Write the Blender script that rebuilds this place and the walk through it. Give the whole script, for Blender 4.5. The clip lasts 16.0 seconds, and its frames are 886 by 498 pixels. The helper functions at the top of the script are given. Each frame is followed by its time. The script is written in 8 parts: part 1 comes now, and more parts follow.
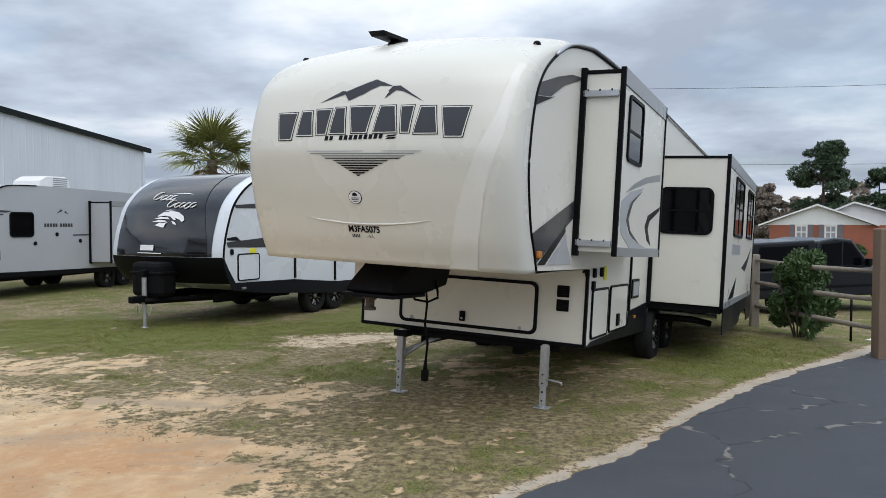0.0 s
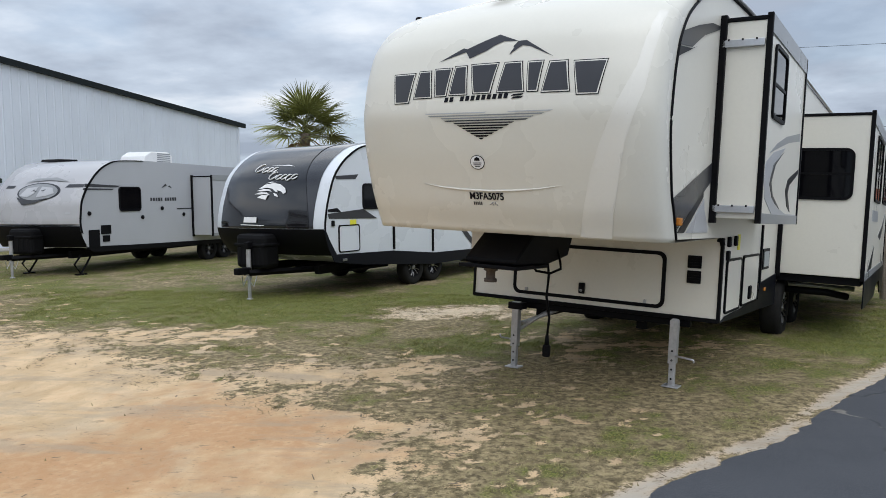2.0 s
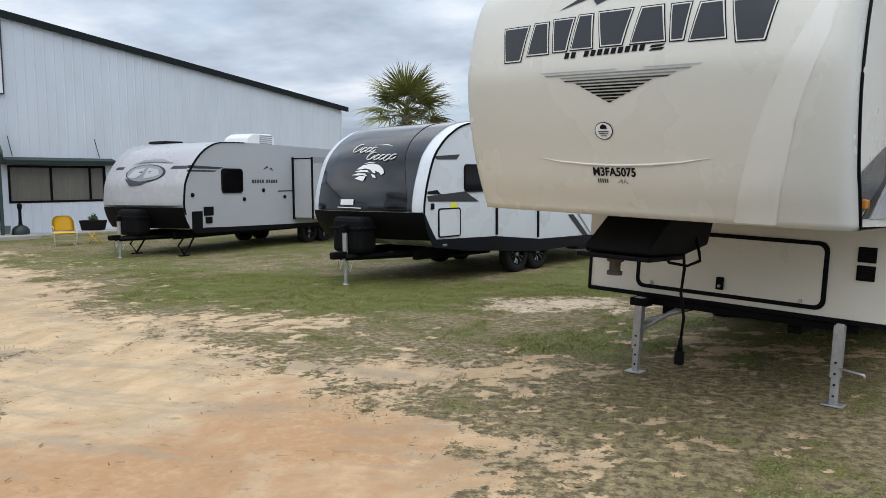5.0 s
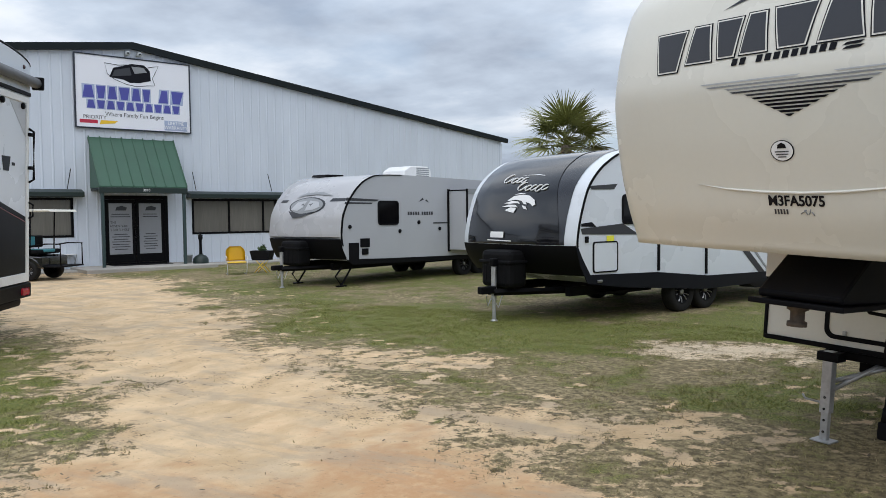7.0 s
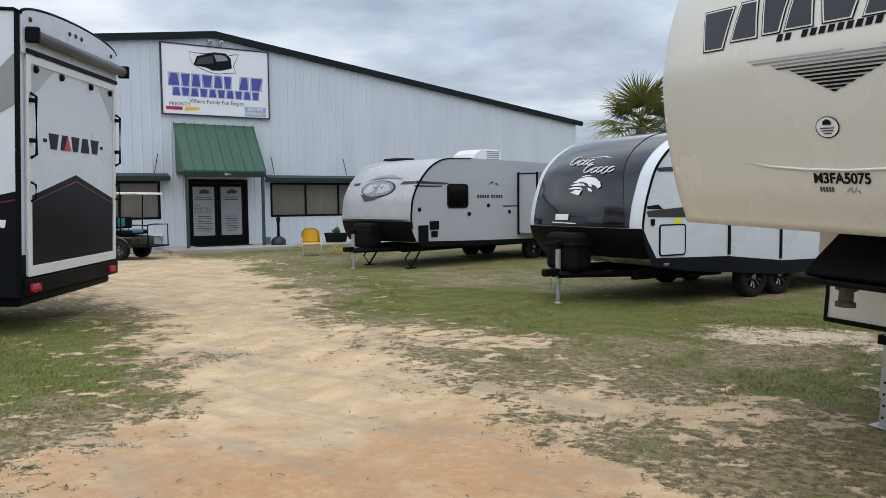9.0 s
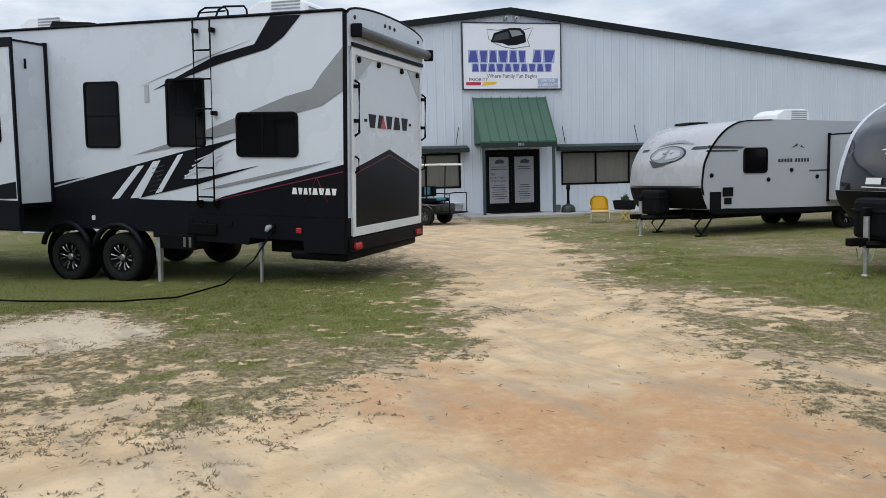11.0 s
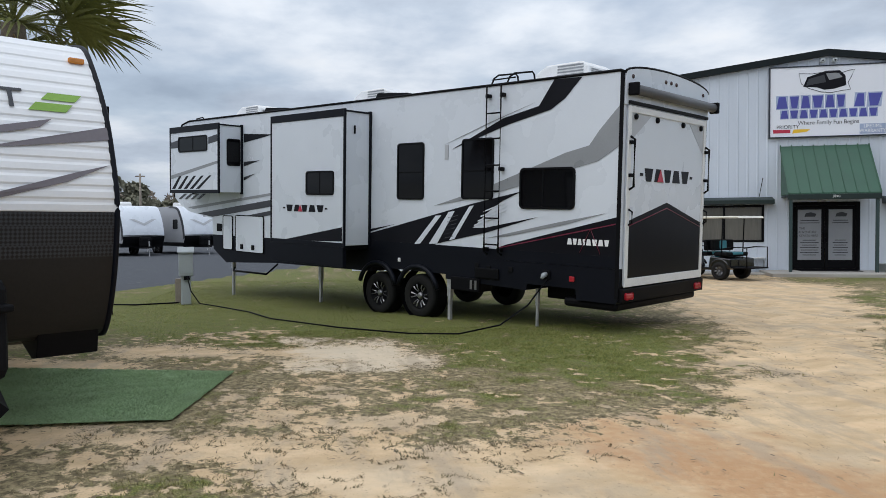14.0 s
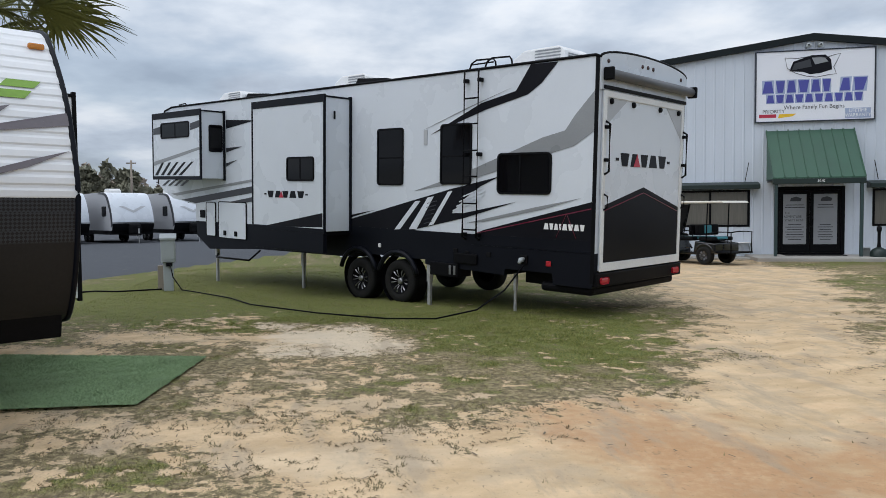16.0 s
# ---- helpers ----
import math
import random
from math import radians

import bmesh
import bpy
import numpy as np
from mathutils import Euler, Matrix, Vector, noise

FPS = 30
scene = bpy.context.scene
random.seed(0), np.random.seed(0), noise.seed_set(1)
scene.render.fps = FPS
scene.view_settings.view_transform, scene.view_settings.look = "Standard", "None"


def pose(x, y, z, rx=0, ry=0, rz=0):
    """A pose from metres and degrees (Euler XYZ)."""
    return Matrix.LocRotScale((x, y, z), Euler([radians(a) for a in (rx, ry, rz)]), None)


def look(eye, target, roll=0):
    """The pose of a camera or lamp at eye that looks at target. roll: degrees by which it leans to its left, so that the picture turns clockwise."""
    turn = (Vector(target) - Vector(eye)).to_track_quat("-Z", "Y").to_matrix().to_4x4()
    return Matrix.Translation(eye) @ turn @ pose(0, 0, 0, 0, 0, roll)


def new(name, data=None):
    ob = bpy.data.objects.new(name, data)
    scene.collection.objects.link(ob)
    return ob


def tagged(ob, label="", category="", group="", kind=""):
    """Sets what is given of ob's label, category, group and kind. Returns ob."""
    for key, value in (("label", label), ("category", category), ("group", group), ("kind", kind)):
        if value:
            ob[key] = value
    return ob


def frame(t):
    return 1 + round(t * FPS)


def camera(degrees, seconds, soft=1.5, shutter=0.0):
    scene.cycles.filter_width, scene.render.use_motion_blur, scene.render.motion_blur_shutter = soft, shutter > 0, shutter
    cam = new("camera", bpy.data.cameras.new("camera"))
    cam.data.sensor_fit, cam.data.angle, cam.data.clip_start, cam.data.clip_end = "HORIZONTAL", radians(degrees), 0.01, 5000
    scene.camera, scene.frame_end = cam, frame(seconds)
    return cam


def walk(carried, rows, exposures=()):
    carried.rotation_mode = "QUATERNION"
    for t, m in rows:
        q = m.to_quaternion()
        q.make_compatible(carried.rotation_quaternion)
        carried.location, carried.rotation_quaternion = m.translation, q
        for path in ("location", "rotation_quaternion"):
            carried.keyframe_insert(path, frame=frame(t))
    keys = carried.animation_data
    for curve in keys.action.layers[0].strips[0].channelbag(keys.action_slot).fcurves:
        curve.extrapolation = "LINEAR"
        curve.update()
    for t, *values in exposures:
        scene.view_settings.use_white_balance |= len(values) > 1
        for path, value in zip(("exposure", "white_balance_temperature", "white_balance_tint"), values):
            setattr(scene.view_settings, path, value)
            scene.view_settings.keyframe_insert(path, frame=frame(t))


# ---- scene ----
cam = camera(61.1, 16.0, soft=0.7)
PATH = [
    (0, (0.504, 0.46, 1.689), (0.346, 2.453, 1.62), 0.0),
    (0.5, (0.456, 0.492, 1.684), (0.296, 2.484, 1.601), -0.2),
    (1, (0.354, 0.538, 1.689), (0.165, 2.526, 1.585), -0.5),
    (1.5, (0.234, 0.586, 1.67), (-0.027, 2.565, 1.546), -0.7),
    (2, (0.166, 0.756, 1.654), (-0.212, 2.715, 1.511), -0.7),
    (2.5, (0.153, 0.916, 1.665), (-0.342, 2.848, 1.515), -0.3),
    (3, (0.076, 1.021, 1.631), (-0.489, 2.933, 1.477), 0.0),
    (3.2, (0.047, 1.042, 1.63), (-0.543, 2.947, 1.471), 0.4),
    (5.3, (-0.1, 1.629, 1.592), (-0.758, 3.509, 1.412), -0.9),
    (5.5, (-0.118, 1.682, 1.592), (-0.81, 3.551, 1.414), -0.9),
    (6, (-0.193, 1.789, 1.615), (-0.991, 3.616, 1.459), -1.0),
    (6.5, (-0.208, 2.025, 1.612), (-1.127, 3.797, 1.485), -0.8),
    (7, (-0.14, 2.114, 1.595), (-1.167, 3.828, 1.504), -0.6),
    (7.5, (-0.119, 2.166, 1.586), (-1.217, 3.836, 1.513), -0.4),
    (8, (-0.087, 2.111, 1.578), (-1.223, 3.755, 1.496), -0.5),
    (8.2, (-0.078, 2.11, 1.568), (-1.22, 3.749, 1.476), -0.5),
    (10.3, (0.389, 2.101, 1.555), (-1.068, 3.453, 1.337), -1.4),
    (10.5, (0.403, 2.075, 1.554), (-1.121, 3.351, 1.336), -1.5),
    (11, (0.502, 1.922, 1.543), (-1.204, 2.947, 1.343), -1.5),
    (11.5, (0.64, 1.821, 1.601), (-1.211, 2.557, 1.423), -1.4),
    (12, (0.79, 1.839, 1.591), (-1.135, 2.368, 1.468), -1.3),
    (12.5, (0.821, 2.025, 1.574), (-1.137, 2.428, 1.499), -0.9),
    (13, (0.909, 2.167, 1.571), (-1.062, 2.502, 1.522), -0.7),
    (13.5, (0.982, 2.176, 1.57), (-0.995, 2.475, 1.527), -0.4),
    (14, (1.116, 2.149, 1.571), (-0.862, 2.435, 1.514), -0.4),
    (14.5, (1.214, 2.131, 1.561), (-0.762, 2.429, 1.484), -0.3),
    (15, (1.249, 2.169, 1.555), (-0.725, 2.479, 1.461), -0.3),
    (15.5, (1.218, 2.268, 1.554), (-0.755, 2.581, 1.455), -0.4),
    (16, (1.185, 2.405, 1.557), (-0.79, 2.704, 1.463), -0.6),
]
walk(cam, [(t, look(eye, target, roll)) for t, eye, target, roll in PATH], exposures=((0.0, 0.07), (6.0, 0.10), (8.0, 0.02), (11.0, 0.0), (14.0, -0.06), (16.0, -0.07)))

# ---- world and sun ----
SUN_ELEVATION, SUN_AZIMUTH = 54.0, 155.0
world = bpy.data.worlds.new("overcast_sky")
scene.world = world
world.use_nodes = True
wn, wl = world.node_tree.nodes, world.node_tree.links
wn.clear()


def wnode(kind, **sets):
    n = wn.new(kind)
    for key, value in sets.items():
        n.inputs[key].default_value = value
    return n


w_out = wnode("ShaderNodeOutputWorld")
w_bg = wnode("ShaderNodeBackground", Strength=1.0)
w_sky = wn.new("ShaderNodeTexSky")
w_sky.sky_type, w_sky.sun_disc = "NISHITA", False
w_sky.sun_elevation, w_sky.sun_rotation = radians(SUN_ELEVATION), radians(SUN_AZIMUTH)
w_dim = wn.new("ShaderNodeVectorMath")
w_dim.operation = "SCALE"
w_dim.inputs["Scale"].default_value = 0.12
w_co = wn.new("ShaderNodeTexCoord")
w_sep = wn.new("ShaderNodeSeparateXYZ")
wl.new(w_co.outputs["Generated"], w_sep.inputs[0])


def wmath(op, a, b=None):
    n = wn.new("ShaderNodeMath")
    n.operation = op
    for i, v in enumerate((a, b)):
        if v is None:
            continue
        if isinstance(v, (int, float)):
            n.inputs[i].default_value = v
        else:
            wl.new(v, n.inputs[i])
    return n.outputs[0]


# cloud layer on a flat deck high above: direction divided by height
w_h = wmath("MAXIMUM", wmath("ADD", w_sep.outputs[2], 0.16), 0.05)
w_deck = wn.new("ShaderNodeCombineXYZ")
wl.new(wmath("DIVIDE", w_sep.outputs[0], w_h), w_deck.inputs[0])
wl.new(wmath("DIVIDE", w_sep.outputs[1], w_h), w_deck.inputs[1])


def wnoise(scale, detail, rough, seed):
    n = wnode("ShaderNodeTexNoise", Scale=scale, Detail=detail, Roughness=rough)
    off = wn.new("ShaderNodeVectorMath")
    off.operation = "ADD"
    off.inputs[1].default_value = (seed, seed * 0.7, 0.0)
    wl.new(w_deck.outputs[0], off.inputs[0])
    wl.new(off.outputs[0], n.inputs["Vector"])
    return n.outputs["Fac"]


def wramp(fac, stops):
    n = wn.new("ShaderNodeValToRGB")
    r = n.color_ramp
    while len(r.elements) < len(stops):
        r.elements.new(0.5)
    for e, (p, c) in zip(r.elements, stops):
        e.position, e.color = p, (*c, 1.0)
    wl.new(fac, n.inputs["Fac"])
    return n.outputs["Color"]


w_big = wnoise(0.9, 8.0, 0.54, 3.1)
w_cloud = wramp(w_big, ((0.33, (0.90, 0.92, 0.95)), (0.42, (0.75, 0.81, 0.895)), (0.51, (0.53, 0.61, 0.725)), (0.62, (0.37, 0.43, 0.53))))
w_gap = wramp(wnoise(1.1, 5.0, 0.5, 9.4), ((0.50, (1, 1, 1)), (0.60, (0.72, 0.72, 0.72))))
w_mix = wn.new("ShaderNodeMix")
w_mix.data_type = "RGBA"
wl.new(w_sky.outputs[0], w_dim.inputs[0])
wl.new(w_gap, w_mix.inputs["Factor"])
wl.new(w_dim.outputs[0], w_mix.inputs["A"])
# an overcast deck is brighter towards the zenith
w_zen = wmath("ADD", wmath("MULTIPLY", wmath("MAXIMUM", w_sep.outputs[2], 0.0), 0.95), 0.88)
w_scale = wn.new("ShaderNodeVectorMath")
w_scale.operation = "SCALE"
wl.new(w_cloud, w_scale.inputs[0])
wl.new(w_zen, w_scale.inputs["Scale"])
wl.new(w_scale.outputs[0], w_mix.inputs["B"])
wl.new(w_mix.outputs["Result"], w_bg.inputs["Color"])
wl.new(w_bg.outputs[0], w_out.inputs[0])

sun = new("sun", bpy.data.lights.new("sun", "SUN"))
sun.data.energy, sun.data.angle, sun.data.color = 1.25, radians(75), (1.0, 0.98, 0.955)
_az, _el = radians(SUN_AZIMUTH), radians(SUN_ELEVATION)
sun.matrix_world = look((0, 0, 0), (-math.sin(_az) * math.cos(_el), -math.cos(_az) * math.cos(_el), -math.sin(_el)))

# ---- materials ----
def shader(name, colour, rough=0.5, metal=0.0, grain=0.06, grain_scale=40.0, stain=0.10, stain_scale=1.3, bump=0.0, bump_scale=200.0,
           coat=0.0, stretch=(1, 1, 1), dirt=None, random_tint=0.0, spec=0.5):
    """A procedural surface: a base colour varied at two scales, fine relief, and roughness that varies with the stains."""
    m = bpy.data.materials.new(name)
    m.use_nodes = True
    n, l = m.node_tree.nodes, m.node_tree.links
    b = n["Principled BSDF"]
    b.inputs["Metallic"].default_value = metal
    b.inputs["Coat Weight"].default_value = coat
    b.inputs["Specular IOR Level"].default_value = spec
    co = n.new("ShaderNodeTexCoord")
    mp = n.new("ShaderNodeMapping")
    mp.inputs["Scale"].default_value = stretch
    l.new(co.outputs["Object"], mp.inputs["Vector"])

    def tex(scale, detail):
        t = n.new("ShaderNodeTexNoise")
        t.inputs["Scale"].default_value, t.inputs["Detail"].default_value = scale, detail
        l.new(mp.outputs[0], t.inputs["Vector"])
        return t.outputs["Fac"]

    def remap(fac, a, c):
        r = n.new("ShaderNodeMapRange")
        r.inputs["From Min"].default_value, r.inputs["From Max"].default_value = 0.25, 0.75
        r.inputs["To Min"].default_value, r.inputs["To Max"].default_value = a, c
        l.new(fac, r.inputs["Value"])
        return r.outputs[0]

    def mul(a, c):
        r = n.new("ShaderNodeMath")
        r.operation = "MULTIPLY"
        l.new(a, r.inputs[0])
        l.new(c, r.inputs[1])
        return r.outputs[0]

    small, large = tex(grain_scale, 4.0), tex(stain_scale, 5.0)
    value = mul(remap(small, 1 - grain, 1 + grain), remap(large, 1 - stain, 1 + stain))
    if random_tint:
        info = n.new("ShaderNodeObjectInfo")
        r = n.new("ShaderNodeMapRange")
        r.inputs["To Min"].default_value, r.inputs["To Max"].default_value = 1 - random_tint, 1 + random_tint
        l.new(info.outputs["Random"], r.inputs["Value"])
        value = mul(value, r.outputs[0])
    hue = n.new("ShaderNodeHueSaturation")
    hue.inputs["Color"].default_value = (*colour, 1)
    l.new(value, hue.inputs["Value"])
    out = hue.outputs[0]
    if dirt:
        mix = n.new("ShaderNodeMix")
        mix.data_type = "RGBA"
        l.new(remap(tex(stain_scale * 3.1, 6.0), -0.25, 0.45), mix.inputs["Factor"])
        l.new(out, mix.inputs["A"])
        mix.inputs["B"].default_value = (*dirt, 1)
        out = mix.outputs["Result"]
    l.new(out, b.inputs["Base Color"])
    l.new(remap(large, max(0.02, rough * 0.85), min(1, rough * 1.15)), b.inputs["Roughness"])
    if bump:
        bp = n.new("ShaderNodeBump")
        bp.inputs["Strength"].default_value, bp.inputs["Distance"].default_value = bump, 0.003
        l.new(tex(bump_scale, 3.0), bp.inputs["Height"])
        l.new(bp.outputs[0], b.inputs["Normal"])
    return m


CREAM = shader("cream_gelcoat", (0.70, 0.68, 0.605), 0.28, stain=0.03, grain=0.01, coat=0.1)
CREAM_SIDE = shader("cream_fibreglass", (0.735, 0.71, 0.63), 0.30, stain=0.03, grain=0.015)
CREAM_LIGHT = shader("light_cream_finish", (0.77, 0.75, 0.685), 0.25, stain=0.02, grain=0.01, coat=0.1)
WHITE = shader("white_fibreglass", (0.655, 0.69, 0.74), 0.28, stain=0.03, grain=0.01)
WHITE_METAL = shader("white_corrugated_aluminium", (0.80, 0.80, 0.80), 0.35, stain=0.03, grain=0.02)
GREY_CAP = shader("silver_grey_gelcoat", (0.42, 0.42, 0.435), 0.28, stain=0.03, grain=0.01, coat=0.3)
GREY_SIDE = shader("pale_grey_fibreglass", (0.42, 0.43, 0.455), 0.32, stain=0.03, grain=0.01)
WALL_METAL = shader("pale_blue_grey_steel_cladding", (0.595, 0.64, 0.71), 0.42, stain=0.06, grain=0.02, stretch=(1, 1, 0.25))
BLACK_GLOSS = shader("black_gelcoat", (0.008, 0.008, 0.010), 0.12, stain=0.05, coat=0.5)
GREY_GLOSS = shader("graphite_gelcoat", (0.022, 0.023, 0.028), 0.16, stain=0.05, coat=0.5)
BLACK = shader("black_trim", (0.005, 0.005, 0.006), 0.5, grain=0.15, bump=0.1, spec=0.08)
CHARCOAL = shader("charcoal_skirt", (0.006, 0.007, 0.011), 0.38, grain=0.08, spec=0.12)
PLASTIC = shader("black_ribbed_plastic", (0.007, 0.007, 0.008), 0.6, grain=0.2, bump=0.2, spec=0.09)
RUBBER = shader("tyre_rubber", (0.012, 0.012, 0.012), 0.8, grain=0.2, dirt=(0.022, 0.020, 0.017), stain_scale=3, spec=0.2)
GLASS = shader("dark_tinted_glass", (0.003, 0.003, 0.004), 0.05, stain=0.05, spec=0.18)
RUSTY = shader("rusty_steel", (0.11, 0.085, 0.065), 0.7, 0.3, grain=0.3, stain=0.3, stain_scale=8)
STEEL = shader("galvanised_steel", (0.46, 0.46, 0.47), 0.42, 0.6, grain=0.12, stain=0.2, stain_scale=6)
CHROME = shader("bright_alloy", (0.30, 0.30, 0.31), 0.3, 0.9, grain=0.05)
ALUMINIUM = shader("silver_aluminium_trim", (0.50, 0.51, 0.53), 0.35, 0.6)
DECAL_DARK = shader("dark_grey_vinyl", (0.032, 0.033, 0.039), 0.30, grain=0.03)
DECAL_BLACK = shader("black_vinyl", (0.006, 0.006, 0.009), 0.35, grain=0.05, spec=0.15)
DECAL_GREY = shader("mid_grey_vinyl", (0.26, 0.27, 0.28), 0.30, grain=0.03)
DECAL_LIGHT = shader("light_grey_vinyl", (0.44, 0.45, 0.47), 0.30, grain=0.03)
DECAL_WHITE = shader("white_vinyl", (0.82, 0.82, 0.82), 0.30, grain=0.02)
NOTICE = shader("printed_notice_behind_glass", (0.31, 0.32, 0.34), 0.2, grain=0.03)
DECAL_RED = shader("red_vinyl", (0.45, 0.02, 0.05), 0.30)
DECAL_MAROON = shader("dark_crimson_vinyl", (0.17, 0.014, 0.04), 0.30)
DECAL_BLUE = shader("blue_sign_paint", (0.07, 0.075, 0.34), 0.35)
DECAL_PALEBLUE = shader("pale_blue_sign_paint", (0.36, 0.42, 0.58), 0.35)
DECAL_GREEN = shader("lime_green_vinyl", (0.20, 0.36, 0.045), 0.30)
DECAL_TAUPE = shader("taupe_vinyl", (0.16, 0.14, 0.15), 0.30)
DECAL_YELLOW = shader("yellow_sticker", (0.80, 0.75, 0.05), 0.5)
ROLLER = shader("dark_grey_awning_vinyl", (0.10, 0.102, 0.108), 0.45, grain=0.08)
AMBER = shader("amber_lens", (0.55, 0.20, 0.03), 0.20)
DARK_LENS = shader("unlit_dark_red_lens", (0.06, 0.03, 0.03), 0.25)
RED_LENS = shader("red_lens", (0.40, 0.02, 0.03), 0.18)
GREEN_ROOF = shader("green_steel_roofing", (0.030, 0.092, 0.055), 0.42, stain=0.12, grain=0.03)
GREEN_TRIM = shader("dark_green_steel_trim", (0.007, 0.018, 0.015), 0.45, stain=0.1)
GREEN_POST = shader("dark_green_painted_post", (0.03, 0.055, 0.055), 0.45)
ROOF_TRIM = shader("blackish_green_roof_trim", (0.004, 0.008, 0.009), 0.5, spec=0.25)
SIGN_WHITE = shader("white_sign_face", (0.80, 0.81, 0.86), 0.30, stain=0.02)
CONCRETE = shader("concrete", (0.36, 0.34, 0.31), 0.85, grain=0.12, stain=0.15, bump=0.3)
YELLOW_PAINT = shader("yellow_painted_metal", (0.80, 0.50, 0.02), 0.35, stain=0.05)
TEAL = shader("teal_vinyl_seat", (0.05, 0.25, 0.30), 0.40)
CURTAIN = shader("tan_blinds_behind_glass", (0.16, 0.15, 0.13), 0.15, stretch=(6, 6, 0.2), grain=0.15, grain_scale=10)
WOOD_GREY = shader("weathered_grey_timber", (0.27, 0.23, 0.19), 0.85, grain=0.18, stain=0.2, bump=0.3, stretch=(1, 1, 1))
WOOD_POST = shader("brown_timber_post", (0.20, 0.14, 0.10), 0.85, grain=0.2, stain=0.2, bump=0.4, stretch=(6, 6, 1))
BRICK = shader("red_brick", (0.30, 0.105, 0.065), 0.9, grain=0.15, stain=0.1, random_tint=0.15)
MORTAR = shader("pale_mortar", (0.40, 0.35, 0.30), 0.95)
WHITE_PAINT = shader("white_painted_siding", (0.75, 0.75, 0.74), 0.5, stain=0.05)
SHINGLE = shader("grey_brown_shingles", (0.17, 0.15, 0.14), 0.9, grain=0.2)
MAT_GREEN = shader("green_artificial_turf", (0.30, 0.41, 0.225), 0.95, grain=0.35, grain_scale=90, stain=0.18, bump=0.4, bump_scale=160)
MAT_PILE = shader("green_turf_pile", (0.31, 0.42, 0.23), 0.85, grain=0.4, grain_scale=60, stain=0.2)
NAVY = shader("dark_navy_metal_edge", (0.012, 0.018, 0.032), 0.4)
PALM_LEAF = shader("palm_leaf", (0.18, 0.19, 0.052), 0.5, grain=0.2, random_tint=0.25)
PALM_DEAD = shader("dead_palm_leaf", (0.24, 0.15, 0.06), 0.8, grain=0.2)
PALM_TRUNK = shader("palm_trunk_bark", (0.15, 0.12, 0.09), 0.95, grain=0.3, bump=0.6, bump_scale=25)
LEAF = shader("shrub_leaf", (0.055, 0.10, 0.028), 0.5, grain=0.25, stain=0.25)
# FAR_PINE and WOODS carry the distance haze in their base colour
FAR_PINE = shader("haze_paled_pine_needles", (0.19, 0.185, 0.13), 0.8, grain=0.25, stain=0.2)
PINE = shader("pine_needles", (0.045, 0.075, 0.034), 0.7, grain=0.25, stain=0.2)
WOODS = shader("haze_paled_woodland_foliage", (0.245, 0.205, 0.165), 0.8, grain=0.25, stain=0.3)
BARK = shader("tree_bark", (0.10, 0.075, 0.055), 0.95, grain=0.3, bump=0.5)
CAR_PAINT = shader("dark_grey_car_paint", (0.010, 0.011, 0.013), 0.22, coat=0.15, spec=0.3)
SILVER_PAINT = shader("silver_car_paint", (0.50, 0.52, 0.54), 0.22, coat=0.4)
UTILITY_GREY = shader("grey_powder_coated_steel", (0.36, 0.39, 0.40), 0.45, stain=0.1)
AC_WHITE = shader("white_moulded_plastic", (0.74, 0.74, 0.73), 0.4, stain=0.05)


def checker_plate():
    """Dark plate with raised diamonds in its upper band."""
    m = shader("dark_diamond_plate", (0.020, 0.0185, 0.018), 0.42, 0.0, grain=0.1, spec=0.2)
    n, l = m.node_tree.nodes, m.node_tree.links
    co = n.new("ShaderNodeTexCoord")
    mp = n.new("ShaderNodeMapping")
    mp.inputs["Rotation"].default_value = (radians(45), 0, 0)
    mp.inputs["Scale"].default_value = (30, 30, 30)
    ck = n.new("ShaderNodeTexChecker")
    ck.inputs["Scale"].default_value = 1.6
    bp = n.new("ShaderNodeBump")
    bp.inputs["Strength"].default_value, bp.inputs["Distance"].default_value = 0.6, 0.004
    l.new(co.outputs["Object"], mp.inputs[0])
    l.new(mp.outputs[0], ck.inputs["Vector"])
    # the diamonds stand on the upper band only
    sep = n.new("ShaderNodeSeparateXYZ")
    l.new(co.outputs["Object"], sep.inputs[0])
    band = n.new("ShaderNodeMapRange")
    band.inputs["From Min"].default_value, band.inputs["From Max"].default_value = 1.36, 1.38
    l.new(sep.outputs[2], band.inputs["Value"])
    high = n.new("ShaderNodeMath")
    high.operation = "MULTIPLY"
    l.new(ck.outputs["Fac"], high.inputs[0])
    l.new(band.outputs[0], high.inputs[1])
    l.new(high.outputs[0], bp.inputs["Height"])
    tone = n.new("ShaderNodeMix")
    tone.data_type = "RGBA"
    l.new(high.outputs[0], tone.inputs["Factor"])
    l.new(n["Principled BSDF"].inputs["Base Color"].links[0].from_socket, tone.inputs["A"])
    tone.inputs["B"].default_value = (0.045, 0.047, 0.052, 1)
    l.new(tone.outputs["Result"], n["Principled BSDF"].inputs["Base Color"])
    l.new(bp.outputs[0], n["Principled BSDF"].inputs["Normal"])
    return m


DIAMOND = checker_plate()


# ---- mesh helpers ----
def part(name, bm, material, parent=None, label="", smooth=False):
    """Links a bmesh as one mesh object under a thing or a part."""
    me = bpy.data.meshes.new(name)
    bm.to_mesh(me)
    bm.free()
    me.materials.append(material)
    if smooth:
        for p in me.polygons:
            p.use_smooth = True
    ob = new(name, me)
    ob.parent = parent
    return tagged(ob, label) if label else ob


def thing(name, m, label, category, group="", kind=""):
    ob = new(name)
    ob.matrix_basis = m
    return tagged(ob, label, category, group, kind)


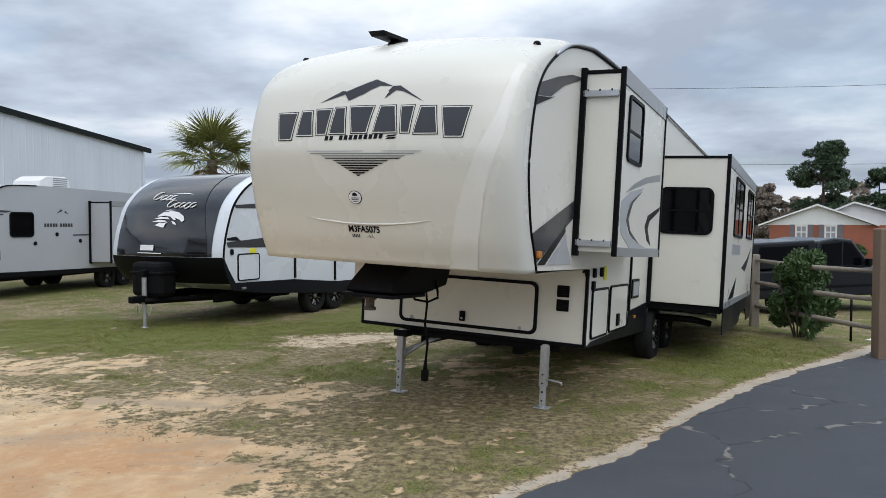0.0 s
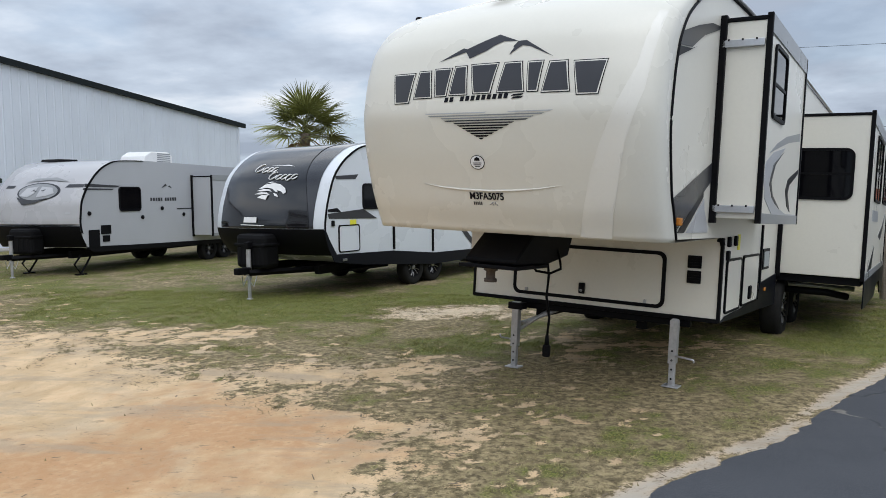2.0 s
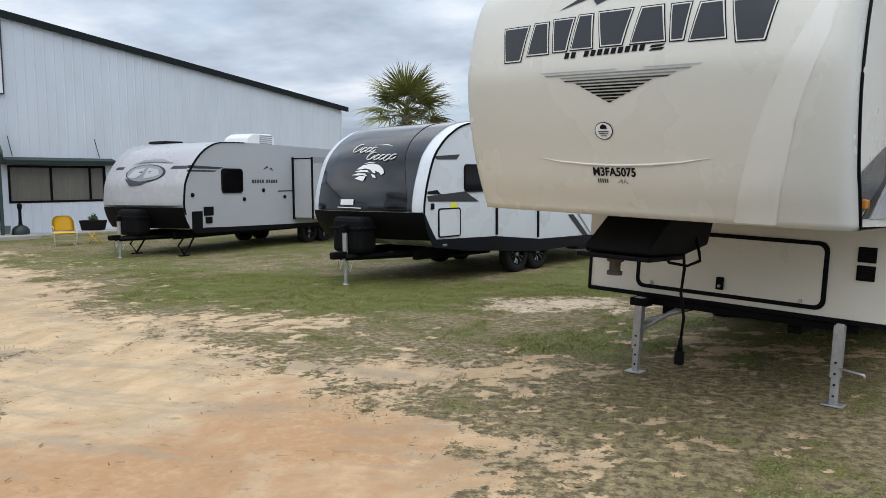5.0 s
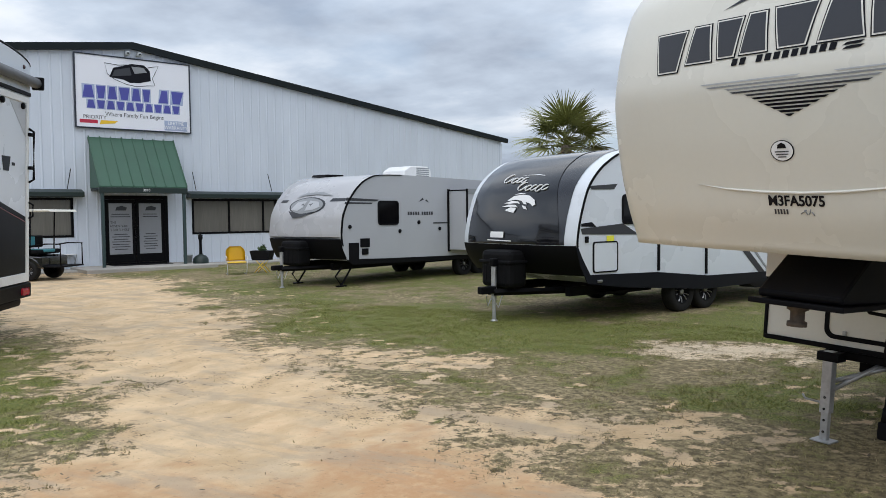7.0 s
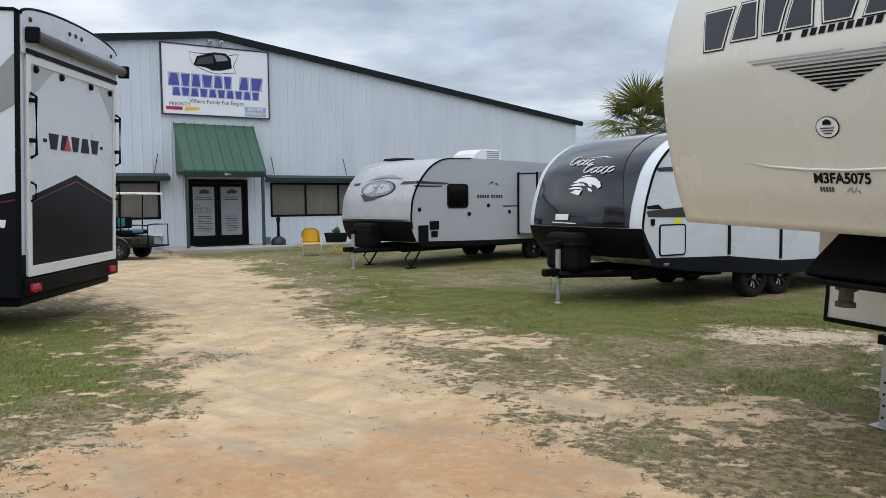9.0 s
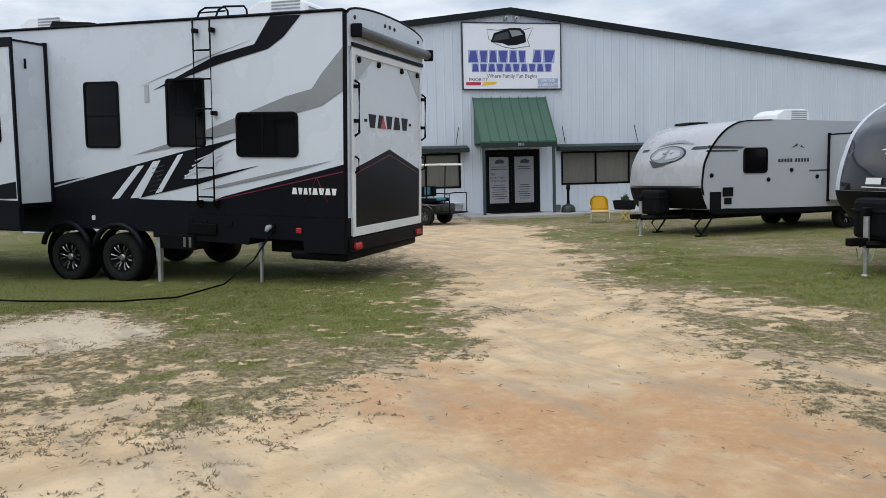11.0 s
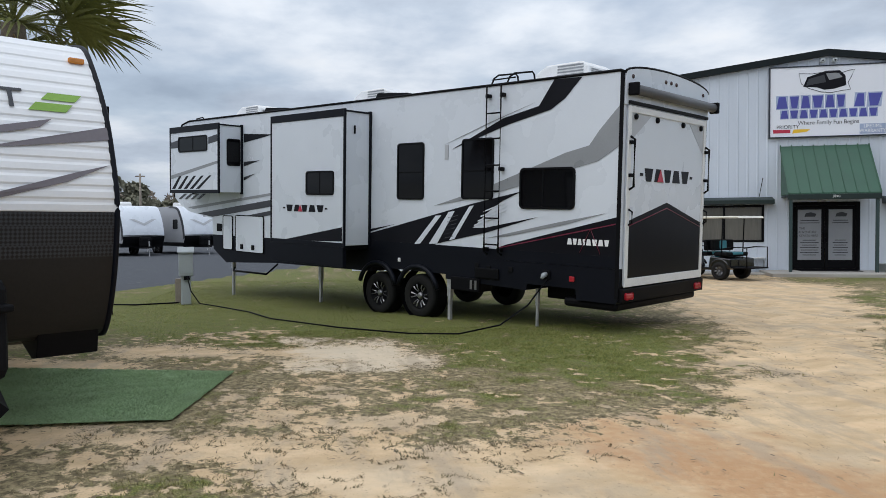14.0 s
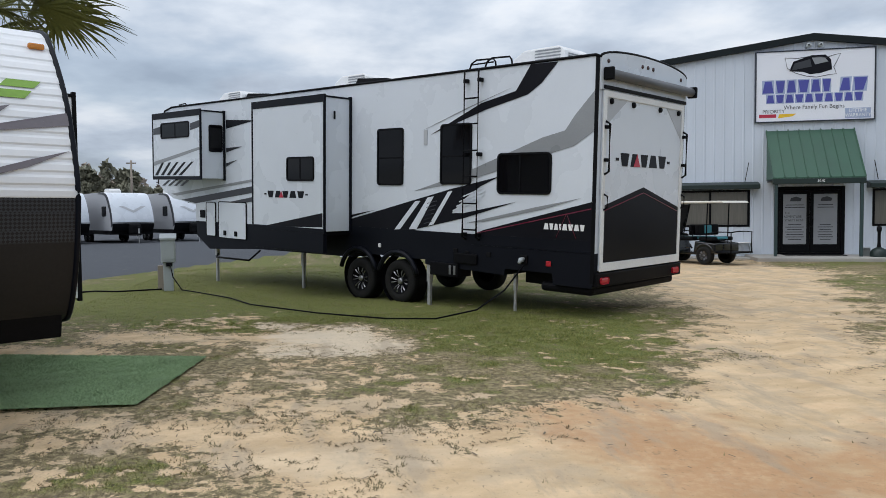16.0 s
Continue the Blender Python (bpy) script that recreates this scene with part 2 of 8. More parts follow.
def add_box(bm, x0, x1, y0, y1, z0, z1, bevel=0.0):
    r = bmesh.ops.create_cube(bm, size=1.0)
    v = r["verts"]
    bmesh.ops.scale(bm, vec=(abs(x1 - x0), abs(y1 - y0), abs(z1 - z0)), verts=v)
    bmesh.ops.translate(bm, vec=((x0 + x1) / 2, (y0 + y1) / 2, (z0 + z1) / 2), verts=v)
    if bevel:
        e = list({e for q in v for e in q.link_edges})
        bmesh.ops.bevel(bm, geom=e, offset=bevel, segments=2, affect="EDGES", profile=0.5)
    return v


def box(name, x0, x1, y0, y1, z0, z1, material, parent=None, bevel=0.008, label=""):
    bm = bmesh.new()
    add_box(bm, x0, x1, y0, y1, z0, z1, bevel)
    return part(name, bm, material, parent, label)


def add_prism(bm, pts, a0, a1, axis="y"):
    """A polygon in the plane across the axis, given depth from a0 to a1."""
    def put(p, a):
        return {"y": (p[0], a, p[1]), "x": (a, p[0], p[1]), "z": (p[0], p[1], a)}[axis]
    lo, hi = [bm.verts.new(put(p, a0)) for p in pts], [bm.verts.new(put(p, a1)) for p in pts]
    k = len(pts)
    faces = [bm.faces.new(lo), bm.faces.new(hi[::-1])]
    faces += [bm.faces.new((lo[i], hi[i], hi[(i + 1) % k], lo[(i + 1) % k])) for i in range(k)]
    bmesh.ops.recalc_face_normals(bm, faces=faces)
    return faces


def prism(name, pts, a0, a1, material, parent=None, axis="y", bevel=0.0, label=""):
    bm = bmesh.new()
    add_prism(bm, pts, a0, a1, axis)
    if bevel:
        bmesh.ops.bevel(bm, geom=bm.edges[:], offset=bevel, segments=2, affect="EDGES", profile=0.5)
    return part(name, bm, material, parent, label)


def add_tube(bm, pts, r, seg=8, closed=False):
    pts = [Vector(p) for p in pts]
    rings = []
    for i, p in enumerate(pts):
        a, b = pts[max(i - 1, 0)], pts[min(i + 1, len(pts) - 1)]
        if closed:
            a, b = pts[i - 1], pts[(i + 1) % len(pts)]
        d = (b - a).normalized()
        u = d.cross(Vector((0, 0, 1)))
        u = u.normalized() if u.length > 1e-4 else Vector((1, 0, 0))
        w = d.cross(u)
        rr = r[i] if isinstance(r, (list, tuple)) else r
        rings.append([bm.verts.new(p + rr * (math.cos(k * 2 * math.pi / seg) * u + math.sin(k * 2 * math.pi / seg) * w)) for k in range(seg)])
    pairs = list(zip(rings, rings[1:])) + ([(rings[-1], rings[0])] if closed else [])
    for q, s in pairs:
        for k in range(seg):
            bm.faces.new((q[k], q[(k + 1) % seg], s[(k + 1) % seg], s[k]))
    if not closed:
        bm.faces.new(rings[0][::-1])
        bm.faces.new(rings[-1])


def tube(name, pts, r, material, parent=None, seg=8, label="", closed=False):
    bm = bmesh.new()
    add_tube(bm, pts, r, seg, closed)
    bmesh.ops.recalc_face_normals(bm, faces=bm.faces[:])
    return part(name, bm, material, parent, label, smooth=True)


def add_lathe(bm, profile, centre, axis="y", seg=32):
    """A profile of (radius, offset along the axis) turned about the axis."""
    rings = []
    for r, a in profile:
        ring = []
        for k in range(seg):
            c, s = r * math.cos(2 * math.pi * k / seg), r * math.sin(2 * math.pi * k / seg)
            v = {"y": (c, a, s), "x": (a, c, s), "z": (c, s, a)}[axis]
            ring.append(bm.verts.new(Vector(centre) + Vector(v)))
        rings.append(ring)
    for q, s in zip(rings, rings[1:]):
        for k in range(seg):
            bm.faces.new((q[k], q[(k + 1) % seg], s[(k + 1) % seg], s[k]))
    bmesh.ops.recalc_face_normals(bm, faces=bm.faces[:])


def lathe(name, profile, centre, material, parent=None, axis="y", seg=32, label="", smooth=True):
    bm = bmesh.new()
    add_lathe(bm, profile, centre, axis, seg)
    return part(name, bm, material, parent, label, smooth=smooth)


def round_rect(x0, x1, z0, z1, r, n=5):
    pts = []
    for cx, cz, a in ((x1 - r, z1 - r, 0), (x0 + r, z1 - r, 90), (x0 + r, z0 + r, 180), (x1 - r, z0 + r, 270)):
        for k in range(n + 1):
            t = radians(a + 90 * k / n)
            pts.append((cx + r * math.cos(t), cz + r * math.sin(t)))
    return pts


def add_ring(bm, outer, inner, a0, a1, axis):
    """A frame between two outlines with as many points, with depth."""
    def put(p, a):
        return {"y": (p[0], a, p[1]), "x": (a, p[0], p[1])}[axis]
    k = len(outer)
    g = [[bm.verts.new(put(p, a)) for p in ps] for a in (a0, a1) for ps in (outer, inner)]
    for i in range(k):
        j = (i + 1) % k
        bm.faces.new((g[0][i], g[0][j], g[1][j], g[1][i]))
        bm.faces.new((g[2][i], g[3][i], g[3][j], g[2][j]))
        bm.faces.new((g[0][i], g[2][i], g[2][j], g[0][j]))
        bm.faces.new((g[1][i], g[1][j], g[3][j], g[3][i]))
    bmesh.ops.recalc_face_normals(bm, faces=bm.faces[:])


def rv_window(parent, a0, a1, z0, z1, at, axis="y", out=1, radius=0.06, bars=(), name="window", frame_mat=None):
    """A tinted trailer window: dark frame, pane, and dividers. Bars are ('v'|'h', place)."""
    bm = bmesh.new()
    add_ring(bm, round_rect(a0, a1, z0, z1, radius), round_rect(a0 + 0.03, a1 - 0.03, z0 + 0.03, z1 - 0.03, radius * 0.7), at - 0.01 * out, at + 0.018 * out, axis)
    fr = part(name, bm, frame_mat or BLACK, parent)
    prism("pane", round_rect(a0 + 0.028, a1 - 0.028, z0 + 0.028, z1 - 0.028, radius * 0.7), at - 0.008 * out, at + 0.007 * out, GLASS, fr, axis)
    for kind, q in bars:
        s = (q - 0.012, q + 0.012, z0 + 0.03, z1 - 0.03) if kind == "v" else (a0 + 0.03, a1 - 0.03, q - 0.012, q + 0.012)
        prism("glazing_bar", [(s[0], s[2]), (s[1], s[2]), (s[1], s[3]), (s[0], s[3])], at, at + 0.013 * out, BLACK, fr, axis)
    return fr


def hatch(parent, a0, a1, z0, z1, at, mat, axis="y", out=1, name="baggage_door", radius=0.05, seal=0.02):
    """A baggage door with a black seal round it."""
    bm = bmesh.new()
    add_ring(bm, round_rect(a0, a1, z0, z1, radius), round_rect(a0 + seal, a1 - seal, z0 + seal, z1 - seal, radius * 0.7), at - 0.004 * out, at + 0.014 * out, axis)
    fr = part("door_seal", bm, BLACK, parent)
    d = prism(name, round_rect(a0 + seal, a1 - seal, z0 + seal, z1 - seal, radius * 0.7), at - 0.004 * out, at + 0.009 * out, mat, parent, axis)
    return d


def decal(name, pts, at, mat, parent, axis="y", out=1, label=""):
    return prism(name, pts, at, at + 0.0035 * out, mat, parent, axis, 0.0, label)


def wheel(parent, u, v, z, r, width=0.22, out=1, rim_r=0.58, spokes=8, rim_mat=None):
    """A tyre with sidewall and tread shoulders, and a spoked alloy rim."""
    w = width / 2
    tyre = lathe("wheel", [(r * 0.56, -w * 0.8), (r * 0.64, -w), (r * 0.90, -w), (r * 0.975, -w * 0.82), (r, -w * 0.55), (r, w * 0.55), (r * 0.975, w * 0.82), (r * 0.90, w), (r * 0.64, w), (r * 0.56, w * 0.8)], (u, v, z), RUBBER, parent, seg=36)
    lathe("rim", [(r * 0.57, w * 0.78), (r * 0.60, w * 0.95), (r * 0.56, w * 0.90), (r * 0.54, w * 0.45), (r * 0.02, w * 0.40)] if out > 0 else [(r * 0.57, -w * 0.78), (r * 0.60, -w * 0.95), (r * 0.56, -w * 0.9), (r * 0.54, -w * 0.45), (r * 0.02, -w * 0.40)], (u, v, z), BLACK, tyre, seg=28)
    bm = bmesh.new()
    for k in range(spokes):
        for side in (-1, 1):
            a = 2 * math.pi * (k + 0.11 * side) / spokes
            d = Vector((math.cos(a), 0, math.sin(a)))
            a2 = 2 * math.pi * (k + 0.19 * side) / spokes
            d2 = Vector((math.cos(a2), 0, math.sin(a2)))
            c = Vector((u, v + out * w * 0.62, z))
            c2 = Vector((u, v + out * w * 0.85, z))
            add_tube(bm, [c + d * r * 0.22, c2 + d2 * r * 0.38, c2 + d2 * r * 0.53], [0.006 * r / 0.38, 0.010 * r / 0.38, 0.015 * r / 0.38], 4)
    add_lathe(bm, [(r * 0.16, out * w * 0.4), (r * 0.15, out * w * 0.75), (r * 0.11, out * w * 0.9), (0.002, out * w * 0.92)], (u, v, z), seg=14)
    part("spokes", bm, rim_mat or CHROME, tyre, "bright alloy spokes")
    return tyre


def lettering(name, text, size, m, mat, parent, squeeze=1.0, bend=None, label="", bold=0.0):
    """Raised text from the built-in font, laid at the pose m (text runs along local x, up along local y)."""
    cu = bpy.data.curves.new(name, "FONT")
    cu.body, cu.size, cu.align_x, cu.align_y, cu.extrude, cu.offset = text, size, "CENTER", "CENTER", 0.0015, bold * size
    tmp = bpy.data.objects.new(name, cu)
    scene.collection.objects.link(tmp)
    me = bpy.data.meshes.new_from_object(tmp.evaluated_get(bpy.context.evaluated_depsgraph_get()))
    bpy.data.objects.remove(tmp)
    me.transform(m @ Matrix.Diagonal((squeeze, 1, 1, 1)))
    if bend:
        for q in me.vertices:
            q.co = bend(q.co)
    me.materials.clear()
    me.materials.append(mat)
    ob = new(name, me)
    ob.parent = parent
    return tagged(ob, label) if label else ob


def jack_leg(parent, u, v, z0, z1, r=0.04, foot=0.11, mat=None):
    bm = bmesh.new()
    add_box(bm, u - r, u + r, v - r, v + r, z0 + 0.012, z1, 0.006)
    add_box(bm, u - r * 1.35, u + r * 1.35, v - r * 1.35, v + r * 1.35, z0 + (z1 - z0) * 0.55, z1, 0.006)
    add_box(bm, u - foot, u + foot, v - foot, v + foot, z0, z0 + 0.014, 0.004)
    return part("jack_leg", bm, mat or STEEL, parent)


# ---- ground: one sheet of lawn, sand track and asphalt ----
def value_noise(x, y, seed):
    xi, yi = np.floor(x).astype(np.int64), np.floor(y).astype(np.int64)
    xf, yf = x - xi, y - yi
    xf, yf = xf * xf * (3 - 2 * xf), yf * yf * (3 - 2 * yf)

    def h(a, b):
        v = np.sin(a * 127.1 + b * 311.7 + seed * 74.7) * 43758.5453
        return v - np.floor(v)
    return (h(xi, yi) * (1 - xf) + h(xi + 1, yi) * xf) * (1 - yf) + (h(xi, yi + 1) * (1 - xf) + h(xi + 1, yi + 1) * xf) * yf


def fbm(x, y, scale, seed, octaves=4):
    s, a, t = 0.0, 1.0, 0.0
    for k in range(octaves):
        s = s + a * value_noise(x * scale * 2 ** k, y * scale * 2 ** k, seed + k * 13)
        t += a
        a *= 0.55
    return s / t


def step(a, b, v):
    q = np.clip((v - a) / (b - a), 0, 1)
    return q * q * (3 - 2 * q)


def along(x, y, rows):
    """Signed distance outside a band along a line of (x, y, half width)."""
    best = np.full(np.shape(x), 1e9)
    for (ax, ay, aw), (bx, by, bw) in zip(rows, rows[1:]):
        dx, dy = bx - ax, by - ay
        t = np.clip(((x - ax) * dx + (y - ay) * dy) / (dx * dx + dy * dy), 0, 1)
        best = np.minimum(best, np.hypot(x - ax - t * dx, y - ay - t * dy) - (aw + t * (bw - aw)))
    return best


TRACK = [(-20.5, 14.0, 1.3), (-16.5, 12.6, 2.4), (-12.0, 10.4, 1.9), (-8.8, 8.6, 1.2), (-6.0, 7.3, 1.1), (-4.0, 6.2, 1.4), (-2.9, 5.0, 1.9), (-1.9, 3.4, 1.7), (-1.6, 1.5, 1.3)]
ROAD_EDGE = [(60.0, 75.0), (20.0, 28.0), (6.1, 11.9), (5.0, 10.5), (3.1, 8.4), (2.1, 7.0), (1.5, 6.05), (0.55, 5.0), (-0.6, 3.2), (-1.2, 1.0), (-1.4, -6.0), (-1.4, -40.0)]


def road_side(x, y):
    """Distance to the asphalt's edge, positive on the asphalt."""
    best, sign = np.full(np.shape(x), 1e9), np.ones(np.shape(x))
    for (ax, ay), (bx, by) in zip(ROAD_EDGE, ROAD_EDGE[1:]):
        dx, dy = bx - ax, by - ay
        t = np.clip(((x - ax) * dx + (y - ay) * dy) / (dx * dx + dy * dy), 0, 1)
        d = np.hypot(x - ax - t * dx, y - ay - t * dy)
        s = np.sign((x - ax) * dy - (y - ay) * dx)
        near = d < best
        best, sign = np.where(near, d, best), np.where(near, s, sign)
    return -best * sign


def blob(x, y, cx, cy, rx, ry, turn=0.0):
    c, s = math.cos(radians(turn)), math.sin(radians(turn))
    u, v = ((x - cx) * c + (y - cy) * s) / rx, (-(x - cx) * s + (y - cy) * c) / ry
    return np.hypot(u, v)


def ground_z(x, y):
    fall = np.clip((0.375 * x + 0.926 * y) - 8.5, 0, 200) * step(2.5, 6.5, x)
    return -0.026 * fall


def cover(x, y):
    """Sand, asphalt, clay and lushness, each 0 to 1."""
    n1, n2, n3 = fbm(x, y, 0.55, 1), fbm(x, y, 2.2, 5), fbm(x, y, 7.0, 9, 3)
    n4, n5 = fbm(x, y, 15.0, 17, 2), fbm(x, y, 3.0, 41)
    rough = (n1 - 0.5) * 1.6 + (n2 - 0.5) * 1.2 + (n3 - 0.5) * 0.95 + (n4 - 0.5) * 0.6
    d = along(x, y, TRACK)
    sand = 1 - step(-0.62, 0.50, d + rough * 1.15)
    spill = np.minimum(along(x, y, [(-4.2, 6.6, 0.5), (-3.2, 7.15, 0.42), (-2.2, 7.35, 0.25)]), along(x, y, [(-2.2, 5.9, 0.5), (-1.5, 5.85, 0.36), (-0.75, 5.8, 0.15)]))
    spill = np.minimum(spill, along(x, y, [(-5.15, -0.6, 0.30), (-4.75, 0.45, 0.30), (-4.35, 1.4, 0.42), (-3.8, 2.2, 0.75), (-3.2, 3.2, 1.0)]))
    spill = np.minimum(spill, along(x, y, [(-8.15, -1.7, 0.50), (-7.85, -0.6, 0.32)]))
    spill = np.minimum(spill, along(x, y, [(-9.1, -0.5, 0.40), (-8.9, 0.65, 0.42), (-8.3, 2.2, 0.50), (-7.6, 2.95, 0.25)]))
    sand = np.maximum(sand, 1 - step(-0.30, 0.34, spill + rough * 0.72))
    # crumbs of bare sand in the lawn beside the track, and tufts left standing on the sand
    beside = 1 - step(0.2, 2.6, np.minimum(d, spill * 1.3))
    sand = np.maximum(sand, 0.85 * step(0.65, 0.74, n3 * 0.55 + n4 * 0.25 + n5 * 0.20 + 0.10 * beside) * step(0.05, 0.4, beside))
    rim = 1 - step(0.1, 0.55, np.abs(d + 0.12))
    sand = sand * (1 - 0.8 * rim * step(0.56, 0.66, n3 * 0.5 + n5 * 0.3 + n4 * 0.2))
    mixed = np.clip(1.15 - blob(x, y, -5.2, 2.3, 3.4, 2.4, 20), 0, 1) * 0.72
    mixed = np.maximum(mixed, np.clip(1.1 - blob(x, y, -3.4, 0.6, 2.4, 1.8), 0, 1) * 0.42)
    mixed = np.maximum(mixed, np.clip(1.2 - blob(x, y, -1.5, 7.6, 1.9, 1.4), 0, 1) * 0.60)
    mixed = np.maximum(mixed, np.clip(1.2 - blob(x, y, -4.9, 8.8, 2.2, 1.2, 20), 0, 1) * 0.80)
    mixed = np.maximum(mixed, np.clip(1.2 - blob(x, y, -9.6, 0.2, 2.6, 1.0, -30), 0, 1) * 0.70)
    mixed = np.maximum(mixed, np.clip(1.2 - blob(x, y, 0.4, 9.2, 1.8, 1.5), 0, 1) * 0.58)
    sand = np.maximum(sand, step(0.25, 0.80, mixed * 0.78 + (n2 - 0.5) * 1.0 + (n3 - 0.5) * 0.9 + (n4 - 0.5) * 0.6))
    white = 0.85 * (1 - step(0.3, 1.25, blob(x, y, -8.4, 2.4, 1.9, 0.85, 35) + rough * 0.9))
    white = np.maximum(white, 0.72 * (1 - step(0.2, 1.2, blob(x, y, -1.6, 11.3, 1.2, 0.7, 20) + rough * 0.9)))
    white = np.maximum(white, (1 - step(0.4, 1.1, blob(x, y, -3.6, 2.2, 1.4, 0.5, 80) + rough * 0.9)) * 0.25)
    sand = np.maximum(sand, white)
    r = road_side(x, y) + rough * 0.06
    asphalt = step(-0.02, 0.04, r)
    edge = (1 - step(0.02, 0.21, np.abs(r + 0.06) + rough * 0.13)) * 0.95
    sand = np.maximum(sand, edge)
    lot = (x + 19.0) * -0.36 + (y + 3.4) * -0.93
    asphalt = np.maximum(asphalt, step(-0.03, 0.03, lot + rough * 0.05))
    clay = np.maximum(1 - step(0.0, 1.7, blob(x, y, -3.2, 4.7, 1.5, 0.75, 10) + rough * 0.9), 1 - step(0.0, 1.7, blob(x, y, -2.4, 5.9, 1.5, 0.6, -25) + rough * 0.9))
    clay = np.maximum(clay, 0.35 * (1 - step(0.2, 1.0, blob(x, y, -1.5, 6.1, 0.9, 0.4, -25) + rough * 0.4)))
    lush = np.clip(1.3 - blob(x, y, -4.6, 11.4, 4.4, 2.0, 15), 0, 1) * 1.1
    lush = np.maximum(lush, np.clip(1.3 - blob(x, y, -8.6, 5.0, 4.2, 2.0, 38), 0, 1) * 1.3)
    lush = np.maximum(lush, np.clip(1.3 - blob(x, y, -12.0, 3.0, 4.5, 2.2, 38), 0, 1) * 1.2)
    lush = np.maximum(lush, np.clip(1.3 - blob(x, y, 0.6, 9.4, 2.4, 1.4), 0, 1) * 0.6)
    lush = np.maximum(lush, np.clip(1.3 - blob(x, y, 3.4, 10.0, 2.6, 1.3, 40), 0, 1) * 0.8)
    lush = np.maximum(lush, np.clip(1.3 - blob(x, y, -13.5, 1.2, 5.5, 3.6, 20), 0, 1) * 1.3)
    lush = np.clip(0.15 + 0.6 * (1 - step(-12.0, -9.0, x)) * (1 - step(5.0, 8.0, y)) + 0.3 * step(9.0, 13.0, y) + lush * 0.95 + (n1 - 0.5) * 1.2 + (n5 - 0.5) * 1.7 + (n3 - 0.5) * 0.6, 0, 1) * (1 - 0.75 * step(0.02, 0.40, sand))
    return sand, asphalt, np.maximum(clay, 0), lush, white, edge


def axis_steps(lo, hi, fine, reach):
    core = np.arange(lo, hi + 1e-6, fine)
    grow = np.cumsum(0.25 * 1.28 ** np.arange(60))
    grow = grow[grow < reach]
    return np.concatenate([lo - grow[::-1], core, hi + grow])


def build_ground():
    xs, ys = axis_steps(-20.0, 7.0, 0.06, 1500), axis_steps(-3.5, 19.0, 0.06, 1500)
    X, Y = np.meshgrid(xs, ys)
    sand, asphalt, clay, lush, white, edge = cover(X, Y)
    Z = ground_z(X, Y) + (fbm(X, Y, 1.3, 21) - 0.5) * 0.016 * (1 - asphalt) - (0.008 + 0.010 * (fbm(X, Y, 5.0, 61, 3) - 0.5)) * sand * (1 - asphalt)
    Z = Z - 0.03 * (1 - step(0.0, 0.35, np.abs(along(X, Y, [(-14, 11, 0.1), (-3, 5.4, 0.1)])))) * sand
    n, m = X.shape
    me = bpy.data.meshes.new("ground")
    idx = np.arange(n * m).reshape(n, m)
    quads = np.stack([idx[:-1, :-1], idx[:-1, 1:], idx[1:, 1:], idx[1:, :-1]], -1).reshape(-1, 4)
    me.vertices.add(n * m)
    me.vertices.foreach_set("co", np.stack([X, Y, Z], -1).reshape(-1).astype(np.float32))
    me.loops.add(quads.size)
    me.loops.foreach_set("vertex_index", quads.reshape(-1).astype(np.int32))
    me.polygons.add(len(quads))
    me.polygons.foreach_set("loop_start", (np.arange(len(quads)) * 4).astype(np.int32))
    me.update()
    me.polygons.foreach_set("use_smooth", np.ones(len(quads), bool))
    for name, a in (("cover", (sand, asphalt, clay)), ("lawn", (lush, white, edge))):
        at = me.attributes.new(name, "FLOAT_COLOR", "POINT")
        at.data.foreach_set("color", np.stack([*a, np.ones_like(sand)], -1).reshape(-1).astype(np.float32))
    return me


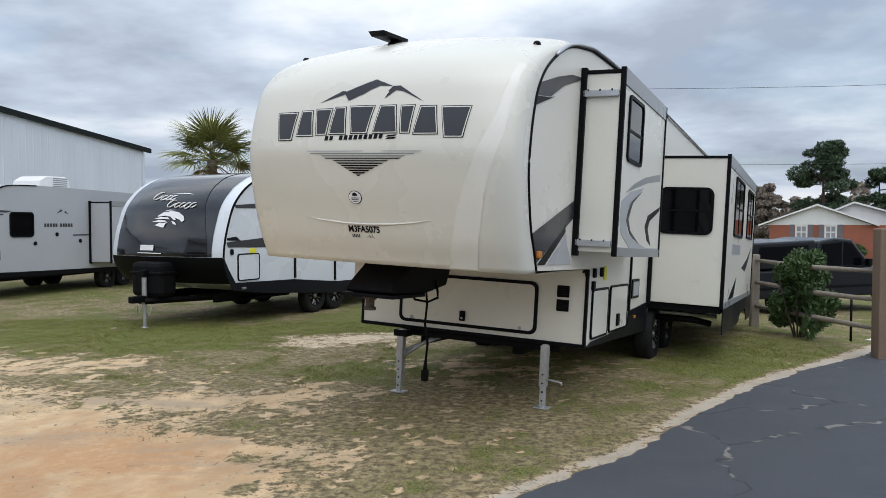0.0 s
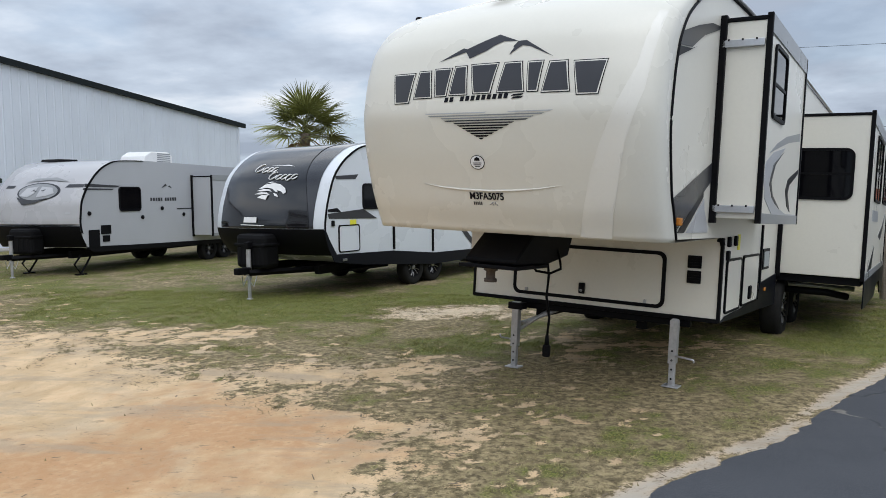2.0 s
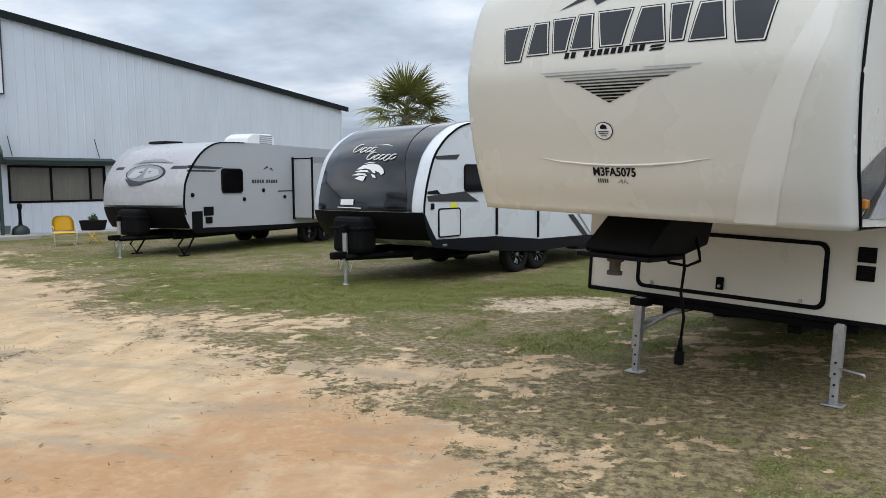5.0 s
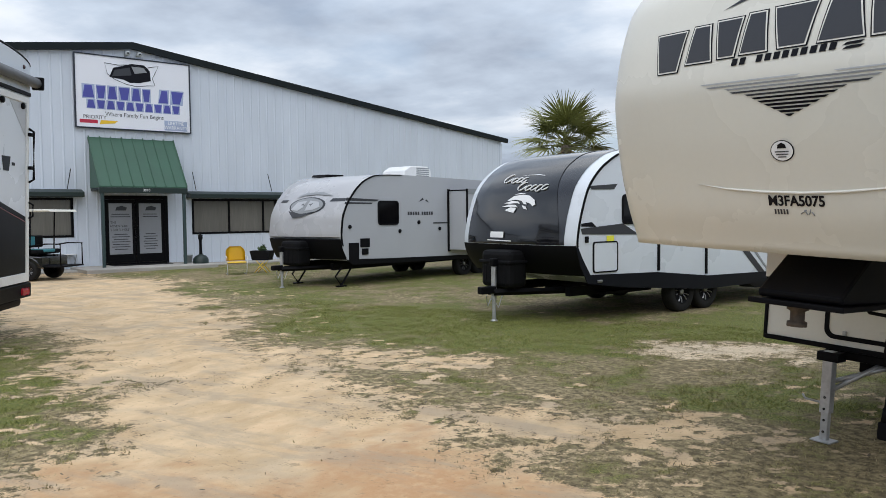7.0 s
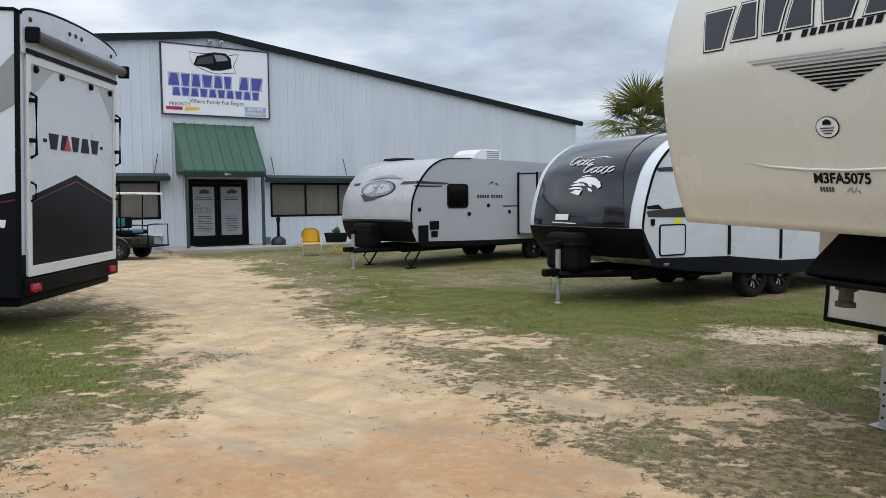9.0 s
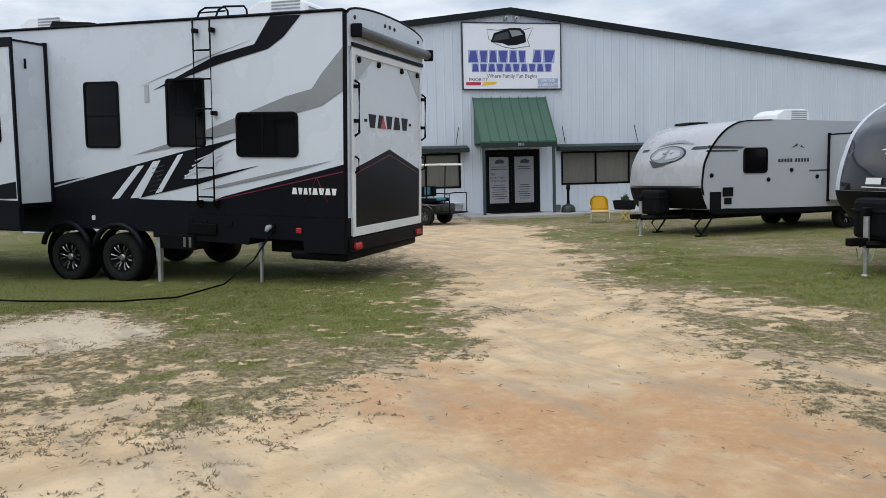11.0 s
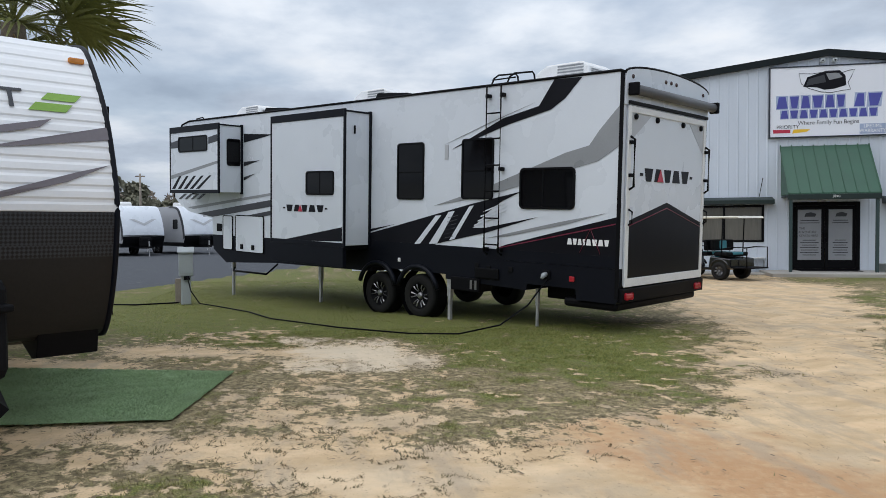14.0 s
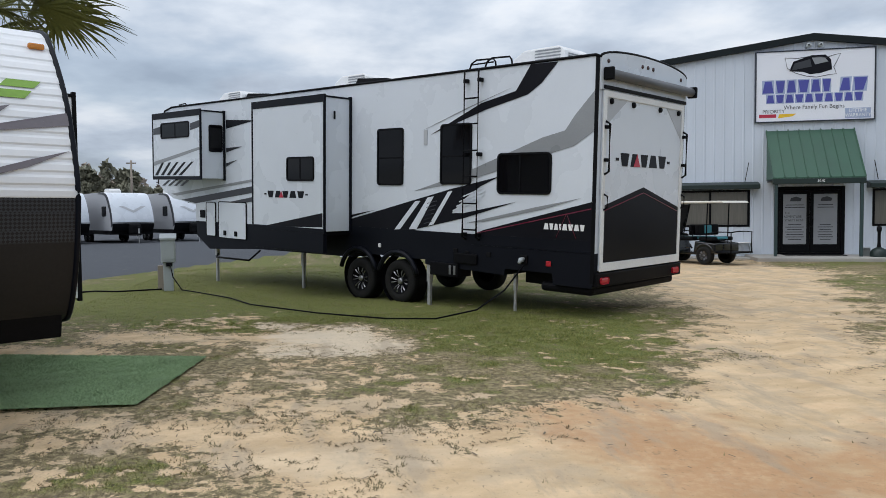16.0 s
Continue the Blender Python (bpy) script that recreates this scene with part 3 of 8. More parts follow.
def ground_material():
    m = bpy.data.materials.new("lawn_sand_and_asphalt")
    m.use_nodes = True
    n, l = m.node_tree.nodes, m.node_tree.links
    b = n["Principled BSDF"]
    b.inputs["Specular IOR Level"].default_value = 0.25
    geo = n.new("ShaderNodeNewGeometry")

    def tex(scale, detail=5.0, rough=0.6, stretch=None):
        t = n.new("ShaderNodeTexNoise")
        t.inputs["Scale"].default_value, t.inputs["Detail"].default_value, t.inputs["Roughness"].default_value = scale, detail, rough
        src = geo.outputs["Position"]
        if stretch:
            mp = n.new("ShaderNodeMapping")
            mp.inputs["Rotation"].default_value, mp.inputs["Scale"].default_value = (0, 0, radians(stretch[0])), stretch[1:]
            l.new(src, mp.inputs[0])
            src = mp.outputs[0]
        l.new(src, t.inputs["Vector"])
        return t.outputs["Fac"]

    def attr(name):
        a = n.new("ShaderNodeAttribute")
        a.attribute_name = name
        s = n.new("ShaderNodeSeparateColor")
        l.new(a.outputs["Color"], s.inputs[0])
        return s.outputs

    def math_(op, a, c=None):
        r = n.new("ShaderNodeMath")
        r.operation = op
        for i, v in enumerate((a, c)):
            if isinstance(v, (int, float)):
                r.inputs[i].default_value = v
            elif v is not None:
                l.new(v, r.inputs[i])
        return r.outputs[0]

    def span(v, a, c, lo=0.0, hi=1.0):
        r = n.new("ShaderNodeMapRange")
        r.interpolation_type = "SMOOTHSTEP"
        for key, val in (("From Min", a), ("From Max", c), ("To Min", lo), ("To Max", hi)):
            r.inputs[key].default_value = val
        l.new(v, r.inputs["Value"])
        return r.outputs[0]

    def mix(f, a, c):
        r = n.new("ShaderNodeMix")
        r.data_type = "RGBA"
        l.new(f, r.inputs["Factor"])
        for key, v in (("A", a), ("B", c)):
            if isinstance(v, tuple):
                r.inputs[key].default_value = (*v, 1)
            else:
                l.new(v, r.inputs[key])
        return r.outputs["Result"]

    cov, lawn = attr("cover"), attr("lawn")
    fine, mid, coarse = tex(55, 4), tex(14, 6, 0.65), tex(1.7, 5)
    drift = tex(2.6, 7, 0.62, (35, 1.0, 0.6, 1.0))
    # lawn: thin, partly dry grass over soil
    dry = mix(span(mid, 0.38, 0.62), (0.125, 0.098, 0.054), (0.355, 0.285, 0.160))
    green = mix(span(fine, 0.40, 0.60), (0.060, 0.073, 0.018), (0.205, 0.216, 0.056))
    grass = mix(span(math_("ADD", lawn[0], math_("MULTIPLY", math_("SUBTRACT", mid, 0.5), 1.6)), 0.20, 0.80), dry, green)
    grass = mix(span(tex(4.2, 6, 0.7), 0.50, 0.66, 0.0, 0.55), grass, (0.135, 0.105, 0.058))
    grass = mix(span(tex(19, 5, 0.72), 0.54, 0.63, 0.0, 0.72), grass, (0.060, 0.047, 0.026))
    grass = mix(span(tex(27, 5, 0.72), 0.58, 0.66, 0.0, 0.55), grass, (0.43, 0.35, 0.21))
    # sand: pale ochre, paler drifts, orange clay where it is churned
    sand = mix(span(drift, 0.32, 0.70), (0.515, 0.365, 0.212), (0.70, 0.515, 0.318))
    sand = mix(span(coarse, 0.45, 0.68, 0.0, 0.55), sand, (0.42, 0.335, 0.235))
    sand = mix(math_("MULTIPLY", span(cov[2], 0.05, 1.0, 0.0, 0.85), span(mid, 0.25, 0.6, 0.55, 1.0)), sand, (0.46, 0.255, 0.125))
    sand = mix(math_("MULTIPLY", lawn[1], 0.75), sand, (0.66, 0.57, 0.44))
    sand = mix(math_("MULTIPLY", lawn[2], 0.85), sand, (0.40, 0.375, 0.335))
    # compacted grey-beige wheel ways and scattered dark crumbs along the track
    way = tex(1.1, 6, 0.66, (-28, 0.45, 1.7, 1.0))
    sand = mix(span(way, 0.50, 0.62, 0.0, 0.60), sand, (0.375, 0.300, 0.215))
    crumbs = math_("MULTIPLY", span(tex(10, 6, 0.74, (-28, 0.6, 1.3, 1.0)), 0.585, 0.645, 0.0, 0.75), span(tex(0.9, 3, 0.6), 0.42, 0.58, 0.15, 1.0))
    sand = mix(crumbs, sand, (0.20, 0.155, 0.10))
    specks = span(tex(32, 3, 0.7), 0.63, 0.70, 0.0, 0.45)
    sand = mix(specks, sand, (0.20, 0.15, 0.09))
    edge = math_("ADD", cov[0], math_("ADD", math_("MULTIPLY", math_("SUBTRACT", mid, 0.5), 1.7), math_("MULTIPLY", math_("SUBTRACT", fine, 0.5), 1.1)))
    # dark runners and roots creep out over the sand where the lawn thins
    vein = math_("ABSOLUTE", math_("SUBTRACT", tex(5.5, 3, 0.6), 0.5))
    thin = math_("MULTIPLY", span(cov[0], 0.25, 0.55), math_("SUBTRACT", 1.0, span(cov[0], 0.75, 0.99)))
    root = math_("MULTIPLY", math_("MULTIPLY", math_("SUBTRACT", 1.0, span(vein, 0.006, 0.035)), thin), span(mid, 0.46, 0.62, 0.0, 0.4))
    sand = mix(root, sand, (0.115, 0.090, 0.050))
    col = mix(span(edge, 0.38, 0.62), grass, sand)
    # asphalt: bluish grey with pale aggregate, cracks filled with sand
    road = mix(span(tex(110, 3, 0.7), 0.40, 0.72), (0.046, 0.050, 0.059), (0.118, 0.123, 0.135))
    road = mix(span(coarse, 0.35, 0.70, 0.0, 0.22), road, (0.105, 0.110, 0.122))
    vor = n.new("ShaderNodeTexVoronoi")
    vor.feature = "DISTANCE_TO_EDGE"
    vor.inputs["Scale"].default_value = 0.36
    warp = n.new("ShaderNodeVectorMath")
    warp.operation = "MULTIPLY_ADD"
    tn = n.new("ShaderNodeTexNoise")
    tn.inputs["Scale"].default_value = 2.5
    l.new(geo.outputs["Position"], tn.inputs["Vector"])
    l.new(tn.outputs["Color"], warp.inputs[0])
    warp.inputs[1].default_value = (0.5, 0.5, 0)
    l.new(geo.outputs["Position"], warp.inputs[2])
    l.new(warp.outputs[0], vor.inputs["Vector"])
    crack = math_("MULTIPLY", math_("SUBTRACT", 1.0, span(vor.outputs["Distance"], 0.0025, 0.0055)), span(coarse, 0.38, 0.46))
    road = mix(math_("MULTIPLY", crack, 0.5), road, mix(span(tex(3.5, 3), 0.50, 0.60), (0.022, 0.023, 0.025), (0.36, 0.33, 0.28)))
    col = mix(span(math_("ADD", cov[1], math_("MULTIPLY", math_("SUBTRACT", mid, 0.5), 0.5)), 0.42, 0.58), col, road)
    l.new(col, b.inputs["Base Color"])
    b.inputs["Roughness"].default_value = 0.93
    bp = n.new("ShaderNodeBump")
    bp.inputs["Strength"].default_value, bp.inputs["Distance"].default_value = 0.45, 0.02
    l.new(math_("ADD", math_("MULTIPLY", tex(4.5, 5, 0.62), 1.6), math_("ADD", mid, math_("MULTIPLY", fine, 0.4))), bp.inputs["Height"])
    l.new(bp.outputs[0], b.inputs["Normal"])
    return m


GROUND_MESH = build_ground()
GROUND_MESH.materials.append(ground_material())
tagged(new("ground", GROUND_MESH), "patchy lawn with a sandy vehicle track and grey asphalt", "ground", kind="structure")


def blade_material():
    m = shader("grass_blades", (0.12, 0.13, 0.040), 0.7)
    n, l = m.node_tree.nodes, m.node_tree.links
    geo = n.new("ShaderNodeNewGeometry")
    at = n.new("ShaderNodeAttribute")
    at.attribute_name = "lush"

    def ramp(stops):
        r = n.new("ShaderNodeValToRGB")
        e = r.color_ramp.elements
        e[0].color, e[1].color = (*stops[0], 1), (*stops[2], 1)
        k = e.new(0.5)
        k.color = (*stops[1], 1)
        l.new(geo.outputs["Random Per Island"], r.inputs[0])
        return r.outputs[0]
    mix = n.new("ShaderNodeMix")
    mix.data_type = "RGBA"
    l.new(at.outputs["Fac"], mix.inputs["Factor"])
    l.new(ramp(((0.135, 0.105, 0.054), (0.28, 0.225, 0.120), (0.46, 0.375, 0.225))), mix.inputs["A"])
    l.new(ramp(((0.072, 0.095, 0.021), (0.190, 0.212, 0.052), (0.38, 0.352, 0.13))), mix.inputs["B"])
    l.new(mix.outputs["Result"], n["Principled BSDF"].inputs["Base Color"])
    n["Principled BSDF"].inputs["Specular IOR Level"].default_value = 0.2
    return m


def build_grass(name, count, x0, x1, y0, y1, tall, seed):
    rng = np.random.default_rng(seed)
    x, y = rng.uniform(x0, x1, count), rng.uniform(y0, y1, count)
    sand, asphalt, clay, lush, white, edge = cover(x, y)
    clump = fbm(x, y, 6.0, 33, 3)
    keep = (asphalt < 0.3) & (sand + rng.normal(0, 0.16, count) + (0.5 - clump) * 0.9 < 0.42) & (rng.random(count) < (0.25 + 0.7 * lush) * np.clip(clump * 3.2 - 0.75, 0.15, 1.3))
    x, y, lush = x[keep], y[keep], lush[keep]
    k = len(x)
    h = tall * (0.4 + rng.random(k)) * (0.6 + 0.6 * lush)
    a, lean = rng.uniform(0, 2 * np.pi, k), rng.uniform(0.6, 2.0, k) * h
    w = rng.uniform(0.0028, 0.0065, k)
    z = ground_z(x, y) - 0.012
    la = rng.uniform(0, 2 * np.pi, k)
    co = np.empty((k, 3, 3), np.float32)
    co[:, 0] = np.stack([x - w * np.cos(a), y - w * np.sin(a), z], -1)
    co[:, 1] = np.stack([x + w * np.cos(a), y + w * np.sin(a), z], -1)
    co[:, 2] = np.stack([x + lean * np.cos(la), y + lean * np.sin(la), z + 0.012 + h], -1)
    me = bpy.data.meshes.new(name)
    me.vertices.add(k * 3)
    me.vertices.foreach_set("co", co.reshape(-1))
    me.loops.add(k * 3)
    me.loops.foreach_set("vertex_index", np.arange(k * 3, dtype=np.int32))
    me.polygons.add(k)
    me.polygons.foreach_set("loop_start", (np.arange(k) * 3).astype(np.int32))
    me.update()
    at = me.attributes.new("lush", "FLOAT", "POINT")
    at.data.foreach_set("value", np.repeat(lush, 3).astype(np.float32))
    me.materials.append(BLADES)
    return tagged(new(name, me), "short patchy grass, green and dry straw blades", "grass", kind="stuff")


BLADES = blade_material()
build_grass("grass", 1050000, -10.5, 5.0, 0.0, 13.0, 0.0145, 4)
build_grass("grass", 420000, -22.0, 7.5, -2.0, 21.0, 0.019, 5)


def build_litter():
    """Dead leaves, twigs and clods scattered over the sand."""
    rng = np.random.default_rng(17)
    n = 9000
    x, y = rng.uniform(-12, 1.5, n), rng.uniform(0.0, 11.0, n)
    sand, asphalt, clay, lush, white, edge = cover(x, y)
    keep = (asphalt < 0.2) & (sand > 0.25) & (rng.random(n) < np.where(sand > 0.9, 0.05, 0.75))
    x, y = x[keep], y[keep]
    k = len(x)
    a = rng.uniform(0, 2 * np.pi, k)
    long, wide = rng.uniform(0.006, 0.030, k), rng.uniform(0.003, 0.008, k)
    c, s = np.cos(a), np.sin(a)
    z = ground_z(x, y) + rng.uniform(0.0, 0.012, k)
    tilt = rng.uniform(-0.3, 0.5, k) * long
    co = np.empty((k, 4, 3), np.float32)
    for i, (p, q) in enumerate(((-1, -1), (1, -1), (1, 1), (-1, 1))):
        co[:, i] = np.stack([x + p * long * c - q * wide * s, y + p * long * s + q * wide * c, z + 0.004 + p * tilt * 0.5], -1)
    me = bpy.data.meshes.new("litter")
    me.vertices.add(k * 4)
    me.vertices.foreach_set("co", co.reshape(-1))
    me.loops.add(k * 4)
    me.loops.foreach_set("vertex_index", np.arange(k * 4, dtype=np.int32))
    me.polygons.add(k)
    me.polygons.foreach_set("loop_start", (np.arange(k) * 4).astype(np.int32))
    me.update()
    me.materials.append(shader("dead_leaf_litter", (0.15, 0.115, 0.075), 0.9, grain=0.3, stain=0.3))
    tagged(new("litter", me), "scattered dead leaves, twigs and grass roots on sand", "litter", kind="stuff")


build_litter()


def build_runners():
    """Grass runners: broken lines of small dark tufts creeping over the sand at the lawn's edge."""
    rng = np.random.default_rng(23)
    n = 2600
    x, y = rng.uniform(-7.5, -1.6, n), rng.uniform(0.2, 4.2, n)
    sand, asphalt, clay, lush, white, edge = cover(x, y)
    near = np.zeros(n)
    for a in range(6):
        s2 = cover(x + 0.45 * np.cos(a * 1.047), y + 0.45 * np.sin(a * 1.047))[0]
        near = np.maximum(near, 1 - s2)
    keep = (asphalt < 0.1) & (sand > 0.45) & (near > 0.35) & (edge < 0.3)
    x, y = x[keep][:230], y[keep][:230]
    px, py, pa = [], [], []
    for cx, cy in zip(x, y):
        a, bend = rng.uniform(0, 2 * np.pi), rng.normal(0, 0.12)
        for _ in range(int(rng.integers(5, 26))):
            cx, cy, a = cx + 0.018 * np.cos(a), cy + 0.018 * np.sin(a), a + bend + rng.normal(0, 0.16)
            if rng.random() < 0.8:
                for _ in range(3):
                    px.append(cx + rng.normal(0, 0.014))
                    py.append(cy + rng.normal(0, 0.014))
                    pa.append(a + rng.normal(0, 0.8))
    px, py, pa = np.array(px), np.array(py), np.array(pa)
    k = len(px)
    ln, w = rng.uniform(0.012, 0.034, k), rng.uniform(0.003, 0.006, k)
    z = ground_z(px, py) - 0.008 + (fbm(px, py, 1.3, 21) - 0.5) * 0.016
    c, s = np.cos(pa), np.sin(pa)
    co = np.empty((k, 3, 3), np.float32)
    co[:, 0] = np.stack([px + s * w, py - c * w, z], -1)
    co[:, 1] = np.stack([px - s * w, py + c * w, z], -1)
    co[:, 2] = np.stack([px + c * ln, py + s * ln, z + rng.uniform(0.006, 0.02, k)], -1)
    me = bpy.data.meshes.new("grass_runner")
    me.vertices.add(k * 3)
    me.vertices.foreach_set("co", co.reshape(-1))
    me.loops.add(k * 3)
    me.loops.foreach_set("vertex_index", np.arange(k * 3, dtype=np.int32))
    me.polygons.add(k)
    me.polygons.foreach_set("loop_start", (np.arange(k) * 3).astype(np.int32))
    me.update()
    me.materials.append(shader("grass_runner_roots", (0.17, 0.135, 0.07), 0.9, grain=0.3, stain=0.3))
    tagged(new("grass_runner", me), "brown and olive grass runners creeping over sand", "grass", kind="stuff")


build_runners()


# ---- the metal sales building ----
BLD = pose(-21.469, 16.919, 0, 0, 0, 69.48)


def blocks(name, widths, x0, x1, z0, z1, at, mat, parent, axis, out, slant=0.0, edge=None):
    """A logo word drawn as a row of plain slabs, with a paler edge where it has one."""
    gap = 0.22 * sum(widths) / len(widths)
    k = (x1 - x0) / (sum(widths) + gap * (len(widths) - 1))
    x, h = x0, abs(z1 - z0)
    for i, w in enumerate(widths):
        small = abs(w) < 0.45
        w *= k
        g = 0.05 * w
        if small:
            rows = [(0.0, 0.40), (1.0, 0.40), (1.0, 0.62), (0.0, 0.62)]
        else:
            rows = [(0.0, 0.0), (1.0, 0.0), (0.80, 1.0), (0.20, 1.0)]
            rows = [(p, 1.0 - q) for p, q in rows[::-1]] if i % 2 else rows
        ob = prism(name, [(x + p * w + slant * h * q, z0 + (z1 - z0) * q) for p, q in rows], at, at + 0.0045 * out, mat, parent, axis)
        if edge:
            prism("slab_edge", [(x - g, z0 - 0.09 * h), (x + w + g, z0 - 0.09 * h), (x + w + g + slant * h, z1 + 0.09 * h), (x - g + slant * h, z1 + 0.09 * h)], at, at + 0.002 * out, edge, ob, axis)
        x += w + gap * k


def building():
    u0, u1, ridge_u, eave, ridge, depth = -15.1, 17.1, 1.0, 4.93, 7.03, 30.0
    b = thing("metal_building", BLD, "large pale steel-clad sales building with green trim", "building")
    # front wall with its door and window openings cut through
    holes = [(-0.06, 2.02, 0.0, 2.32), (2.82, 5.95, 1.02, 2.22), (-4.6, -0.86, 1.02, 2.24)]
    us = sorted({u0, u1, ridge_u, *[h[0] for h in holes], *[h[1] for h in holes]})

    def roof_at(u):
        return eave + (ridge - eave) * (1 - abs(u - ridge_u) / (u1 - ridge_u))
    bm = bmesh.new()
    for a, c in zip(us, us[1:]):
        hs = [h for h in holes if h[0] <= a and c <= h[1]]
        zs = [0.0] + [q for h in hs for q in h[2:]]
        for lo, hi in zip(zs[::2], zs[1::2] + [None]):
            if hi is None:
                add_prism(bm, [(a, lo), (c, lo), (c, roof_at(c)), (a, roof_at(a))], 0.0, 0.18)
            elif hi - lo > 1e-3:
                add_prism(bm, [(a, lo), (c, lo), (c, hi), (a, hi)], 0.0, 0.18)
    bmesh.ops.remove_doubles(bm, verts=bm.verts[:], dist=0.0005)
    part("front_wall", bm, WALL_METAL, b)
    # standing ribs of the cladding, each stopping at the openings
    u = u0 + 0.3
    while u < u1 - 0.1:
        cuts = [h for h in holes if h[0] - 0.03 < u < h[1] + 0.03]
        bm = bmesh.new()
        zs = [0.05] + [q for h in cuts for q in h[2:]] + [roof_at(u) - 0.02]
        for lo, hi in zip(zs[::2], zs[1::2]):
            if hi - lo > 0.05:
                add_prism(bm, [(u - 0.035, -0.001), (u - 0.014, -0.015), (u + 0.014, -0.015), (u + 0.035, -0.001)], lo, hi, "z")
        part("cladding_rib", bm, WALL_METAL, b)
        u += 0.305
    box("side_wall", u0, u0 + 0.18, 0.18, depth, 0, eave, WALL_METAL, b)
    box("side_wall", u1 - 0.18, u1, 0.18, depth, 0, eave, WALL_METAL, b)
    box("back_wall", u0, u1, depth, depth + 0.18, 0, eave, WALL_METAL, b)
    bm = bmesh.new()
    for sgn, e in ((-1, u0), (1, u1)):
        add_prism(bm, [(ridge_u, ridge), (e + sgn * 0.25, eave - 0.03), (e + sgn * 0.25, eave + 0.05), (ridge_u, ridge + 0.09)], -0.02, depth + 0.2)
    part("roof", bm, WALL_METAL, b, "pale metal roof sheets")
    for sgn, e in ((-1, u0), (1, u1)):
        prism("fascia", [(ridge_u, ridge - 0.05), (e + sgn * 0.3, eave - 0.10), (e + sgn * 0.3, eave + 0.09), (ridge_u, ridge + 0.16)], -0.16, -0.025, ROOF_TRIM, b, label="blackish green roof-edge trim")
    box("corner_trim", u1 - 0.10, u1 + 0.02, -0.03, -0.004, 0.0, eave - 0.15, WALL_METAL, b)
    # windows: dark frames, panes with blinds behind, green hoods
    for a, c, z0, z1, bars in ((2.82, 5.95, 1.02, 2.22, (4.14, 5.42)), (-4.6, -0.86, 1.02, 2.24, (-3.3, -2.1))):
        w = new("window", None)
        w.parent = b
        bm = bmesh.new()
        for q in ((a, a + 0.07, z0, z1), (c - 0.07, c, z0, z1), (a + 0.07, c - 0.07, z0, z0 + 0.07), (a + 0.07, c - 0.07, z1 - 0.07, z1)):
            add_box(bm, q[0], q[1], -0.02, 0.10, q[2], q[3], 0.006)
        part("window_frame", bm, BLACK, w)
        edges = [a + 0.07, *[q for k in bars for q in (k - 0.03, k + 0.03)], c - 0.07]
        for p, q in zip(edges[::2], edges[1::2]):
            box("pane", p + 0.002, q - 0.002, 0.05, 0.06, z0 + 0.072, z1 - 0.072, CURTAIN, w, 0, "dark pane over tan blinds")
        for k in bars:
            box("mullion", k - 0.029, k + 0.029, 0.0, 0.08, z0 + 0.072, z1 - 0.072, BLACK, w, 0.004)
        prism("hood", [(-0.002, z1 + 0.26), (-0.38, z1 + 0.16), (-0.38, z1 + 0.02), (-0.002, z1 + 0.02)], a - 0.18, c + 0.25, GREEN_TRIM, w, axis="x", bevel=0.008, label="green steel window hood")
    # double door
    d = new("double_door", None)
    d.parent = b
    bm = bmesh.new()
    for q in ((-0.055, 0.06, 0.12, 2.315), (1.90, 2.015, 0.12, 2.315), (0.06, 1.90, 2.20, 2.315), (0.06, 1.90, 0.12, 0.16)):
        add_box(bm, q[0], q[1], -0.02, 0.10, q[2], q[3], 0.006)
    part("door_frame", bm, BLACK, d)
    for a, c in ((0.065, 0.972), (0.988, 1.895)):
        bm = bmesh.new()
        for q in ((a, a + 0.10, 0.17, 2.19), (c - 0.10, c, 0.17, 2.19), (a + 0.10, c - 0.10, 2.09, 2.19), (a + 0.10, c - 0.10, 0.17, 0.42)):
            add_box(bm, q[0], q[1], 0.0, 0.05, q[2], q[3], 0.004)
        leaf = part("door_leaf", bm, BLACK, d)
        box("pane", a + 0.10, c - 0.10, 0.02, 0.03, 0.42, 2.09, GLASS, leaf, 0)
        poster = box("notice", a + 0.10, c - 0.10, 0.008, 0.016, 0.44, 2.07, NOTICE, leaf, 0, "white notice with dark print")
        for k in range(9):
            half = (0.27, 0.30, 0.2, 0.28, 0.22, 0.28, 0.25, 0.28, 0.2)[k] * (0.8 if a > 0.5 else 1)
            z = (1.72, 1.64, 1.08, 1.0, 0.92, 0.84, 0.76, 0.68, 0.60)[k]
            box("printed_line", (a + c) / 2 - half, (a + c) / 2 + half, 0.004, 0.0075, z - 0.012, z + 0.012, DECAL_DARK, leaf, 0)
        prism("printed_picture", [(a + 0.30, 1.84), (a + 0.62, 1.84), (a + 0.66, 1.93), (a + 0.50, 1.99), (a + 0.34, 1.95)], 0.004, 0.0075, DECAL_DARK, leaf)
        if a < 0.5:
            for i, w_ in enumerate(("THE", "ADVENTURE", "STARTS HERE")):
                lettering("print", w_, 0.105, Matrix.Translation((a + 0.13 + (0.10, 0.26, 0.30)[i], 0.004, 1.46 - 0.12 * i)) @ pose(0, 0, 0, 90, 0, 0), DECAL_DARK, leaf, 0.9)
        hu = c - 0.05 if a < 0.5 else a + 0.05
        tube("door_handle", [(hu, 0.0, 1.0), (hu, -0.07, 1.03), (hu, -0.07, 1.32), (hu, 0.0, 1.35)], 0.012, BLACK, leaf)
    # standing-seam awning on posts
    aw = new("awning", None)
    aw.parent = b
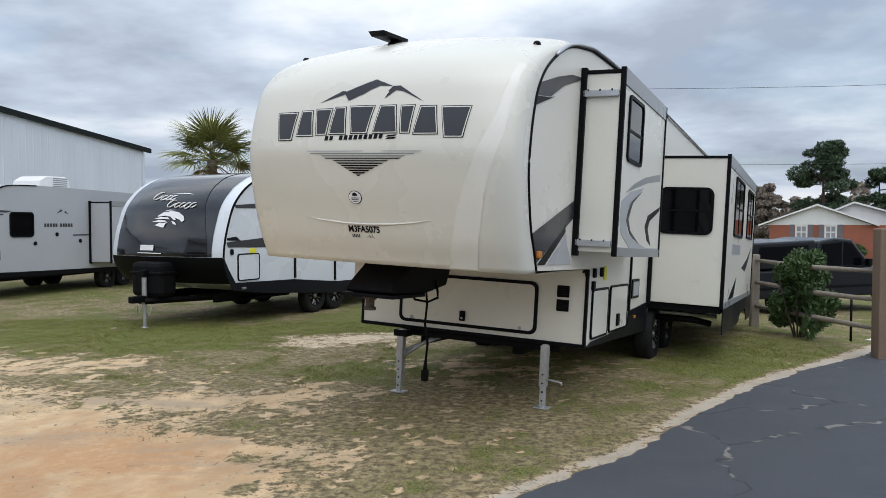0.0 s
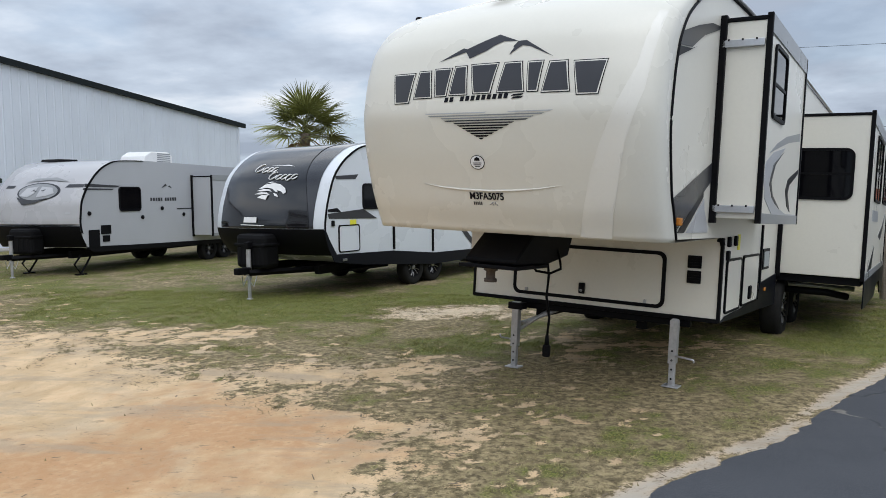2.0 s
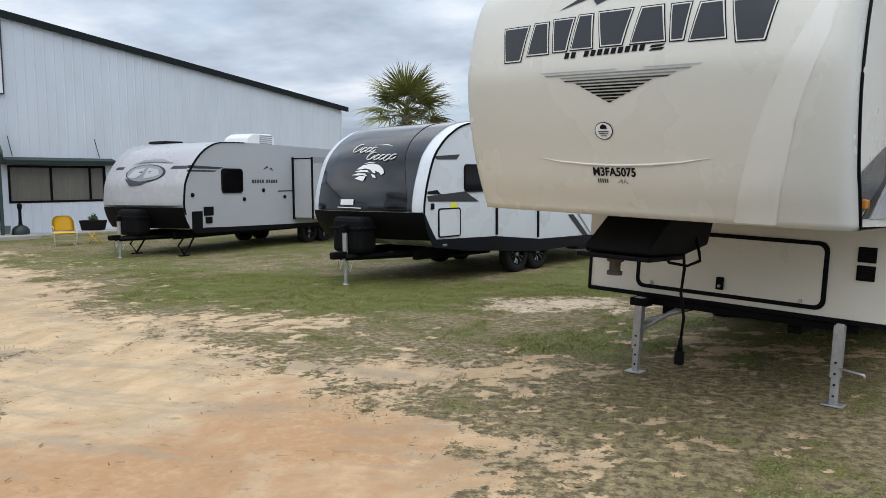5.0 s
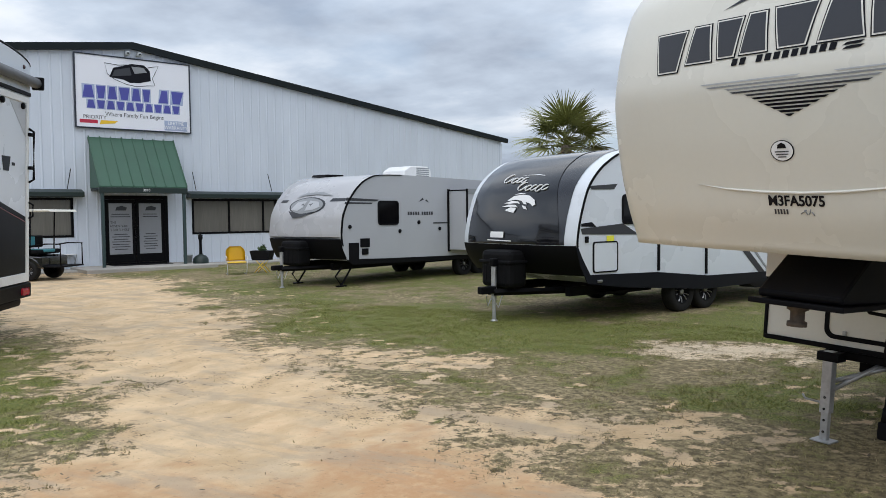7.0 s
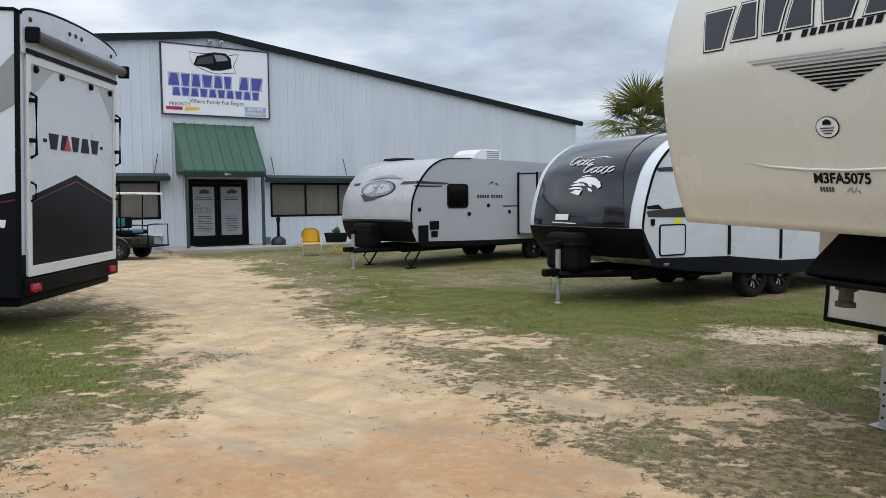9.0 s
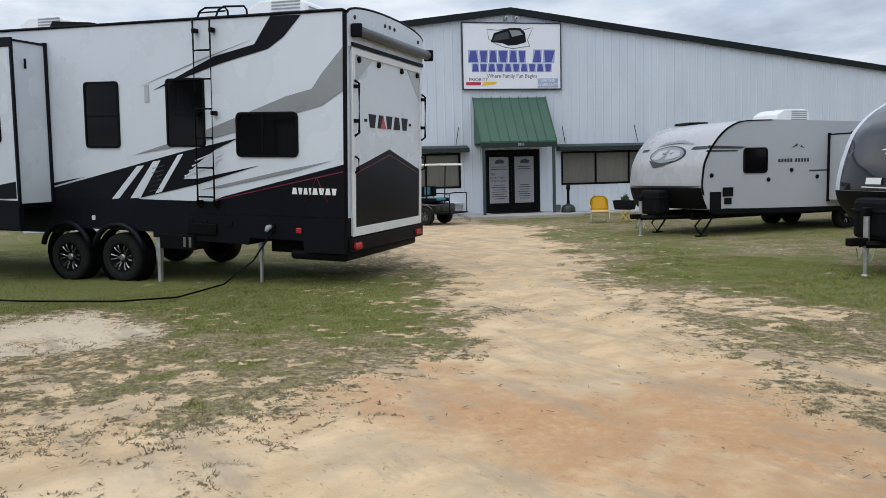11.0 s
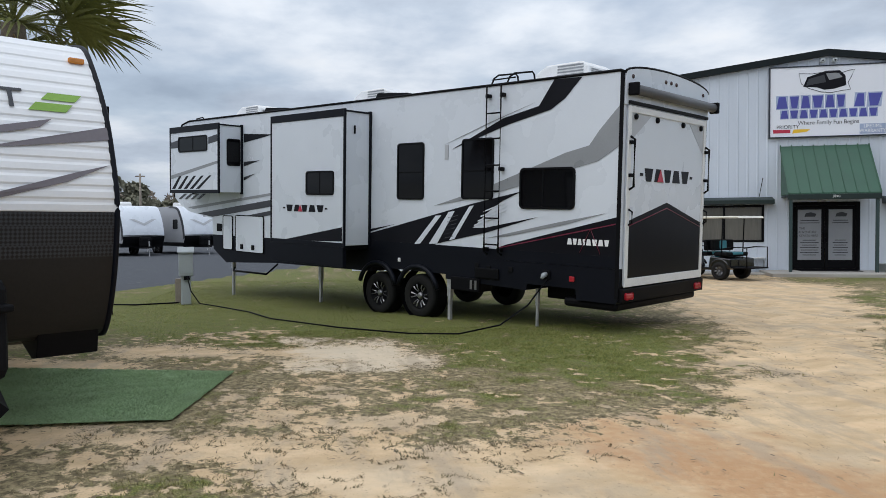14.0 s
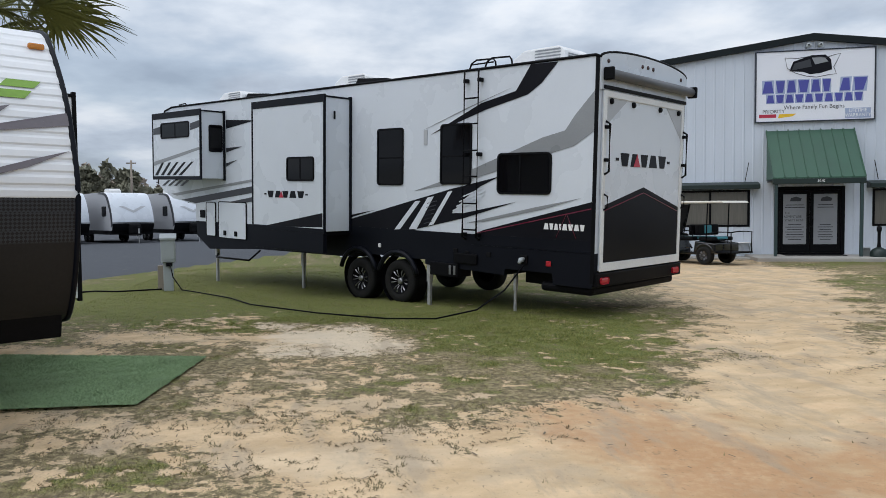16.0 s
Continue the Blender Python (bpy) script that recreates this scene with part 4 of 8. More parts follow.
    prism("awning_roof", [(-0.02, 4.13), (-1.2, 2.57), (-1.2, 2.53), (-0.02, 4.07)], -0.40, 2.26, GREEN_ROOF, aw, axis="x", label="green standing-seam roof")
    for k in range(9):
        u = -0.39 + k * 2.62 / 8
        prism("seam", [(-0.02, 4.17), (-1.21, 2.60), (-1.21, 2.56), (-0.02, 4.13)], u, u + 0.03, GREEN_ROOF, aw, axis="x")
    prism("awning_side", [(-0.02, 4.06), (-1.18, 2.53), (-0.02, 2.53)], -0.36, -0.34, GREEN_ROOF, aw, axis="x")
    prism("awning_side", [(-0.02, 4.06), (-1.18, 2.53), (-0.02, 2.53)], 2.20, 2.22, GREEN_ROOF, aw, axis="x")
    box("awning_beam", -0.40, 2.26, -1.22, -1.12, 2.36, 2.528, GREEN_TRIM, aw)
    box("awning_soffit", -0.34, 2.20, -1.12, -0.01, 2.46, 2.50, GREEN_TRIM, aw)
    lettering("number", "3010", 0.11, Matrix.Translation((0.98, -1.222, 2.45)) @ pose(0, 0, 0, 90, 0, 0), DECAL_WHITE, aw)
    for u in (-0.30, 2.16):
        box("awning_post", u - 0.045, u + 0.045, -1.18, -1.09, 0.0, 2.37, GREEN_POST, aw)
    # sign
    s = thing("store_sign", BLD, "large white sign with thin dark border above the doors", "sign")
    box("sign_panel", -0.72, 2.80, -0.10, -0.03, 4.42, 6.66, SIGN_WHITE, s, 0.006)
    bm = bmesh.new()
    for q in ((-0.745, 2.825, 4.395, 4.43), (-0.745, 2.825, 6.65, 6.685), (-0.745, -0.71, 4.43, 6.65), (2.79, 2.825, 4.43, 6.65)):
        add_box(bm, q[0], q[1], -0.125, -0.03, q[2], q[3], 0.004)
    part("sign_border", bm, NAVY, s, "dark navy border")
    at = -0.101
    blocks("store_name", (1.25, 1, 1, 1.2, 1.0, 0.9), -0.52, 1.52, 5.34, 5.72, at, DECAL_BLUE, s, "y", -1, 0.0, DECAL_PALEBLUE)
    blocks("store_name", (1, 1.3), 1.78, 2.55, 5.34, 5.74, at, DECAL_BLUE, s, "y", -1, 0.1, DECAL_PALEBLUE)
    blocks("store_name", (1,) * 10, -0.40, 2.46, 5.02, 5.27, at, DECAL_BLUE, s, "y", -1, 0.0, DECAL_PALEBLUE)
    lettering("slogan", "Where Family Fun Begins", 0.185, Matrix.Translation((1.03, at - 0.002, 4.86)) @ pose(0, 0, 0, 90, 0, 0), DECAL_DARK, s, 0.95)
    decal("partner_mark", [(-0.62, 4.55), (-0.1, 4.55), (-0.1, 4.66), (-0.62, 4.66)], at, DECAL_RED, s, out=-1)
    decal("partner_mark", [(-0.05, 4.53), (0.40, 4.58), (0.50, 4.66), (0.0, 4.66)], at, YELLOW_PAINT, s, out=-1)
    lettering("partner_word", "PRIORITY", 0.16, Matrix.Translation((-0.18, at - 0.002, 4.74)) @ pose(0, 0, 0, 90, 0, 0), DECAL_DARK, s, 1.0)
    decal("warranty_box", [(1.95, 4.46), (2.70, 4.46), (2.70, 4.78), (1.95, 4.78)], at, DECAL_PALEBLUE, s, out=-1)
    for i, w_ in enumerate(("LIFETIME", "WARRANTY")):
        lettering("warranty_word", w_, 0.155, Matrix.Translation((2.325, at - 0.006, 4.70 - 0.15 * i)) @ pose(0, 0, 0, 90, 0, 0), DECAL_WHITE, s, 0.88)
    tube("map_outline", [(0.15, at, 6.45), (0.55, at, 6.42), (1.0, at, 6.48), (1.35, at, 6.40), (1.62, at, 6.48), (1.80, at, 6.52), (1.70, at, 6.30), (1.60, at, 6.10), (1.68, at, 5.88), (1.45, at, 5.86), (1.1, at, 5.80), (0.8, at, 5.84), (0.45, at, 5.96), (0.22, at, 6.12)], 0.011, DECAL_DARK, s, 5, closed=True)
    coach = prism("coach_picture", [(0.28, 6.02), (0.40, 6.32), (0.95, 6.50), (1.35, 6.50), (1.52, 6.34), (1.55, 6.02), (1.2, 5.92), (0.9, 5.90), (0.7, 5.98)], at - 0.0045, at, DECAL_BLACK, s)
    prism("coach_window", [(0.95, 6.42), (1.32, 6.42), (1.44, 6.28), (1.05, 6.20)], at - 0.0065, at - 0.0045, DECAL_GREY, s)
    prism("coach_side", [(0.36, 6.05), (0.44, 6.26), (0.90, 6.38), (0.95, 6.14)], at - 0.0065, at - 0.0045, DECAL_DARK, s)
    # security lights under the ridge
    for u in (0.82, 1.18):
        f = thing("floodlight", BLD @ pose(u, -0.02, 6.80), "small grey floodlight fixed under the roof ridge", "light")
        lathe("lamp_head", [(0.03, -0.24), (0.075, -0.24), (0.055, -0.05), (0.03, 0.0)], (0, 0, 0), UTILITY_GREY, f, seg=16)
        box("bracket", -0.03, 0.03, -0.03, 0.015, 0.0, 0.08, UTILITY_GREY, f)
    # slab at the door and along the wall
    slab = box("door_slab", -1.0, 2.9, -2.0, 0.0, -0.05, 0.11, CONCRETE, None, 0.02)
    slab.matrix_basis = BLD
    tagged(slab, "pale concrete doorstep slab", "slab", kind="structure")
    slab = box("wall_walk", 2.9, 17.0, -1.0, 0.0, -0.05, 0.05, CONCRETE, None, 0.02)
    slab.matrix_basis = BLD
    tagged(slab, "narrow concrete strip along the building", "slab", kind="structure")
    slab = box("wall_walk", -12.0, -1.0, -1.0, 0.0, -0.05, 0.05, CONCRETE, None, 0.02)
    slab.matrix_basis = BLD
    tagged(slab, "narrow concrete strip along the building", "slab", kind="structure")
    mat_ = box("doormat", 0.1, 1.9, -0.75, -0.12, 0.108, 0.125, PLASTIC, None, 0.004)
    mat_.matrix_basis = BLD
    tagged(mat_, "dark rubber doormat on the slab", "mat")
    for u, lean in ((-0.93, -0.12), (2.82, 0.1), (5.55, 0.13)):
        p = tube("antenna_rod", [(u + lean, -0.18, 2.50), (u, -0.14, 3.12)], 0.012, BLACK)
        p.matrix_basis = BLD
        tagged(p, "thin black rod standing on the window hood", "rod")


building()


# ---- trailers (local x runs to the nose, y to the trailer's left, z up) ----
def arc_profile(pts, n=6):
    """Catmull-Rom through (u, z) points."""
    out = []
    p = [pts[0], *pts, pts[-1]]
    for i in range(1, len(p) - 2):
        for k in range(n):
            t = k / n
            out.append(tuple(0.5 * (2 * p[i][c] + (p[i + 1][c] - p[i - 1][c]) * t + (2 * p[i - 1][c] - 5 * p[i][c] + 4 * p[i + 1][c] - p[i + 2][c]) * t * t + (3 * p[i][c] - p[i - 1][c] - 3 * p[i + 1][c] + p[i + 2][c]) * t ** 3) for c in (0, 1)))
    out.append(pts[-1])
    return out


def curve_at(rows, z):
    """Linear reading of rows (z, value)."""
    for (a, va), (b, vb) in zip(rows, rows[1:]):
        if z <= b:
            return va + (vb - va) * max(0, (z - a)) / (b - a)
    return rows[-1][1]


def smooth_curve(rows, z):
    h = 0.06
    return (curve_at(rows, z - h) + 2 * curve_at(rows, z) + curve_at(rows, z + h)) / 4


def cap_surface(half, nose, edge, power):
    """Front cap: how far forward the skin lies at (v, z)."""
    def u_of(v, z):
        q = min(1.0, abs(v) / half)
        e, c = smooth_curve(edge, z), smooth_curve(nose, z)
        return e + (c - e) * (1 - q ** power) ** (1 / power)
    return u_of


def cap_mesh(u_of, half, z0, z1, rows=48, cols=52, rise=None):
    bm = bmesh.new()
    grid = []
    for i in range(rows + 1):
        z = z0 + (z1 - z0) * (i / rows)
        line = []
        for j in range(cols + 1):
            v = half * math.sin((2 * j / cols - 1) * math.pi / 2)
            line.append(bm.verts.new((u_of(v, z), v, z + (rise(v, z) if rise else 0.0))))
        grid.append(line)
    for a, b in zip(grid, grid[1:]):
        for j in range(cols):
            bm.faces.new((a[j], a[j + 1], b[j + 1], b[j]))
    return bm


def on_cap(u_of, off):
    def bend(q):
        return Vector((u_of(q.y, q.z) + off + (q.x if abs(q.x) < 0.02 else 0), q.y, q.z))
    return bend


def cap_decal(name, pts, u_of, off, mat, parent, label=""):
    """A flat outline in (v, z) laid on the cap's skin."""
    bm = bmesh.new()
    f = bm.faces.new([bm.verts.new((0, v, z)) for v, z in pts])
    bmesh.ops.triangulate(bm, faces=[f])
    for _ in range(2):
        long = [e for e in bm.edges if e.calc_length() > 0.12]
        if long:
            bmesh.ops.subdivide_edges(bm, edges=long, cuts=3, use_grid_fill=False)
            bmesh.ops.triangulate(bm, faces=bm.faces[:])
    for q in bm.verts:
        q.co.x = u_of(q.co.y, q.co.z) + off
    for f in bm.faces:
        f.normal_update()
        if f.normal.x < 0:
            f.normal_flip()
    return part(name, bm, mat, parent, label, smooth=True)


def cap_slab(name, v0, v1, z0, z1, u_of, parent, low):
    """One slab of a logo word on a cap: tapered up or down, dark with a pale gap and a black edge."""
    taper = 0.20 * (v1 - v0)
    p, q = (0.0, taper) if low else (taper, 0.0)
    for tail, g, off, mat in (("_edge", 0.013, 0.004, DECAL_BLACK), ("_gap", 0.007, 0.006, CREAM_LIGHT), ("", 0.0, 0.008, DECAL_DARK)):
        cap_decal(name + tail, [(v0 + p - g, z0 - g), (v1 - p + g, z0 - g), (v1 - q + g, z1 + g), (v0 + q - g, z1 + g)], u_of, off, mat, parent)


def fifth_wheel_cream():
    t = thing("fifth_wheel_trailer", pose(0.114, 7.74, 0.033, -2.24, -2.42, 248.08), "cream fifth-wheel camper with dark graphics, slide-outs open, on lawn", "camper")
    W = 1.184
    nose = [(1.27, 1.718), (1.45, 1.836), (1.62, 1.897), (1.82, 1.969), (2.10, 2.039), (2.35, 2.013), (2.60, 1.941), (2.80, 1.777), (2.95, 1.483), (3.10, 0.998)]
    edge = [(1.25, 1.40), (1.29, 1.43), (1.47, 1.515), (1.613, 1.595), (1.72, 1.63), (1.96, 1.69), (2.20, 1.69), (2.43, 1.652), (2.62, 1.575), (2.825, 1.37), (3.05, 0.94), (3.12, 0.72)]
    crown = 0.07

    def rise(v, z):
        s = max(0.0, min(1.0, (z - 2.3) / 0.8))
        return crown * (1 - min(1.0, abs(v) / W) ** 2) * s * s * (3 - 2 * s)
    plain = cap_surface(W, nose, edge, 4.35)

    def cap(v, z):
        q = z
        for _ in range(3):
            q = z - rise(v, q)
        return plain(v, q)
    bm = cap_mesh(plain, W, 1.27, 3.10, rise=rise)
    # closing lip under the cap
    low = [v for v in bm.verts if v.co.z < 1.2701]
    low.sort(key=lambda v: v.co.y)
    back = [bm.verts.new((0.05, v.co.y, 1.285)) for v in low]
    for i in range(len(low) - 1):
        bm.faces.new((low[i], back[i], back[i + 1], low[i + 1]))
    bmesh.ops.recalc_face_normals(bm, faces=bm.faces[:])
    part("front_cap", bm, CREAM, t, "smooth cream moulded nose cap", smooth=True)
    # lighter band on the shoulder of the cap
    cap_decal("shoulder_stripe", [(0.63, 1.28), (0.85, 1.28), (0.945, 1.74), (0.98, 1.89), (1.088, 2.225), (1.125, 2.55), (1.135, 2.75), (1.085, 2.75), (1.06, 2.55), (1.03, 2.367), (0.818, 1.88), (0.755, 1.717)], cap, 0.003, CREAM_LIGHT, t, label="pale band down one shoulder of the cap")
    # body behind the cap: upper deck, crowned roof, lower box
    seam = [(1.42, 1.29), (1.515, 1.47), (1.595, 1.613), (1.69, 1.96), (1.69, 2.20), (1.652, 2.43), (1.575, 2.62), (1.37, 2.825), (0.94, 3.05), (0.40, 3.17), (0.04, 3.205), (-0.9, 3.23), (-3.4, 3.23)]
    top = arc_profile(seam, 6)
    prism("body", [(0.0, 0.58), (0.0, 1.288)] + [(u - 0.012, z) for u, z in top] + [(-8.0, 3.18), (-8.3, 3.0), (-8.35, 0.55), (-3.6, 0.52), (-1.4, 0.56)], -W + 0.004, W - 0.004, CREAM_SIDE, t)
    bm = bmesh.new()
    grid = []
    for u, z in [q for q in top if q[0] < 1.0] + [(-8.0, 3.19)]:
        grid.append([bm.verts.new((u, W * (j / 8 - 1), z + 0.006 + crown * (1 - (j / 8 - 1) ** 2))) for j in range(17)])
    for a, b in zip(grid, grid[1:]):
        for j in range(16):
            bm.faces.new((a[j], a[j + 1], b[j + 1], b[j]))
    bmesh.ops.recalc_face_normals(bm, faces=bm.faces[:])
    part("roof_membrane", bm, CREAM_LIGHT, t, "pale crowned roof membrane", smooth=True)
    for sgn in (1, -1):
        tube("cap_seam", [(u, sgn * (W + 0.002), z + 0.004) for u, z in top], 0.012, BLACK, t, 6)
    tube("roof_gutter", [(u, W + 0.014, z + 0.022) for u, z in top if u < 1.3] + [(-8.0, W + 0.014, 3.20)], 0.016, ALUMINIUM, t, 6, "silver roof-edge gutter")
    # lower front box with big pass-through hatch
    box("front_box_trim", -0.004, 0.016, -W, W, 0.565, 0.60, BLACK, t, 0.004)
    box("corner_trim", -0.03, 0.014, W - 0.016, W + 0.012, 0.57, 1.285, BLACK, t, 0.006)
    box("corner_trim", -0.012, 0.014, -W - 0.012, -W + 0.012, 0.57, 1.285, BLACK, t, 0.004)
    tube("deck_trim", [(0.01, W - 0.04, 1.272), (0.01, W - 0.01, 1.262), (0.01, W + 0.004, 1.22)], 0.022, BLACK, t, 8)
    hatch(t, -0.745, 0.727, 0.64, 1.14, 0.0, CREAM_SIDE, "x", 1, "front_hatch", 0.07, 0.032)
    latch = box("hatch_latch", 0.008, 0.03, -0.065, -0.005, 0.70, 0.80, BLACK, t)
    lathe("latch_key", [(0.002, 0.0), (0.012, 0.0), (0.012, 0.01), (0.002, 0.012)], (0.03, -0.035, 0.73), STEEL, latch, "x", 10)
    for v in (-0.60, 0.56):
        box("hatch_stop", 0.008, 0.03, v - 0.012, v + 0.012, 0.675, 0.705, STEEL, t, 0.003)
    for z in (1.015, 0.885):
        v = box("vent", 0.0, 0.016, 0.908, 1.025, z, z + 0.108, BLACK, t, 0.006)
        for k in range(4):
            box("vent_slat", 0.015, 0.022, 0.918, 1.015, z + 0.016 + k * 0.023, z + 0.026 + k * 0.023, PLASTIC, v, 0)
    # hitch: pin box, skirt and pin, power cord
    prism("pin_box", [(0.58, 1.275), (1.33, 1.275), (1.63, 1.07), (1.62, 1.035), (1.08, 1.02), (0.68, 1.08)], -0.34, 0.10, BLACK, t, bevel=0.015, label="black steel hitch pin box")
    box("pin_plate", 1.11, 1.65, -0.38, 0.12, 1.0, 1.028, BLACK, t, 0.006)
    lathe("king_pin", [(0.01, 1.01), (0.055, 1.01), (0.055, 0.975), (0.036, 0.965), (0.036, 0.915), (0.05, 0.91), (0.05, 0.885), (0.01, 0.88)], (1.48, -0.19, 0), RUSTY, t, "z", 16)
    cord = [(0.88, 0.08, 1.17), (0.93, 0.14, 1.04), (0.98, 0.17, 0.99), (1.02, 0.10, 0.95), (1.03, -0.02, 0.96), (1.01, -0.09, 1.02), (0.97, -0.04, 1.06), (0.95, 0.04, 1.05), (0.94, 0.05, 0.92), (0.93, 0.035, 0.75), (0.91, 0.06, 0.58), (0.90, 0.045, 0.42)]
    tube("power_cord", cord, 0.011, BLACK, t, 6)
    box("cord_plug", 0.875, 0.925, 0.015, 0.075, 0.25, 0.35, BLACK, t, 0.012)
    tube("plug_neck", [(0.90, 0.045, 0.43), (0.90, 0.045, 0.35)], [0.014, 0.022], BLACK, t, 8)
    box("papers", 1.15, 1.16, -0.56, -0.34, 1.11, 1.265, DECAL_WHITE, t, 0, "small white paper tag")
    # landing legs, with a drop leg inside a wider sleeve
    for v, g in ((-0.637, -0.060), (0.863, 0.0)):
        bm = bmesh.new()
        add_box(bm, 0.10, 0.15, v - 0.025, v + 0.025, g + 0.01, g + 0.58, 0.005)
        add_box(bm, 0.09, 0.16, v - 0.034, v + 0.034, g + 0.20, 0.57, 0.005)
        add_box(bm, 0.06, 0.19, v - 0.07, v + 0.07, g, g + 0.012, 0.004)
        leg = part("landing_leg", bm, STEEL, t, "galvanised landing leg")
        for k in range(4):
            lathe("pin_hole", [(0.002, 0.0), (0.009, 0.0), (0.009, 0.003), (0.002, 0.003)], (0.151 if k < 2 else 0.161, v, g + 0.07 + 0.08 * k), BLACK, leg, "x", 8)
    tube("leg_handle", [(0.15, 0.88, 0.27), (0.19, 1.01, 0.268), (0.19, 1.05, 0.262), (0.19, 1.055, 0.24)], 0.009, STEEL, t)
    tube("leg_handle", [(0.12, -0.60, 0.20), (0.14, -0.78, 0.21), (0.14, -0.80, 0.24)], 0.008, STEEL, t)
    tube("leg_brace", [(0.10, -0.62, 0.30), (-0.15, -0.35, 0.54)], 0.018, STEEL, t)
    tube("leg_brace", [(0.10, -0.66, 0.34), (-0.25, -0.20, 0.56)], 0.018, STEEL, t)
    box("leg_bracket", 0.05, 0.17, -0.71, -0.56, 0.50, 0.565, BLACK, t)
    box("cross_member", -0.10, -0.03, -0.75, 0.95, 0.50, 0.56, BLACK, t)
    box("frame_rail", -8.1, -0.12, -0.55, -0.45, 0.42, 0.55, BLACK, t)
    box("frame_rail", -8.1, -0.12, 0.45, 0.55, 0.42, 0.55, BLACK, t)
    # side skirt, baggage doors and ports
    prism("side_skirt", [(-0.04, 0.57), (-2.72, 0.50), (-2.72, 0.85), (-1.74, 0.80), (-1.68, 0.635), (-0.2, 0.605)], W + 0.003, W + 0.012, CHARCOAL, t)
    hatch(t, -0.785, -0.18, 0.625, 1.10, W, CREAM_SIDE)
    hatch(t, -1.64, -0.86, 0.63, 1.11, W, CREAM_SIDE)
    box("hatch_latch", -1.24, -1.14, W + 0.004, W + 0.03, 0.68, 0.81, BLACK, t, 0.012)
    g = box("furnace_vent", -2.20, -1.83, W - 0.004, W + 0.014, 0.93, 1.15, BLACK, t)
    box("vent_screen", -2.15, -1.88, W + 0.013, W + 0.018, 0.96, 1.12, UTILITY_GREY, g, 0)
    for u, z in ((-0.20, 1.25), (-0.46, 1.255), (-0.18, 1.13)):
        box("port_cap", u - 0.035, u + 0.035, W - 0.003, W + 0.025, z - 0.045, z + 0.045, BLACK, t, 0.01)
    decal("sticker", [(-0.58, 1.17), (-0.68, 1.17), (-0.68, 1.31), (-0.58, 1.31)], W, DECAL_YELLOW, t)
    box("marker_lamp", 1.37, 1.44, W - 0.004, W + 0.03, 1.385, 1.44, AMBER, t, 0.01, "amber marker lamp")
    box("marker_lamp", -2.02, -1.96, W + 0.008, W + 0.03, 0.70, 0.74, AMBER, t, 0.01, "amber marker lamp")
    box("wall_strip", -1.76, -1.72, W - 0.004, W + 0.018, 0.80, 1.40, BLACK, t, 0.004)
    # side graphics
    decal("side_swoosh", [(1.555, 1.56), (0.55, 1.87), (0.55, 1.725), (1.44, 1.345)], W, DECAL_DARK, t)
    decal("side_swoosh", [(1.40, 1.335), (0.77, 1.655), (0.75, 1.60), (1.23, 1.335)], W, DECAL_BLACK, t)
    decal("side_swoosh", [(0.73, 1.59), (0.70, 1.50), (0.57, 1.37), (0.57, 1.335), (1.18, 1.335)], W, DECAL_LIGHT, t)
    decal("side_swoosh", [(1.59, 2.56), (1.54, 2.655), (1.154, 2.778), (0.80, 2.87), (0.56, 2.90), (0.56, 2.875), (1.0, 2.74), (1.30, 2.60)], W, DECAL_DARK, t)
    decal("side_swoosh", [(1.61, 2.48), (1.59, 2.55), (1.30, 2.59), (1.20, 2.62)], W, DECAL_BLACK, t)
    # cap graphics and number
    for pts in ([(-0.415, 2.474), (-0.225, 2.565), (-0.195, 2.556), (-0.11, 2.59), (0.043, 2.646), (0.202, 2.585), (0.09, 2.592), (0.02, 2.565), (-0.03, 2.535), (-0.16, 2.484), (-0.088, 2.539), (-0.13, 2.55), (-0.20, 2.535)], [(0.148, 2.49), (0.203, 2.528), (0.17, 2.548), (0.202, 2.585), (0.263, 2.586), (0.48, 2.457), (0.30, 2.54), (0.24, 2.552)]):
        cap_decal("mountain_mark", pts, cap, 0.004, DECAL_DARK, t)
    for k, (v0, v1, z0, z1) in enumerate(((-0.79, -0.61, 2.195, 2.395), (-0.585, -0.445, 2.225, 2.405), (-0.425, -0.295, 2.232, 2.415), (-0.28, -0.15, 2.236, 2.425), (-0.125, 0.075, 2.24, 2.43), (0.10, 0.29, 2.24, 2.428), (0.312, 0.41, 2.237, 2.424), (0.435, 0.615, 2.228, 2.415), (0.64, 0.845, 2.205, 2.408))):
        cap_slab("nose_word", v0, v1, z0, z1, cap, t, k % 2)
    for k in range(12):
        if k != 2:
            v = -0.325 + 0.043 * k
            cap_decal("nose_subline", [(v, 2.180 + 0.001 * k), (v + 0.030, 2.180 + 0.001 * k), (v + 0.036, 2.214 + 0.001 * k), (v + 0.006, 2.214 + 0.001 * k)], cap, 0.004, DECAL_BLACK, t)
    for dz in (0.0, 0.018):
        cap_decal("flag_mark", [(0.205, 2.186 + dz), (0.28, 2.188 + dz), (0.30, 2.201 + dz), (0.225, 2.199 + dz)], cap, 0.004, DECAL_BLACK, t)
    lft = [(1.92, -0.03), (2.036, -0.25), (2.026, -0.287), (2.075, -0.36), (2.066, -0.42), (2.105, -0.49)]
    rgt = [(1.92, -0.03), (2.036, 0.24), (2.020, 0.29), (2.066, 0.365), (2.10, 0.52)]
